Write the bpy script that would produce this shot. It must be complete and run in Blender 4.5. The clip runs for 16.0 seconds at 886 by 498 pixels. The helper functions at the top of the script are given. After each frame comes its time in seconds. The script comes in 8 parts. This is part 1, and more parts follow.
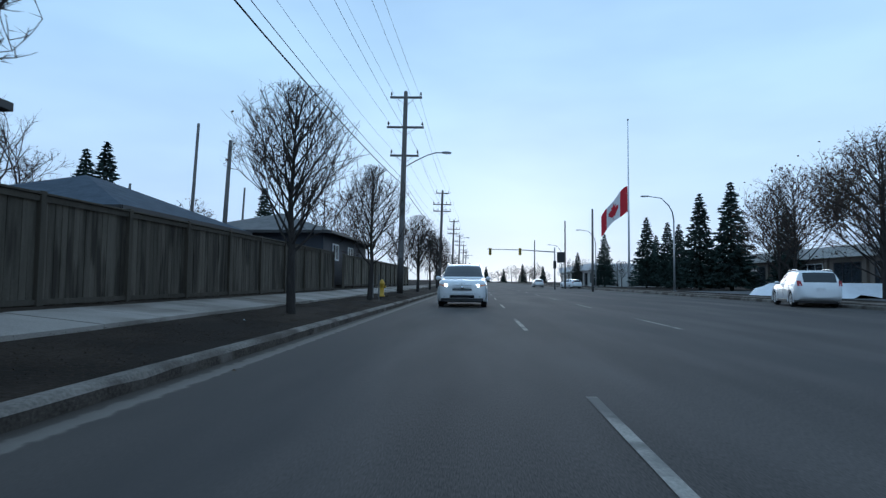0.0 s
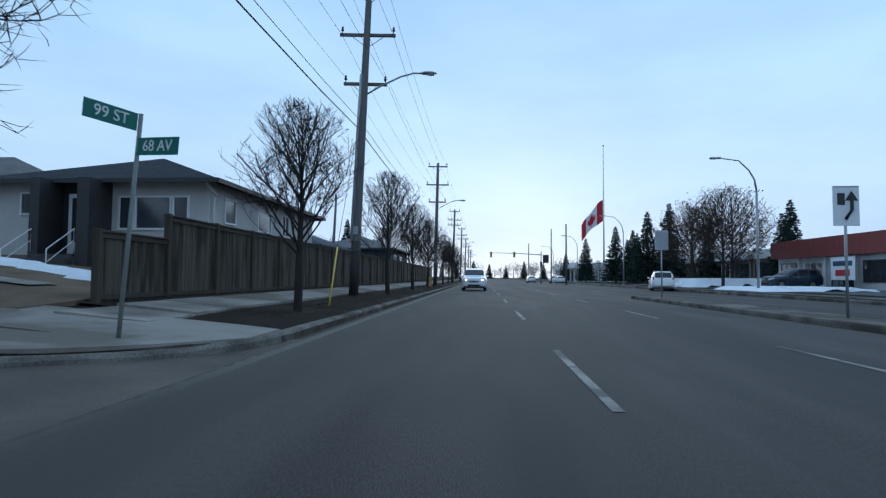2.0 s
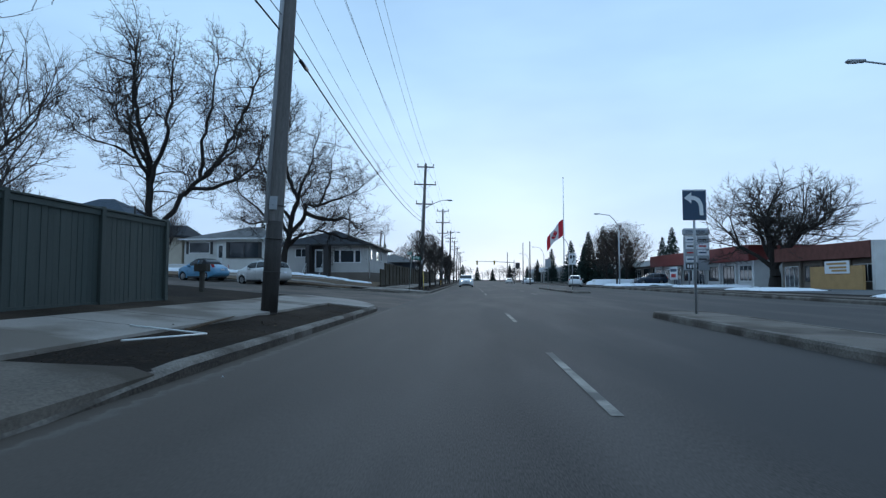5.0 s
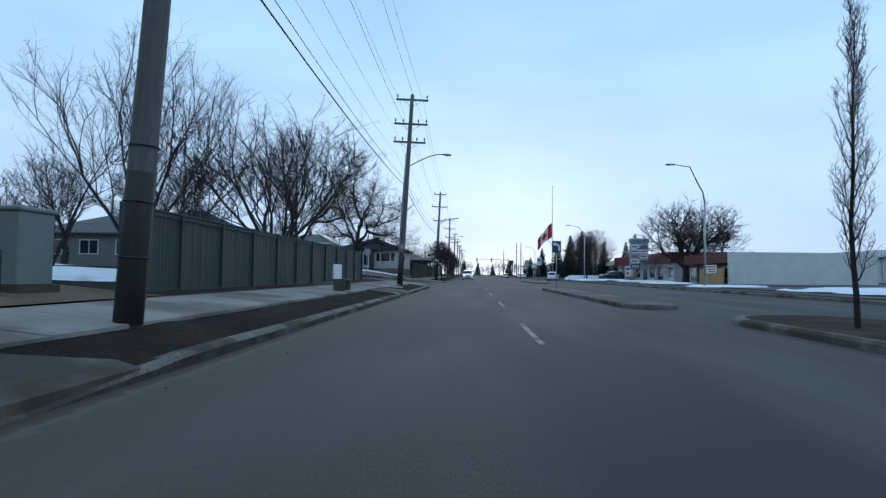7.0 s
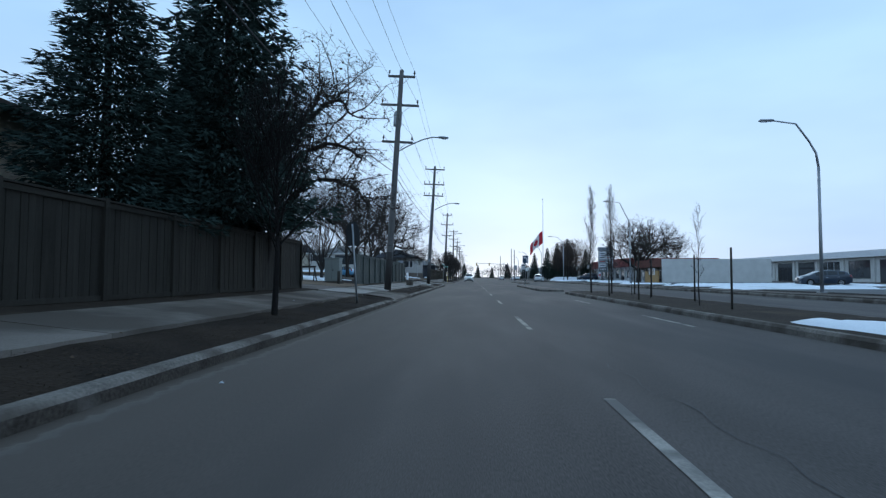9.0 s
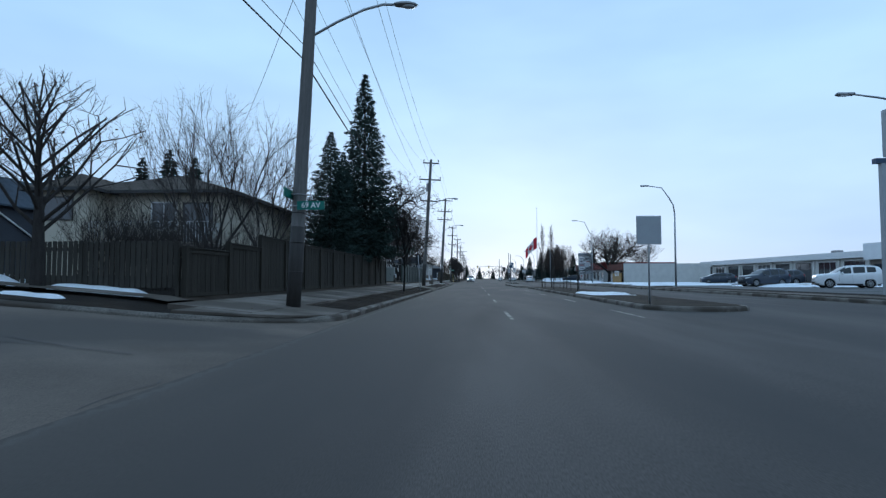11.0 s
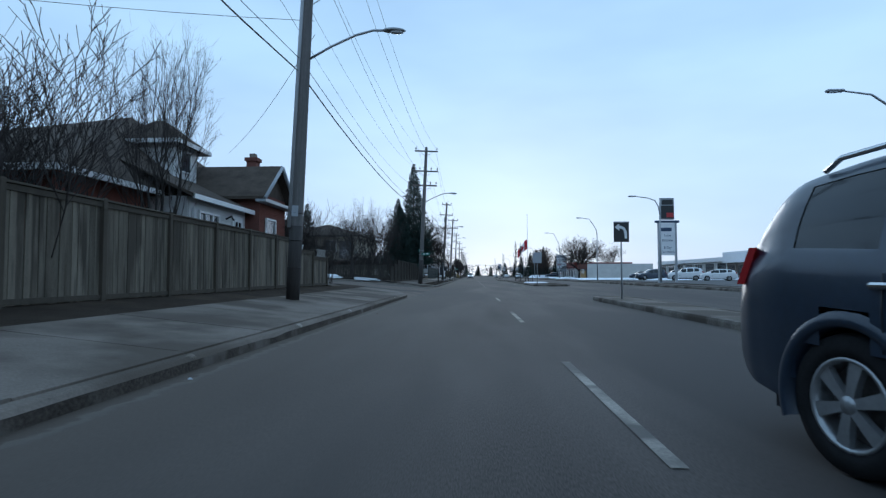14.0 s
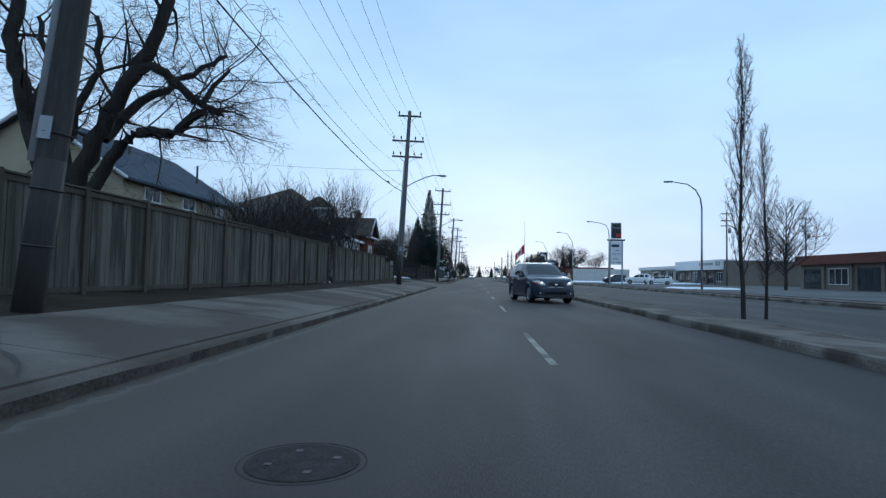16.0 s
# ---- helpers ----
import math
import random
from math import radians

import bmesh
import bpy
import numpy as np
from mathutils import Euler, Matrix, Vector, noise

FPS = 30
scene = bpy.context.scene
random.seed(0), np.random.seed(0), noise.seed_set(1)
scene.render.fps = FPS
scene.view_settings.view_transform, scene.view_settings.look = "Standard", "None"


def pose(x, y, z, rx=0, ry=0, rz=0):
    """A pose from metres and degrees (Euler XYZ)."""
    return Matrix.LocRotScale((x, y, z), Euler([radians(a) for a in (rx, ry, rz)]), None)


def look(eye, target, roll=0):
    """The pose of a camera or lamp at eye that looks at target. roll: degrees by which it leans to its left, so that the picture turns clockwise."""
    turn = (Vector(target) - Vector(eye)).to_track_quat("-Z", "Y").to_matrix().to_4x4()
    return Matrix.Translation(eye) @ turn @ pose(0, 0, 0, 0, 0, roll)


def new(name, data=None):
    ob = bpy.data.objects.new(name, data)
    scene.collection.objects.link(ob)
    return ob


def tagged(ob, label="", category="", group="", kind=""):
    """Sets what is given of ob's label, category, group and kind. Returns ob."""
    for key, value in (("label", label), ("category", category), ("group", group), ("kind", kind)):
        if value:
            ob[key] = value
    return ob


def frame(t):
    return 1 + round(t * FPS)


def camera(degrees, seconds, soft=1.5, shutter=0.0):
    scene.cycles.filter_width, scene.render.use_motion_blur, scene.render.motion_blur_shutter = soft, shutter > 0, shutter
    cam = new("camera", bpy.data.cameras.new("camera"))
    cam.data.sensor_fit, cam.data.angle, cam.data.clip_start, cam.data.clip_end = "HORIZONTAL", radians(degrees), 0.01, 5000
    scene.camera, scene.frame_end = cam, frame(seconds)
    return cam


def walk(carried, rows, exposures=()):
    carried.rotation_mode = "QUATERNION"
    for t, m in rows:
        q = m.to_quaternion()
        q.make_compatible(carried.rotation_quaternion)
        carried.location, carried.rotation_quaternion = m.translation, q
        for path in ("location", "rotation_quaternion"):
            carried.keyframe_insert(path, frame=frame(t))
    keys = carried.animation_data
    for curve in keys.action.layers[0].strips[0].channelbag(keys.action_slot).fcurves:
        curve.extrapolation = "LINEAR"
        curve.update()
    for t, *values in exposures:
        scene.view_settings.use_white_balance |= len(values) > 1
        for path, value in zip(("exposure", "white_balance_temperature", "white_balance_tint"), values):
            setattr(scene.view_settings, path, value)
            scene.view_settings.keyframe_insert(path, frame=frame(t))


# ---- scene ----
cam = camera(76.2, 16.0, soft=1.3, shutter=0.05)

# seconds, x, y, height, yaw, pitch, roll
PATH = [
    (0.0, 0.08, -0.20, 1.03, 3.56, 3.22, 0.55),
    (0.5, 0.18, -5.78, 1.03, 3.08, 2.92, 0.45),
    (1.0, 0.04, -11.13, 1.03, 3.04, 3.25, -0.77),
    (1.5, -0.03, -16.75, 1.03, 3.71, 2.58, -0.74),
    (2.0, 0.04, -22.29, 1.03, 3.90, 2.87, 0.38),
    (2.5, 0.08, -27.81, 1.03, 3.46, 2.57, 0.61),
    (3.0, 0.08, -33.38, 1.03, 3.22, 3.45, 0.79),
    (3.5, 0.10, -38.99, 1.03, 2.86, 2.92, 0.45),
    (4.0, 0.07, -44.72, 1.03, 2.43, 3.13, -0.35),
    (4.5, 0.02, -50.54, 1.03, 2.35, 3.29, -0.56),
    (5.0, -0.01, -56.38, 1.03, 2.72, 3.12, -0.04),
    (5.2, -0.01, -58.77, 1.03, 2.88, 3.09, -0.13),
    (7.3, 0.03, -83.38, 1.03, 2.84, 2.52, 0.70),
    (7.5, -0.12, -85.62, 1.03, 2.71, 2.71, -0.12),
    (8.0, -0.18, -91.48, 1.03, 2.81, 2.57, -0.59),
    (8.5, -0.06, -97.21, 1.03, 2.76, 2.94, 0.13),
    (8.7, -0.07, -99.49, 1.03, 2.85, 2.80, 0.21),
    (10.8, 0.07, -123.57, 1.03, 2.69, 3.27, -0.15),
    (11.0, 0.12, -125.91, 1.03, 3.05, 2.97, 0.02),
    (11.5, 0.06, -131.47, 1.03, 2.96, 2.37, 0.43),
    (12.0, 0.05, -137.07, 1.03, 2.89, 2.60, -0.04),
    (12.5, 0.02, -142.88, 1.03, 2.98, 2.36, -0.44),
    (13.0, 0.12, -148.52, 1.03, 2.92, 2.70, -0.09),
    (13.5, 0.18, -154.34, 1.03, 3.11, 2.54, -0.58),
    (14.0, 0.00, -160.21, 1.03, 2.93, 2.67, -0.09),
    (14.5, -0.01, -165.98, 1.03, 3.21, 2.63, -0.02),
    (15.0, 0.06, -171.66, 1.03, 3.11, 2.58, -0.10),
    (15.5, 0.12, -177.42, 1.03, 3.29, 2.85, -0.10),
    (16.0, 0.13, -183.19, 1.03, 3.12, 2.71, 1.13),
]
walk(cam, [(t, pose(x, y, z, 0, 0, yaw) @ pose(0, 0, 0, 90 + pitch) @ pose(0, 0, 0, 0, 0, roll)) for t, x, y, z, yaw, pitch, roll in PATH],
     [(0.0, 0.05, 5640, 6.5), (16.0, 0.05, 5640, 6.5)])

# ---- light ----
world = bpy.data.worlds.new("overcast_sky")
scene.world = world
world.use_nodes = True
wn, wl = world.node_tree.nodes, world.node_tree.links
wn.clear()
sky = wn.new("ShaderNodeTexSky")
sky.sky_type = "NISHITA"
sky.sun_disc = False
sky.sun_elevation, sky.sun_rotation = radians(9), radians(4)
sky.air_density, sky.dust_density, sky.ozone_density = 1.0, 1.5, 3.0
coord = wn.new("ShaderNodeTexCoord")
stretch = wn.new("ShaderNodeMapping")
stretch.inputs["Scale"].default_value = (1.2, 1.2, 4.0)
wl.new(coord.outputs["Generated"], stretch.inputs["Vector"])
clouds = wn.new("ShaderNodeTexNoise")
clouds.inputs["Scale"].default_value, clouds.inputs["Detail"].default_value = 1.3, 4.0
wl.new(stretch.outputs["Vector"], clouds.inputs["Vector"])
split = wn.new("ShaderNodeSeparateXYZ")
wl.new(coord.outputs["Generated"], split.inputs["Vector"])
rise = wn.new("ShaderNodeValToRGB")
rise.color_ramp.elements[0].position, rise.color_ramp.elements[0].color = 0.0, (0.66, 0.74, 0.84, 1)
rise.color_ramp.elements[1].position, rise.color_ramp.elements[1].color = 1.0, (0.42, 0.60, 0.80, 1)
e = rise.color_ramp.elements.new(0.06); e.color = (0.58, 0.69, 0.85, 1)
e = rise.color_ramp.elements.new(0.35); e.color = (0.50, 0.68, 0.87, 1)
wl.new(split.outputs["Z"], rise.inputs["Fac"])
shade = wn.new("ShaderNodeValToRGB")
shade.color_ramp.elements[0].position, shade.color_ramp.elements[0].color = 0.32, (0.84, 0.87, 0.91, 1)
shade.color_ramp.elements[1].position, shade.color_ramp.elements[1].color = 0.68, (1.14, 1.13, 1.10, 1)
wl.new(clouds.outputs["Fac"], shade.inputs["Fac"])
deck = wn.new("ShaderNodeMix")
deck.data_type, deck.blend_type = "RGBA", "MULTIPLY"
deck.inputs["Factor"].default_value = 1.0
wl.new(rise.outputs["Color"], deck.inputs["A"])
wl.new(shade.outputs["Color"], deck.inputs["B"])
thin = wn.new("ShaderNodeBackground")
thin.inputs["Strength"].default_value = 0.006
wl.new(sky.outputs["Color"], thin.inputs["Color"])
cloud_light = wn.new("ShaderNodeBackground")
cloud_light.inputs["Strength"].default_value = 0.97
wl.new(deck.outputs["Result"], cloud_light.inputs["Color"])
both = wn.new("ShaderNodeAddShader")
wl.new(thin.outputs["Background"], both.inputs[0])
wl.new(cloud_light.outputs["Background"], both.inputs[1])
wout = wn.new("ShaderNodeOutputWorld")
wl.new(both.outputs["Shader"], wout.inputs["Surface"])

sun_data = bpy.data.lights.new("sun", "SUN")
sun_data.energy, sun_data.angle, sun_data.color = 0.5, radians(25), (1.0, 0.95, 0.88)
sun = new("sun", sun_data)
sun.matrix_world = look((0, 0, 60), (-6, -300, 12))

# ---- materials ----
MATS = {}


def mat(name, col, rough=0.8, var=0.22, scale=3.0, fine=45.0, bump=0.15, metal=0.0, rand=0.0, stretch=(1, 1, 1), coat=0.0, dirt=None, dirt_at=0.58, emit=None, gloss=None):
    """Two scales of noise over a base colour, with fine relief; dirt: a second colour in patches."""
    if name in MATS:
        return MATS[name]
    m = bpy.data.materials.new(name)
    m.use_nodes = True
    n, l = m.node_tree.nodes, m.node_tree.links
    b = n["Principled BSDF"]
    b.inputs["Roughness"].default_value, b.inputs["Metallic"].default_value = rough, metal
    b.inputs["Coat Weight"].default_value = coat
    if gloss is None:
        gloss = 0.12 if rough >= 0.84 else 0.5
    b.inputs["Specular IOR Level"].default_value = gloss
    if emit:
        b.inputs["Emission Color"].default_value, b.inputs["Emission Strength"].default_value = (*emit[0], 1), emit[1]
    tc, mp = n.new("ShaderNodeTexCoord"), n.new("ShaderNodeMapping")
    mp.inputs["Scale"].default_value = stretch
    l.new(tc.outputs["Object"], mp.inputs["Vector"])
    big, small = n.new("ShaderNodeTexNoise"), n.new("ShaderNodeTexNoise")
    big.inputs["Scale"].default_value, big.inputs["Detail"].default_value = scale, 5
    small.inputs["Scale"].default_value, small.inputs["Detail"].default_value = fine, 3
    l.new(mp.outputs["Vector"], big.inputs["Vector"]), l.new(mp.outputs["Vector"], small.inputs["Vector"])
    add = n.new("ShaderNodeMath")
    add.operation = "ADD"
    l.new(big.outputs["Fac"], add.inputs[0]), l.new(small.outputs["Fac"], add.inputs[1])
    fac = add.outputs[0]
    if rand:
        info, off = n.new("ShaderNodeObjectInfo"), n.new("ShaderNodeMath")
        off.operation, off.inputs[1].default_value = "MULTIPLY_ADD", rand
        l.new(info.outputs["Random"], off.inputs[0]), l.new(fac, off.inputs[2])
        fac = off.outputs[0]
    ramp = n.new("ShaderNodeMapRange")
    ramp.inputs["From Min"].default_value, ramp.inputs["From Max"].default_value = 0.7, 1.3 + rand
    ramp.inputs["To Min"].default_value, ramp.inputs["To Max"].default_value = 1 - var, 1 + var
    l.new(fac, ramp.inputs["Value"])
    tone = n.new("ShaderNodeVectorMath")
    tone.operation = "SCALE"
    tone.inputs[0].default_value = col
    l.new(ramp.outputs["Result"], tone.inputs["Scale"])
    colour = tone.outputs["Vector"]
    if dirt:
        patch = n.new("ShaderNodeTexNoise")
        patch.inputs["Scale"].default_value, patch.inputs["Detail"].default_value = scale * 0.45, 6
        l.new(mp.outputs["Vector"], patch.inputs["Vector"])
        step = n.new("ShaderNodeMapRange")
        step.inputs["From Min"].default_value, step.inputs["From Max"].default_value = dirt_at - 0.05, dirt_at + 0.06
        l.new(patch.outputs["Fac"], step.inputs["Value"])
        mix = n.new("ShaderNodeMix")
        mix.data_type = "RGBA"
        l.new(step.outputs["Result"], mix.inputs["Factor"])
        l.new(colour, mix.inputs["A"])
        mix.inputs["B"].default_value = (*dirt, 1)
        colour = mix.outputs["Result"]
    l.new(colour, b.inputs["Base Color"])
    if bump:
        bp = n.new("ShaderNodeBump")
        bp.inputs["Strength"].default_value, bp.inputs["Distance"].default_value = bump, 0.02
        l.new(small.outputs["Fac"], bp.inputs["Height"]), l.new(bp.outputs["Normal"], b.inputs["Normal"])
    MATS[name] = m
    return m


ASPHALT = mat("asphalt", (0.066, 0.057, 0.0515), 0.85, 0.55, 0.7, 120, 0.10, stretch=(1, 0.16, 1), dirt=(0.046, 0.0415, 0.039), dirt_at=0.52, gloss=0.25)
AVENUE = mat("avenue_asphalt", (0.134, 0.110, 0.092), 0.9, 0.4, 0.5, 80, 0.10, dirt=(0.088, 0.076, 0.067), dirt_at=0.55)
# the gutter: dirt at the kerb's foot, a pale concrete lip with a ragged edge, then winter sand thinning out; none across side streets
nt = ASPHALT.node_tree
sep, fade, ragged, wob, add_x, band, cover, mouth_y, mouth, both, lay = [nt.nodes.new(k) for k in ("ShaderNodeSeparateXYZ", "ShaderNodeMapRange", "ShaderNodeTexNoise", "ShaderNodeMath", "ShaderNodeMath", "ShaderNodeValToRGB", "ShaderNodeValToRGB", "ShaderNodeMapRange", "ShaderNodeValToRGB", "ShaderNodeMath", "ShaderNodeMix")]
place = [n for n in nt.nodes if n.bl_idname == "ShaderNodeTexCoord"][0]
base_in = nt.nodes["Principled BSDF"].inputs["Base Color"]
tone_out = base_in.links[0].from_socket


def stops(node, rows):
    """Colour stops of a ramp."""
    el = node.color_ramp.elements
    while len(el) < len(rows):
        el.new(0.5)
    for e, (p, c) in zip(el, rows):
        e.position, e.color = p, (*c, 1)


fade.inputs["From Min"].default_value, fade.inputs["From Max"].default_value = -3.05, -1.25
ragged.inputs["Scale"].default_value, ragged.inputs["Detail"].default_value = 4.5, 8
wob.operation, wob.inputs[1].default_value, wob.inputs[2].default_value = "MULTIPLY_ADD", 0.10, -0.05
both.operation = "MULTIPLY"
stops(band, ((0.0, (0.044, 0.036, 0.029)), (0.085, (0.052, 0.043, 0.034)), (0.11, (0.125, 0.108, 0.091)), (0.195, (0.165, 0.146, 0.126)), (0.22, (0.085, 0.070, 0.056)), (1.0, (0.078, 0.064, 0.052))))
stops(cover, ((0.0, (0.95,) * 3), (0.20, (0.92,) * 3), (0.228, (0.34,) * 3), (1.0, (0.0,) * 3)))
mouth_y.inputs["From Min"].default_value, mouth_y.inputs["From Max"].default_value = -140.0, 0.0
stops(mouth, ((0.0, (1,) * 3), (0.050, (1,) * 3), (0.068, (0.6,) * 3), (0.17, (0.6,) * 3), (0.19, (1,) * 3), (0.736, (1,) * 3), (0.752, (0.4,) * 3), (0.872, (0.4,) * 3), (0.888, (1,) * 3)))
lay.data_type = "RGBA"
for p, q in ((place.outputs["Object"], sep.inputs[0]), (place.outputs["Object"], ragged.inputs["Vector"]), (sep.outputs["X"], fade.inputs["Value"]), (ragged.outputs["Fac"], wob.inputs[0]),
             (fade.outputs["Result"], add_x.inputs[0]), (wob.outputs[0], add_x.inputs[1]), (add_x.outputs[0], band.inputs[0]), (add_x.outputs[0], cover.inputs[0]), (sep.outputs["Y"], mouth_y.inputs["Value"]),
             (mouth_y.outputs["Result"], mouth.inputs[0]), (cover.outputs["Color"], both.inputs[0]), (mouth.outputs["Color"], both.inputs[1]), (both.outputs[0], lay.inputs["Factor"]), (tone_out, lay.inputs["A"]),
             (band.outputs["Color"], lay.inputs["B"]), (lay.outputs["Result"], base_in)):
    nt.links.new(p, q)
# further along: brown grit to the kerb's foot, a thin broken pale line and sand over half the lane
fade2, add2, band2, cover2, along, pale_mix, cover_mix = [nt.nodes.new(k) for k in ("ShaderNodeMapRange", "ShaderNodeMath", "ShaderNodeValToRGB", "ShaderNodeValToRGB", "ShaderNodeMapRange", "ShaderNodeMix", "ShaderNodeMix")]
fade2.inputs["From Min"].default_value, fade2.inputs["From Max"].default_value = -3.05, 0.45
along.inputs["From Min"].default_value, along.inputs["From Max"].default_value = -19.0, -13.0
stops(band2, ((0.0, (0.070, 0.056, 0.044)), (0.052, (0.074, 0.059, 0.046)), (0.066, (0.128, 0.110, 0.092)), (0.080, (0.128, 0.110, 0.092)), (0.095, (0.100, 0.081, 0.065)), (1.0, (0.098, 0.080, 0.065))))
stops(cover2, ((0.0, (0.95,) * 3), (0.058, (0.9,) * 3), (0.075, (0.62,) * 3), (0.10, (0.66,) * 3), (0.4, (0.42,) * 3), (1.0, (0.0,) * 3)))
pale_mix.data_type = cover_mix.data_type = "RGBA"
for p, q in ((sep.outputs["X"], fade2.inputs["Value"]), (fade2.outputs["Result"], add2.inputs[0]), (wob.outputs[0], add2.inputs[1]), (add2.outputs[0], band2.inputs[0]), (add2.outputs[0], cover2.inputs[0]),
             (sep.outputs["Y"], along.inputs["Value"]), (along.outputs["Result"], pale_mix.inputs["Factor"]), (along.outputs["Result"], cover_mix.inputs["Factor"]), (band2.outputs["Color"], pale_mix.inputs["A"]),
             (band.outputs["Color"], pale_mix.inputs["B"]), (cover2.outputs["Color"], cover_mix.inputs["A"]), (cover.outputs["Color"], cover_mix.inputs["B"]), (cover_mix.outputs["Result"], both.inputs[0]), (pale_mix.outputs["Result"], lay.inputs["B"])):
    nt.links.new(p, q)
KERB = mat("kerb_concrete", (0.165, 0.147, 0.127), 0.9, 0.45, 1.6, 30, 0.5, dirt=(0.075, 0.063, 0.052), dirt_at=0.52)
# darker than the kerb's top: the face's shade and mud in one colour
KERB_FACE = mat("shaded_muddy_kerb_face", (0.062, 0.052, 0.043), 0.95, 0.5, 2.4, 30, 0.5, dirt=(0.13, 0.115, 0.10), dirt_at=0.60)
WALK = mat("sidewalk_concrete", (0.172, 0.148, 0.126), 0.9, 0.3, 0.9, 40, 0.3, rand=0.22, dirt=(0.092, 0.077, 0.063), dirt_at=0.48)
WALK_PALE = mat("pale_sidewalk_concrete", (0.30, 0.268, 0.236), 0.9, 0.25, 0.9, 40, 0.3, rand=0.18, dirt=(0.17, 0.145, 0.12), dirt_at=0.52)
# slabs share one mesh, so their stains follow the place and not the slab
for walk_tree in (WALK.node_tree, WALK_PALE.node_tree):
    spot = walk_tree.nodes.new("ShaderNodeNewGeometry")
    for ln in list(walk_tree.links):
        if ln.from_node.bl_idname == "ShaderNodeTexCoord":
            walk_tree.links.new(spot.outputs["Position"], ln.to_socket)
PAVED = mat("lot_paving", (0.13, 0.13, 0.13), 0.9, 0.2, 0.4, 50, 0.2, dirt=(0.09, 0.09, 0.09))
DRIVE = mat("dirty_concrete", (0.145, 0.124, 0.103), 0.9, 0.3, 1.1, 35, 0.3, dirt=(0.07, 0.058, 0.046), dirt_at=0.5)
GRASS = mat("dormant_grass", (0.027, 0.0196, 0.0138), 1.0, 0.6, 0.9, 25, 0.8, dirt=(0.016, 0.012, 0.009), dirt_at=0.50)
LAWN = mat("brown_lawn", (0.165, 0.118, 0.080), 1.0, 0.4, 0.8, 30, 0.6, dirt=(0.115, 0.083, 0.057), dirt_at=0.58)
EARTH = mat("bare_earth", (0.034, 0.026, 0.019), 1.0, 0.45, 0.9, 25, 0.8, dirt=(0.055, 0.041, 0.029), dirt_at=0.6)
SNOW = mat("old_snow", (0.78, 0.80, 0.83), 0.7, 0.08, 1.5, 25, 0.4, dirt=(0.5, 0.48, 0.45), dirt_at=0.66)
PAINT = mat("lane_paint", (0.265, 0.245, 0.212), 0.8, 0.35, 2.5, 40, 0.15, dirt=(0.09, 0.083, 0.075), dirt_at=0.50)
FENCE_WOOD = mat("weathered_fence_wood", (0.142, 0.124, 0.096), 0.85, 0.6, 1.5, 30, 0.35, rand=0.6, stretch=(6, 6, 0.7), dirt=(0.066, 0.057, 0.045), dirt_at=0.55)
FENCE_GREY = mat("pale_weathered_fence_wood", (0.112, 0.102, 0.083), 0.85, 0.5, 1.5, 30, 0.35, rand=0.6, stretch=(6, 6, 0.7), dirt=(0.062, 0.055, 0.044), dirt_at=0.55)
FENCE_POST = mat("fence_post_wood", (0.075, 0.064, 0.050), 0.85, 0.3, 1.5, 30, 0.3, rand=0.3, stretch=(6, 6, 0.7))
FENCE_BROWN = mat("brown_fence_wood", (0.100, 0.086, 0.067), 0.85, 0.5, 1.5, 30, 0.35, rand=0.5, stretch=(6, 6, 0.7), dirt=(0.045, 0.038, 0.030), dirt_at=0.55)
# weathered wood with the shade of the trees put into its colour
FENCE_SHADY = mat("shaded_weathered_fence_wood", (0.036, 0.032, 0.026), 0.85, 0.4, 1.5, 30, 0.3, rand=0.4, stretch=(6, 6, 0.7))
FENCE_GREEN = mat("grey_green_fence_paint", (0.036, 0.047, 0.042), 0.75, 0.25, 1.5, 30, 0.2, rand=0.3, stretch=(6, 6, 0.7))
TRELLIS = mat("faded_trellis_wood", (0.27, 0.26, 0.24), 0.85, 0.3, 1.5, 30, 0.2)
FENCE_DARK = mat("dark_fence_wood", (0.052, 0.047, 0.040), 0.85, 0.4, 1.5, 30, 0.3, rand=0.4, stretch=(6, 6, 0.7))
# boards share meshes, so their streaks follow the place and not the board
for wood in (FENCE_WOOD, FENCE_GREY, FENCE_BROWN, FENCE_SHADY, FENCE_GREEN, FENCE_DARK):
    spot = wood.node_tree.nodes.new("ShaderNodeNewGeometry")
    for ln in list(wood.node_tree.links):
        if ln.from_node.bl_idname == "ShaderNodeTexCoord":
            wood.node_tree.links.new(spot.outputs["Position"], ln.to_socket)
POLE_WOOD = mat("pole_wood", (0.15, 0.142, 0.136), 0.85, 0.25, 3, 30, 0.3, stretch=(4, 4, 0.25))
POLE_DARK = mat("dark_pole_wood", (0.062, 0.058, 0.055), 0.85, 0.25, 3, 30, 0.3, stretch=(4, 4, 0.25))
POLE_TAR = mat("tarred_pole_wood", (0.04, 0.035, 0.032), 0.8, 0.3, 3, 30, 0.3, stretch=(4, 4, 0.3))
GALV = mat("galvanised_steel", (0.33, 0.34, 0.35), 0.5, 0.12, 4, 40, 0.05, metal=0.6)
CONDUIT = mat("grey_conduit", (0.36, 0.37, 0.38), 0.6, 0.1, 3, 30, 0.05)
BLACK_PLASTIC = mat("black_plastic", (0.022, 0.022, 0.024), 0.5, 0.2, 5, 40, 0.05)
WIRE = mat("wire", (0.03, 0.03, 0.032), 0.7, 0.1)
BARK = mat("bark", (0.042, 0.037, 0.034), 0.95, 0.35, 4, 30, 0.5, stretch=(3, 3, 0.6))
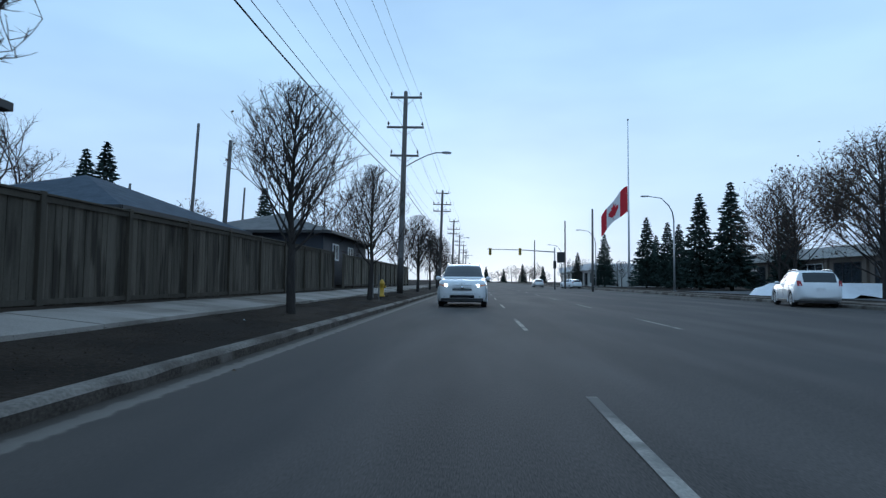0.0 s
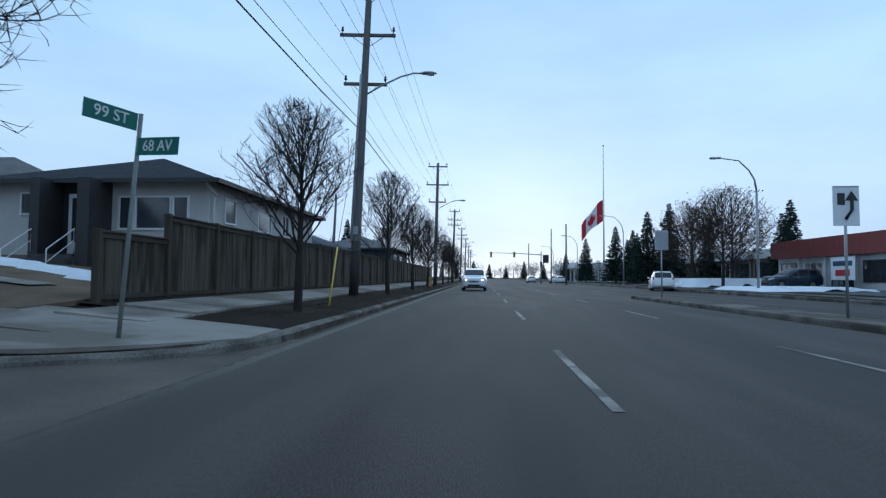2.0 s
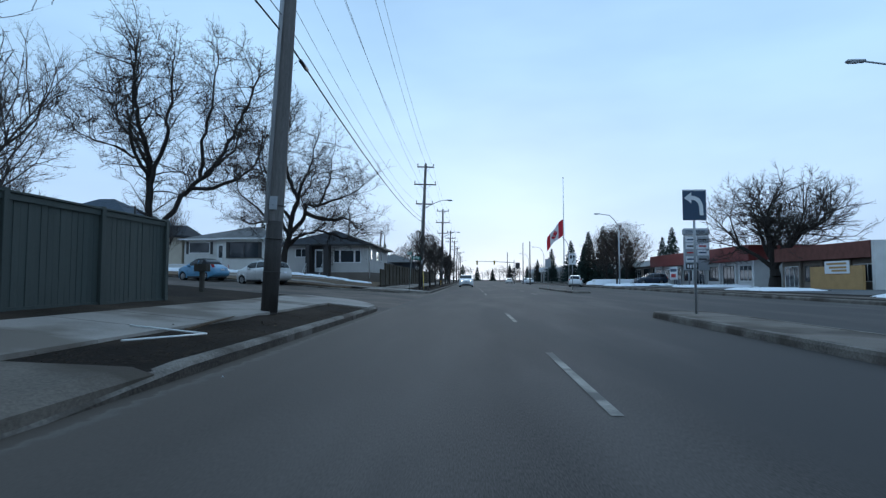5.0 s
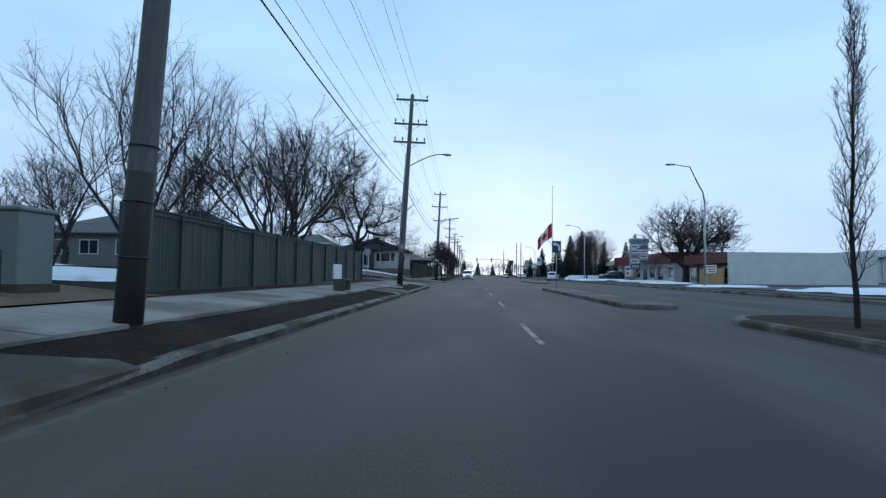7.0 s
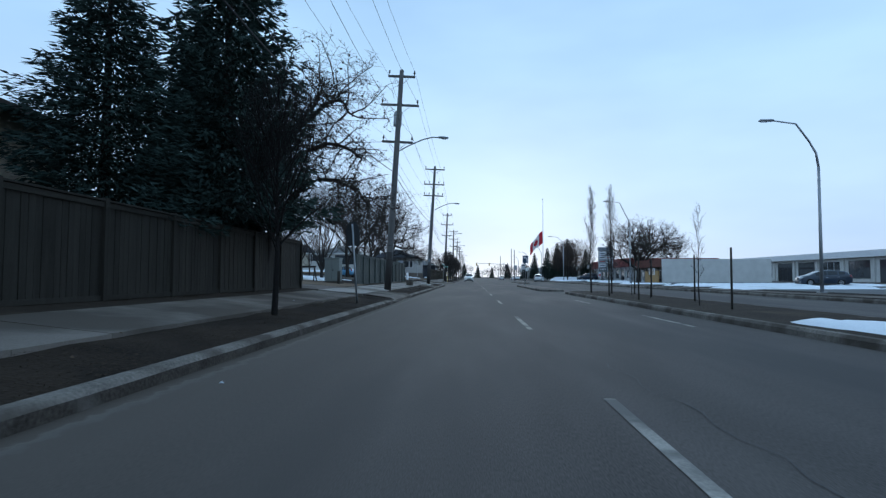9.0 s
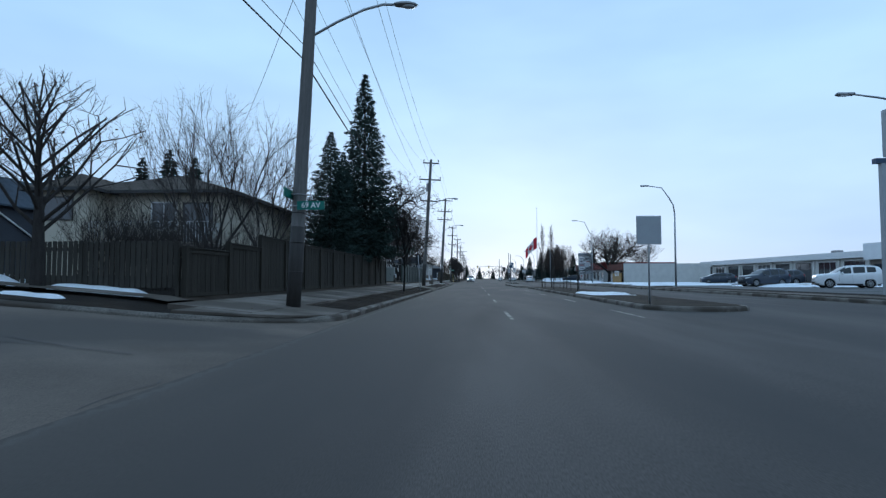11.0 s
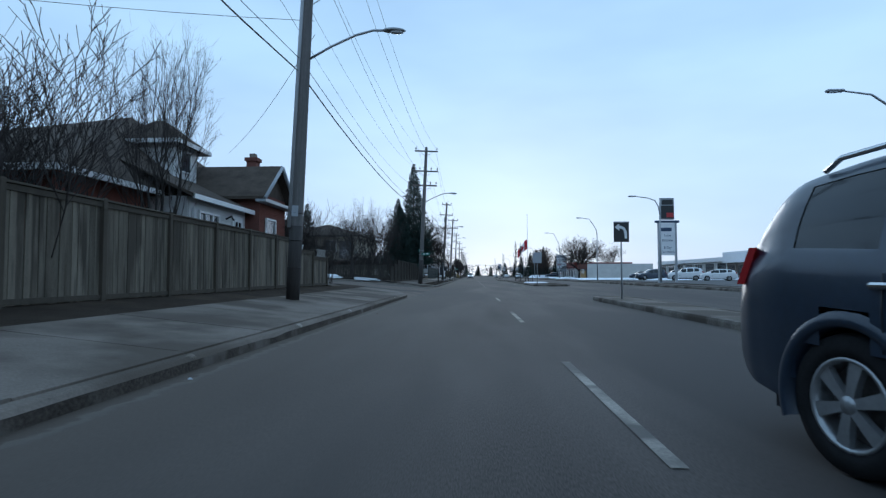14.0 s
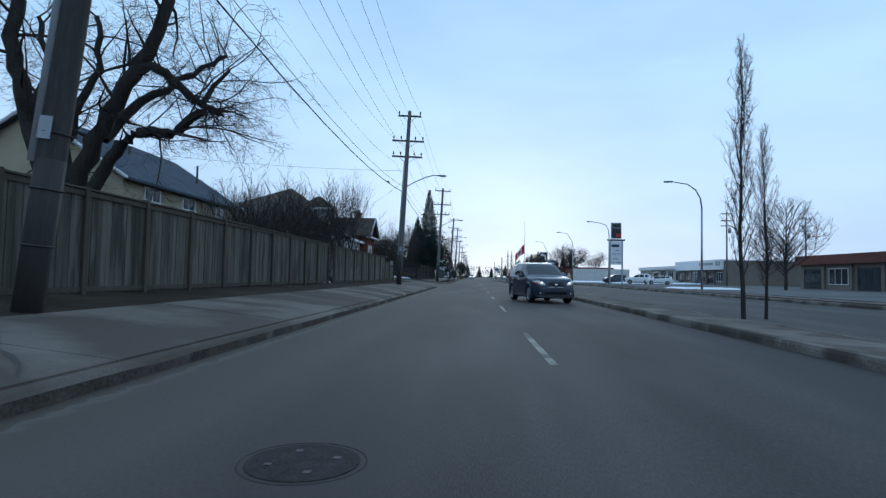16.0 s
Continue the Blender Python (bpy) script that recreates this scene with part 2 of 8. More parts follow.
# bark darkened in colour for a tree standing in deep shade
BARK_DARK = mat("shaded_bark", (0.017, 0.015, 0.014), 0.95, 0.35, 4, 30, 0.4, stretch=(3, 3, 0.6))
TWIG = mat("twigs", (0.056, 0.048, 0.044), 0.95, 0.3, 6, 40, 0.1)
TWIG_RED = mat("reddish_twigs", (0.062, 0.046, 0.040), 0.95, 0.3, 6, 40, 0.1)
DRY_LEAF = mat("dry_leaves", (0.10, 0.072, 0.05), 0.9, 0.4, 8, 40, 0.1)
DARK_LEAF = mat("dark_hanging_leaves", (0.026, 0.023, 0.020), 0.95, 0.4, 6, 40, 0.1)
NEEDLES = mat("spruce_needles", (0.036, 0.055, 0.048), 0.9, 0.5, 2.5, 30, 0.2)
STUCCO = mat("grey_stucco", (0.520, 0.501, 0.481), 0.95, 0.1, 1.2, 120, 0.5)
STUCCO_WHITE = mat("white_stucco", (0.62, 0.61, 0.58), 0.95, 0.1, 1.2, 120, 0.5)
STUCCO_CREAM = mat("cream_stucco", (0.52, 0.47, 0.38), 0.95, 0.1, 1.2, 120, 0.5)
STUCCO_YELLOW = mat("yellow_stucco", (0.40, 0.345, 0.25), 0.95, 0.12, 1.2, 120, 0.5)
STUCCO_DARK = mat("brown_stucco", (0.20, 0.17, 0.145), 0.95, 0.12, 1.2, 120, 0.5)
NAVY = mat("navy_siding", (0.030, 0.034, 0.045), 0.7, 0.15, 2, 30, 0.1)
SIDING = mat("white_siding", (0.56, 0.56, 0.55), 0.6, 0.08, 2, 30, 0.05)
SHINGLE = mat("dark_shingles", (0.040, 0.042, 0.047), 0.95, 0.3, 2, 22, 0.5)
SHINGLE_BROWN = mat("brown_shingles", (0.085, 0.068, 0.055), 0.95, 0.3, 2, 22, 0.5)
SHINGLE_GREY = mat("grey_shingles", (0.16, 0.155, 0.15), 0.95, 0.25, 2, 22, 0.5)
SHINGLE_BLUE = mat("blue_grey_shingles", (0.065, 0.08, 0.10), 0.95, 0.25, 2, 22, 0.5)
BRICK = mat("red_brick", (0.175, 0.068, 0.050), 0.9, 0.3, 3, 30, 0.3, rand=0.3)
WHITE_TRIM = mat("white_trim", (0.72, 0.72, 0.71), 0.55, 0.06, 2, 30, 0.03)
DARK_TRIM = mat("dark_trim", (0.035, 0.032, 0.032), 0.6, 0.15, 2, 30, 0.05)
DARK_GLASS = mat("window_glass", (0.035, 0.042, 0.050), 0.06, 0.1, 1, 10, 0.0, coat=0.5)
STEP_GREY = mat("dark_grey_steps", (0.06, 0.06, 0.062), 0.8, 0.2)
RED_FASCIA = mat("red_metal_fascia", (0.20, 0.035, 0.03), 0.55, 0.15, 0.8, 20, 0.05, stretch=(1, 6, 1))
RED_BRICK_DULL = mat("dull_red_brick", (0.15, 0.068, 0.055), 0.9, 0.2, 2, 25, 0.2)
OCHRE = mat("ochre_panel", (0.40, 0.25, 0.10), 0.8, 0.15, 1.5, 25, 0.1)
SIGN_WHITE = mat("sign_white", (0.72, 0.73, 0.74), 0.5, 0.06, 1.5, 20, 0.02)
SIGN_GREY = mat("sign_grey", (0.32, 0.34, 0.36), 0.5, 0.08, 1.5, 20, 0.02)
SIGN_NAVY = mat("sign_navy", (0.02, 0.05, 0.10), 0.5, 0.08, 1.5, 20, 0.02)
SIGN_BLACK = mat("sign_black", (0.018, 0.02, 0.022), 0.5, 0.08, 1.5, 20, 0.02)
SIGN_GREEN = mat("street_sign_green", (0.0, 0.13, 0.10), 0.45, 0.06, 1.5, 20, 0.02)
SIGN_RED = mat("sign_red", (0.42, 0.03, 0.035), 0.5, 0.08, 1.5, 20, 0.02)
FLAG_RED = mat("flag_red_cloth", (0.50, 0.035, 0.05), 0.9, 0.1, 1, 20, 0.05)
FLAG_WHITE = mat("flag_white_cloth", (0.75, 0.72, 0.72), 0.9, 0.06, 1, 20, 0.05)
YELLOW = mat("yellow_marker_plastic", (0.62, 0.44, 0.03), 0.5, 0.1, 3, 20, 0.02)
HYDRANT_YELLOW = mat("hydrant_paint", (0.55, 0.33, 0.03), 0.5, 0.15)
UTIL_BOX = mat("grey_green_metal", (0.19, 0.205, 0.19), 0.6, 0.1, 1.5, 25, 0.05)
PVC = mat("white_pipe", (0.70, 0.70, 0.68), 0.4, 0.05, 3, 20, 0.02)
IRON = mat("cast_iron", (0.066, 0.060, 0.056), 0.7, 0.3, 8, 60, 0.3)
CAR_WHITE = mat("white_car_paint", (0.72, 0.73, 0.74), 0.25, 0.05, 2, 20, 0.0, coat=0.6)
CAR_DARK = mat("dark_blue_grey_car_paint", (0.014, 0.026, 0.046), 0.35, 0.15, 2, 20, 0.0, coat=0.4)
CAR_SILVER = mat("silver_car_paint", (0.55, 0.55, 0.54), 0.3, 0.08, 2, 20, 0.0, metal=0.5, coat=0.5)
CAR_BLUE = mat("light_blue_car_paint", (0.10, 0.26, 0.42), 0.3, 0.08, 2, 20, 0.0, coat=0.5)
CAR_GLASS = mat("tinted_car_glass", (0.014, 0.018, 0.022), 0.08, 0.1, 1, 10, 0.0, coat=0.15, gloss=0.5)
TYRE = mat("tyre_rubber", (0.016, 0.016, 0.017), 0.85, 0.2, 8, 60, 0.1)
RIM = mat("alloy_rim", (0.36, 0.37, 0.38), 0.35, 0.12, 6, 30, 0.02, metal=0.7)
CHROME = mat("chrome", (0.62, 0.63, 0.64), 0.15, 0.05, 3, 20, 0.0, metal=1.0)
LAMP_ON = mat("lit_headlight", (0.9, 0.9, 0.9), 0.2, 0.02, 3, 20, 0.0, emit=((1.0, 0.97, 0.90), 14.0))
LAMP_SOFT = mat("dim_headlight", (0.9, 0.9, 0.9), 0.15, 0.02, 3, 20, 0.0, emit=((1.0, 0.90, 0.76), 0.9))
LAMP_OFF = mat("clear_lamp", (0.55, 0.56, 0.57), 0.12, 0.05, 3, 20, 0.0, coat=0.8)
AMBER = mat("amber_lens", (0.70, 0.20, 0.02), 0.2, 0.05, 3, 20, 0.0, emit=((1.0, 0.35, 0.05), 0.08))
TAIL = mat("tail_lens", (0.20, 0.015, 0.02), 0.2, 0.05, 3, 20, 0.0, emit=((1.0, 0.05, 0.05), 0.03))
SOFT_TOP = mat("black_soft_top", (0.012, 0.012, 0.014), 0.8, 0.15, 3, 40, 0.1)
LENS_GREY = mat("street_lamp_lens", (0.55, 0.57, 0.58), 0.3, 0.05, 3, 20, 0.0)

# ---- builders ----


def ob_from(name, verts, faces, material, parent=None, label="", smooth=False):
    me = bpy.data.meshes.new(name)
    me.from_pydata([tuple(map(float, v)) for v in verts], [], faces)
    me.materials.append(material)
    if smooth:
        me.polygons.foreach_set("use_smooth", [True] * len(me.polygons))
    me.update()
    ob = new(name, me)
    if parent:
        ob.parent = parent
    if label:
        ob["label"] = label
    return ob


def part(name, bm, material, parent=None, label="", smooth=False):
    me = bpy.data.meshes.new(name)
    bmesh.ops.recalc_face_normals(bm, faces=bm.faces)
    bm.to_mesh(me)
    bm.free()
    me.materials.append(material)
    if smooth:
        me.polygons.foreach_set("use_smooth", [True] * len(me.polygons))
    ob = new(name, me)
    if parent:
        ob.parent = parent
    if label:
        ob["label"] = label
    return ob


def holder(name, x, y, z, rz=0.0):
    ob = new(name)
    ob.empty_display_size = 0.2
    ob.matrix_basis = pose(x, y, z, 0, 0, rz)
    return ob


def box(bm, x0, x1, y0, y1, z0, z1, bevel=0.0):
    r = bmesh.ops.create_cube(bm, size=1)
    vs = r["verts"]
    for v in vs:
        v.co = Vector(((x0 + x1) / 2 + v.co.x * (x1 - x0), (y0 + y1) / 2 + v.co.y * (y1 - y0), (z0 + z1) / 2 + v.co.z * (z1 - z0)))
    if bevel:
        es = list({e for v in vs for e in v.link_edges})
        bmesh.ops.bevel(bm, geom=es, offset=bevel, segments=1, affect="EDGES")
    return bm


def boxed(name, x0, x1, y0, y1, z0, z1, material, parent=None, label="", bevel=0.0):
    return part(name, box(bmesh.new(), x0, x1, y0, y1, z0, z1, bevel), material, parent, label)


def tube_data(pts, radii, sides=6):
    """Vertices and faces of a tube along points."""
    pts = [Vector(p) for p in pts]
    vs, fs = [], []
    for i, p in enumerate(pts):
        d = (pts[min(i + 1, len(pts) - 1)] - pts[max(i - 1, 0)]).normalized()
        a = d.orthogonal().normalized() if abs(d.z) > 0.9 else d.cross(Vector((0, 0, 1))).normalized()
        b = d.cross(a)
        r = radii[i] if isinstance(radii, (list, tuple)) else radii
        for k in range(sides):
            t = 2 * math.pi * k / sides
            vs.append(p + r * (math.cos(t) * a + math.sin(t) * b))
    for i in range(len(pts) - 1):
        for k in range(sides):
            a, b = i * sides + k, i * sides + (k + 1) % sides
            fs.append((a, b, b + sides, a + sides))
    fs.append(tuple(range(sides))[::-1])
    fs.append(tuple(range((len(pts) - 1) * sides, len(pts) * sides)))
    return vs, fs


def tube(name, pts, radii, material, parent=None, label="", sides=8):
    vs, fs = tube_data(pts, radii, sides)
    return ob_from(name, vs, fs, material, parent, label, smooth=True)


def rod(name, x, y, z0, z1, r0, r1, material, parent=None, label="", sides=10):
    return tube(name, [(x, y, z0), (x, y, (z0 + z1) / 2), (x, y, z1)], [r0, (r0 + r1) / 2, r1], material, parent, label, sides)


# ---- ground ----
def zv(x):
    """Height of the verge and yards beside the road."""
    return float(np.interp(x, [-300, -60, -25, -12, -7, -5, -3.1, 13.9, 16, 20, 60], [1.9, 1.6, 1.35, 0.95, 0.55, 0.36, 0.15, 0.13, 0.16, 0.2, 0.4]))


def zs(x):
    """Height of the side streets."""
    return float(np.interp(x, [-300, -60, -25, -12, -7, -3.0], [1.75, 1.45, 1.15, 0.76, 0.42, 0.0]))


def askew(x):
    """How far the first side street has swung from square at x."""
    return 0.38 * max(0.0, -10.0 - max(x, -45.0))


def ease(t):
    t = min(1.0, max(0.0, t))
    return t * t * (3 - 2 * t)


def relief(x, y):
    """The first side street lies in a dip, and the bungalow lawns rise behind it."""
    dip = float(np.interp(x, [-30, -20, -14, -10, -6.5, -3.6], [0.0, 0.05, 0.12, 0.19, 0.17, 0.0]))
    dip *= ease((y + 37.0) / 5.0) * ease((-11.0 - y) / 5.0)
    return 0.42 * ease((-8.5 - x) / 8.0) * ease((y + 16.0) / 9.0) * ease((16.0 - y) / 12.0) - dip


def sheet(name, xs, ys, height, material, label, category="ground", rough=0.0, lo=None, hi=None, kind="structure", swing=False, skirt=0.0):
    """A sheet over a grid; lo and hi give the y limits at an x; skirt: how far its edges turn down."""
    vs, fs = [], []
    n = len(ys)
    for x in xs:
        a, b = (lo(x) if lo else ys[0]), (hi(x) if hi else ys[-1])
        for y in ys:
            yy = a + (y - ys[0]) / (ys[-1] - ys[0]) * (b - a) + (askew(x) if swing else 0.0)
            bump = rough * (noise.noise((x * 1.7, yy * 1.7, 3.0)) + 0.5 * noise.noise((x * 5, yy * 5, 9.0)))
            vs.append((x, yy, height(x) + relief(x, yy) + bump))
    for i in range(len(xs) - 1):
        for j in range(n - 1):
            a = i * n + j
            fs.append((a, a + n, a + n + 1, a + 1))
    if skirt:
        rim = [i * n for i in range(len(xs))] + [(len(xs) - 1) * n + j for j in range(1, n)] + [i * n + n - 1 for i in range(len(xs) - 2, -1, -1)] + list(range(n - 2, 0, -1))
        k = len(vs)
        vs += [(vs[i][0], vs[i][1], vs[i][2] - skirt) for i in rim]
        m = len(rim)
        fs += [(rim[i], rim[(i + 1) % m], k + (i + 1) % m, k + i) for i in range(m)]
    ob = ob_from(name, vs, fs, material, smooth=not skirt)
    return tagged(ob, label, category, kind=kind)


def span(a, b, step):
    n = max(1, round(abs(b - a) / step))
    return [a + (b - a) * i / n for i in range(n + 1)]


KX, RAD = -3.05, 4.2


def inset(x):
    d = KX - x
    return 0.0 if d >= RAD else RAD - math.sqrt(max(0.0, RAD * RAD - (RAD - max(d, 0)) ** 2))


BLOCKS = [(-17.9, 420.0), (-116.0, -34.1), (-330.0, -129.8)]
far = 2500
tagged(ob_from("ground", [(-far, -far, -0.08), (far, -far, -0.08), (far, far, -0.08), (-far, far, -0.08)], [(0, 1, 2, 3)], EARTH),
       "brown bare earth reaching to the horizon", "ground", kind="structure")
sheet("road", [-3.2, -1.5, 0, 3, 8, 14, 16.3], span(-330, 420, 25), lambda x: 0.0, ASPHALT, "worn dark grey asphalt road with wheel tracks", "road")
for y0, y1 in ((-34.1, -17.9), (-129.8, -116.0)):
    sheet("side_street", [-2.7, KX, -4, -5, -7, -9.5, -12, -18, -25, -60, -200], span(y0 - RAD - 0.5, y1 + RAD + 0.5, 2.0), lambda x: zs(x) + 0.004 if x < -3 else -0.012, AVENUE,
          "patched grey asphalt side street climbing gently", "road", swing=y0 > -50)

# verges, kerbs and sidewalks of the three blocks
def kerb_path(y0, y1, low, high):
    sk = askew if y0 > -20 or y1 > -50 else (lambda x: 0.0)
    s0 = sk if y0 > -20 else (lambda x: 0.0)
    pts = []
    if low:
        pts += [(x, y0 + s0(x)) for x in (-60.0, -45.0, -25.0, -14.0, -10.0)] + [(KX - RAD, y0)]
        pts += [(KX - RAD + RAD * math.sin(a), y0 + RAD - RAD * math.cos(a)) for a in [radians(d) for d in range(9, 90, 9)]]
        pts += [(KX, y0 + RAD)]
    else:
        pts += [(KX, y0)]
    pts += [(KX, y) for y in span(y0 + RAD, min(y1 - RAD, 60.0), 0.55)[1:-1]]
    if high:
        pts += [(KX, y1 - RAD)]
        pts += [(KX - RAD + RAD * math.cos(a), y1 - RAD + RAD * math.sin(a)) for a in [radians(d) for d in range(9, 90, 9)]]
        pts += [(KX - RAD, y1)] + [(x, y1 + sk(x)) for x in (-10.0, -14.0, -25.0, -45.0, -60.0)]
    else:
        pts += [(KX, y1)]
    return pts


def sweep_kerb(name, pts, width, top, label, drop=0.3, side=1.0, concrete=KERB):
    """A kerb with a rounded, chipped upper edge along a line; the raised ground lies to its left."""
    vs, fs = [], []
    for i, p in enumerate(pts):
        a, b = Vector(pts[max(i - 1, 0)]), Vector(pts[min(i + 1, len(pts) - 1)])
        d = (b - a).normalized()
        nrm = Vector((-d.y, d.x)) * side
        z = top(p[0]) + relief(p[0], p[1])
        if abs(p[0] - KX) < 0.01:
            z -= 0.11 * max(min(1.0, max(0.0, 1.6 - abs(p[1] - c) / hw)) for c, hw in ((-53.6, 2.0), (-77.7, 2.4)))
        chip = 0.012 * noise.noise((p[0] * 2, p[1] * 0.9, 1.0)) - 0.05 * max(0.0, noise.noise((p[0] * 3, p[1] * 2.1, 6.0)) - 0.25)
        for off, dz in ((-0.03, -drop), (-0.01, -0.045 + chip), (0.025, -0.008), (0.05, 0.006), (width, 0.008), (width, -drop)):
            vs.append((p[0] + nrm.x * off, p[1] + nrm.y * off, z + dz))
    n = 6
    for i in range(len(pts) - 1):
        for k in range(n - 1):
            a = i * n + k
            fs.append((a, a + 1, a + n + 1, a + n))
    ob = ob_from(name, vs, fs, concrete, smooth=False)
    # the upright road side takes the darker colour that holds its shade and mud
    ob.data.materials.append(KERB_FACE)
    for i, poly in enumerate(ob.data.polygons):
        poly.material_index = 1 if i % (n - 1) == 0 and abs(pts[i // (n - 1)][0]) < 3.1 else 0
    return tagged(ob, label, "kerb", kind="structure")


for y0, y1 in BLOCKS:
    low, high = y0 > -300, y1 < 300
    xs = [KX - 0.1, -3.3, -3.6, -4.0, -4.5, -5.0, -5.6, -6.3, -7.0, -7.5, -9, -12, -16, -25, -40, -60, -120, -300]
    sheet("verge", xs, span(y0, y1, 0.8 if y1 < 300 else 1.6), lambda x, k=y0: zv(x) - 0.032 - (0.08 if k < -300 and -5.5 < x < -3.2 else 0.05 if k > -300 and -6.4 < x < -5.02 else 0.0), GRASS, "dormant dark brown grass verge and yards", "grass", 0.03,
          (lambda x, a=y0: a + inset(x) + 0.12 + (askew(x) if a > -20 else 0)) if low else None, (lambda x, b=y1: b - inset(x) - 0.12 + (askew(x) if b > -50 else 0)) if high else None)
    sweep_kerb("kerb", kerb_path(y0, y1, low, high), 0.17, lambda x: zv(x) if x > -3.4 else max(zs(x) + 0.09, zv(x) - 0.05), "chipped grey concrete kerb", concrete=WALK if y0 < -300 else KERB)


def slab_mesh(x0, x1, length, concrete):
    t = 0.12
    vs = []
    for y in (0.006, length - 0.006):
        vs += [(x0, y, zv(x0) + 0.022), (x1, y, zv(x1) + 0.022), (x1, y, zv(x1) - t), (x0, y, zv(x0) - t)]
    me = bpy.data.meshes.new("slab")
    me.from_pydata(vs, [], [(0, 1, 5, 4), (1, 2, 6, 5), (3, 0, 4, 7), (0, 3, 2, 1), (4, 5, 6, 7)])
    me.materials.append(concrete)
    me.update()
    return me


def walkway(x0, x1, y0, y1, label, length=1.52, concrete=WALK_PALE):
    """Concrete slabs laid in a row along the road."""
    top = tagged(holder("sidewalk", 0, y0, 0), label, "sidewalk", kind="structure")
    me = slab_mesh(x0, x1, length, concrete)
    for i in range(int((y1 - y0) / length)):
        ob = new("slab", me)
        ob.parent = top
        ob.location = (0, i * length, random.uniform(-0.006, 0.006) + relief(x0 / 2 + x1 / 2, y0 + (i + 0.5) * length))
    return top


walkway(-6.55, -5.05, -17.0, 60, "pale grey concrete sidewalk of square slabs")
sheet("sidewalk_far", [-6.55, -5.05], span(59, 400, 20), lambda x: zv(x) + 0.02, WALK, "pale grey concrete sidewalk running on into the distance", "sidewalk")
# the darker concrete on this stretch paints in the shade of the spruces
walkway(-6.25, -4.45, -114.4, -80.2, "stained concrete sidewalk with tree shade put into its darker slabs", concrete=WALK)
walkway(-6.25, -4.45, -80.2, -36.4, "pale grey concrete sidewalk of square slabs beside bare verge")
walkway(-5.55, -3.20, -262, -134.2, "wide stained concrete sidewalk laid against the kerb", 2.4, WALK)
# corner aprons, driveways and walks along the side streets
for y0, y1, lo, hi in ((-17.9, -13.3, 1, 0), (-38.8, -34.1, 0, 1), (-116.0, -110.8, 1, 0), (-134.8, -129.8, 0, 1)):
    sheet("corner_apron", [-3.20, -3.5, -3.8, -4.2, -4.6, -5.1, -5.6] + ([-6.2, -6.8, -7.4] if y1 > -20 else [-6.24] if y1 > -50 else []), span(y0, y1, 0.8), lambda x: zv(x) + (0.014 if x > -6 else 0.034), WALK_PALE if y1 > -50 else WALK, "concrete corner apron sloping to the kerb", "sidewalk",
          lo=(lambda x, a=y0: a + inset(x) + 0.2) if lo else None, hi=(lambda x, b=y1: b - inset(x) - 0.2) if hi else None, skirt=0.12)
for y0, y1 in ((-55.6, -51.6), (-80.0, -75.4)):
    sheet("driveway_apron", [KX - 0.02, -3.25, -3.6, -4.2, -4.5], span(y0, y1, 0.6), lambda x: zv(x) + 0.035 if x < -3.2 else zv(x) - 0.03, DRIVE,
          "worn concrete driveway crossing between kerb and sidewalk", "driveway", 0.004, lambda x, a=y0: a - 0.6 * max(0, (x + 4.5) / 1.4), lambda x, b=y1: b + 0.6 * max(0, (x + 4.5) / 1.4), skirt=0.14)
sheet("lane_entrance", [-6.26, -9, -12, -20, -40], span(-80.0, -75.3, 0.8), lambda x: zv(x) + 0.02, AVENUE, "gravelly asphalt back lane entrance", "driveway")
sheet("lane_entrance", [-6.56, -9, -12, -16], span(-55.4, -51.8, 0.8), lambda x: zv(x) + 0.02, WALK, "concrete driveway leading to a garage", "driveway")
for y0, y1 in ((-15.6, -14.1), (-113.9, -112.9), (-133.6, -132.1)):
    sheet("avenue_sidewalk", [-6.56, -7, -8, -9.5, -10, -11, -12, -13, -14, -16, -18, -20, -25, -35, -45], span(y0, y1, 0.75), lambda x: zv(x) + (0.018 if x > -6.8 else 0.07), WALK_PALE if y0 > -50 else WALK, "narrow concrete sidewalk along the side street", "sidewalk", swing=y0 > -50)
sheet("front_lawn", span(-7.2, -40, 1.1), span(-14.13, 1.0, 1.0), lambda x: zv(x) + 0.05, LAWN, "tan winter lawn in front of bungalows", "lawn", 0.012, swing=True, skirt=0.2)
sheet("front_lawn", span(-8.6, -40, 1.1), span(-17.55, -15.58, 0.6), lambda x: zv(x) + 0.05, LAWN, "tan winter grass strip beside the side street", "lawn", 0.012, swing=True, skirt=0.2)
sheet("front_walk", [-9.3, -10.5, -12, -13, -14, -15, -16, -18, -20, -24], [-11.2, -10.3], lambda x: zv(x) + 0.085, WALK_PALE, "concrete garden path across a lawn", "path")
for y0, y1 in ((-12.6, 45.0), (-113.0, -80.0), (-69, -43)):
    sheet("fence_bed", [-6.26 if y1 < 0 else -6.56, -7.3], span(y0, y1, 0.8), lambda x: zv(x) + 0.01, EARTH, "strip of bare earth along the fence", "earth", 0.03)
sheet("fence_bed", [-5.56, -6.3, -7.4], span(-260, -130, 0.8), lambda x: zv(x) + 0.012, EARTH, "strip of bare earth and leaves below the fence", "earth", 0.03)

sheet("side_yard", span(-6.4, -44, 1.5), span(-75.5, -68.4, 0.8), lambda x: zv(x) + 0.03, LAWN, "worn brown grass beside the back lane", "lawn", 0.02)

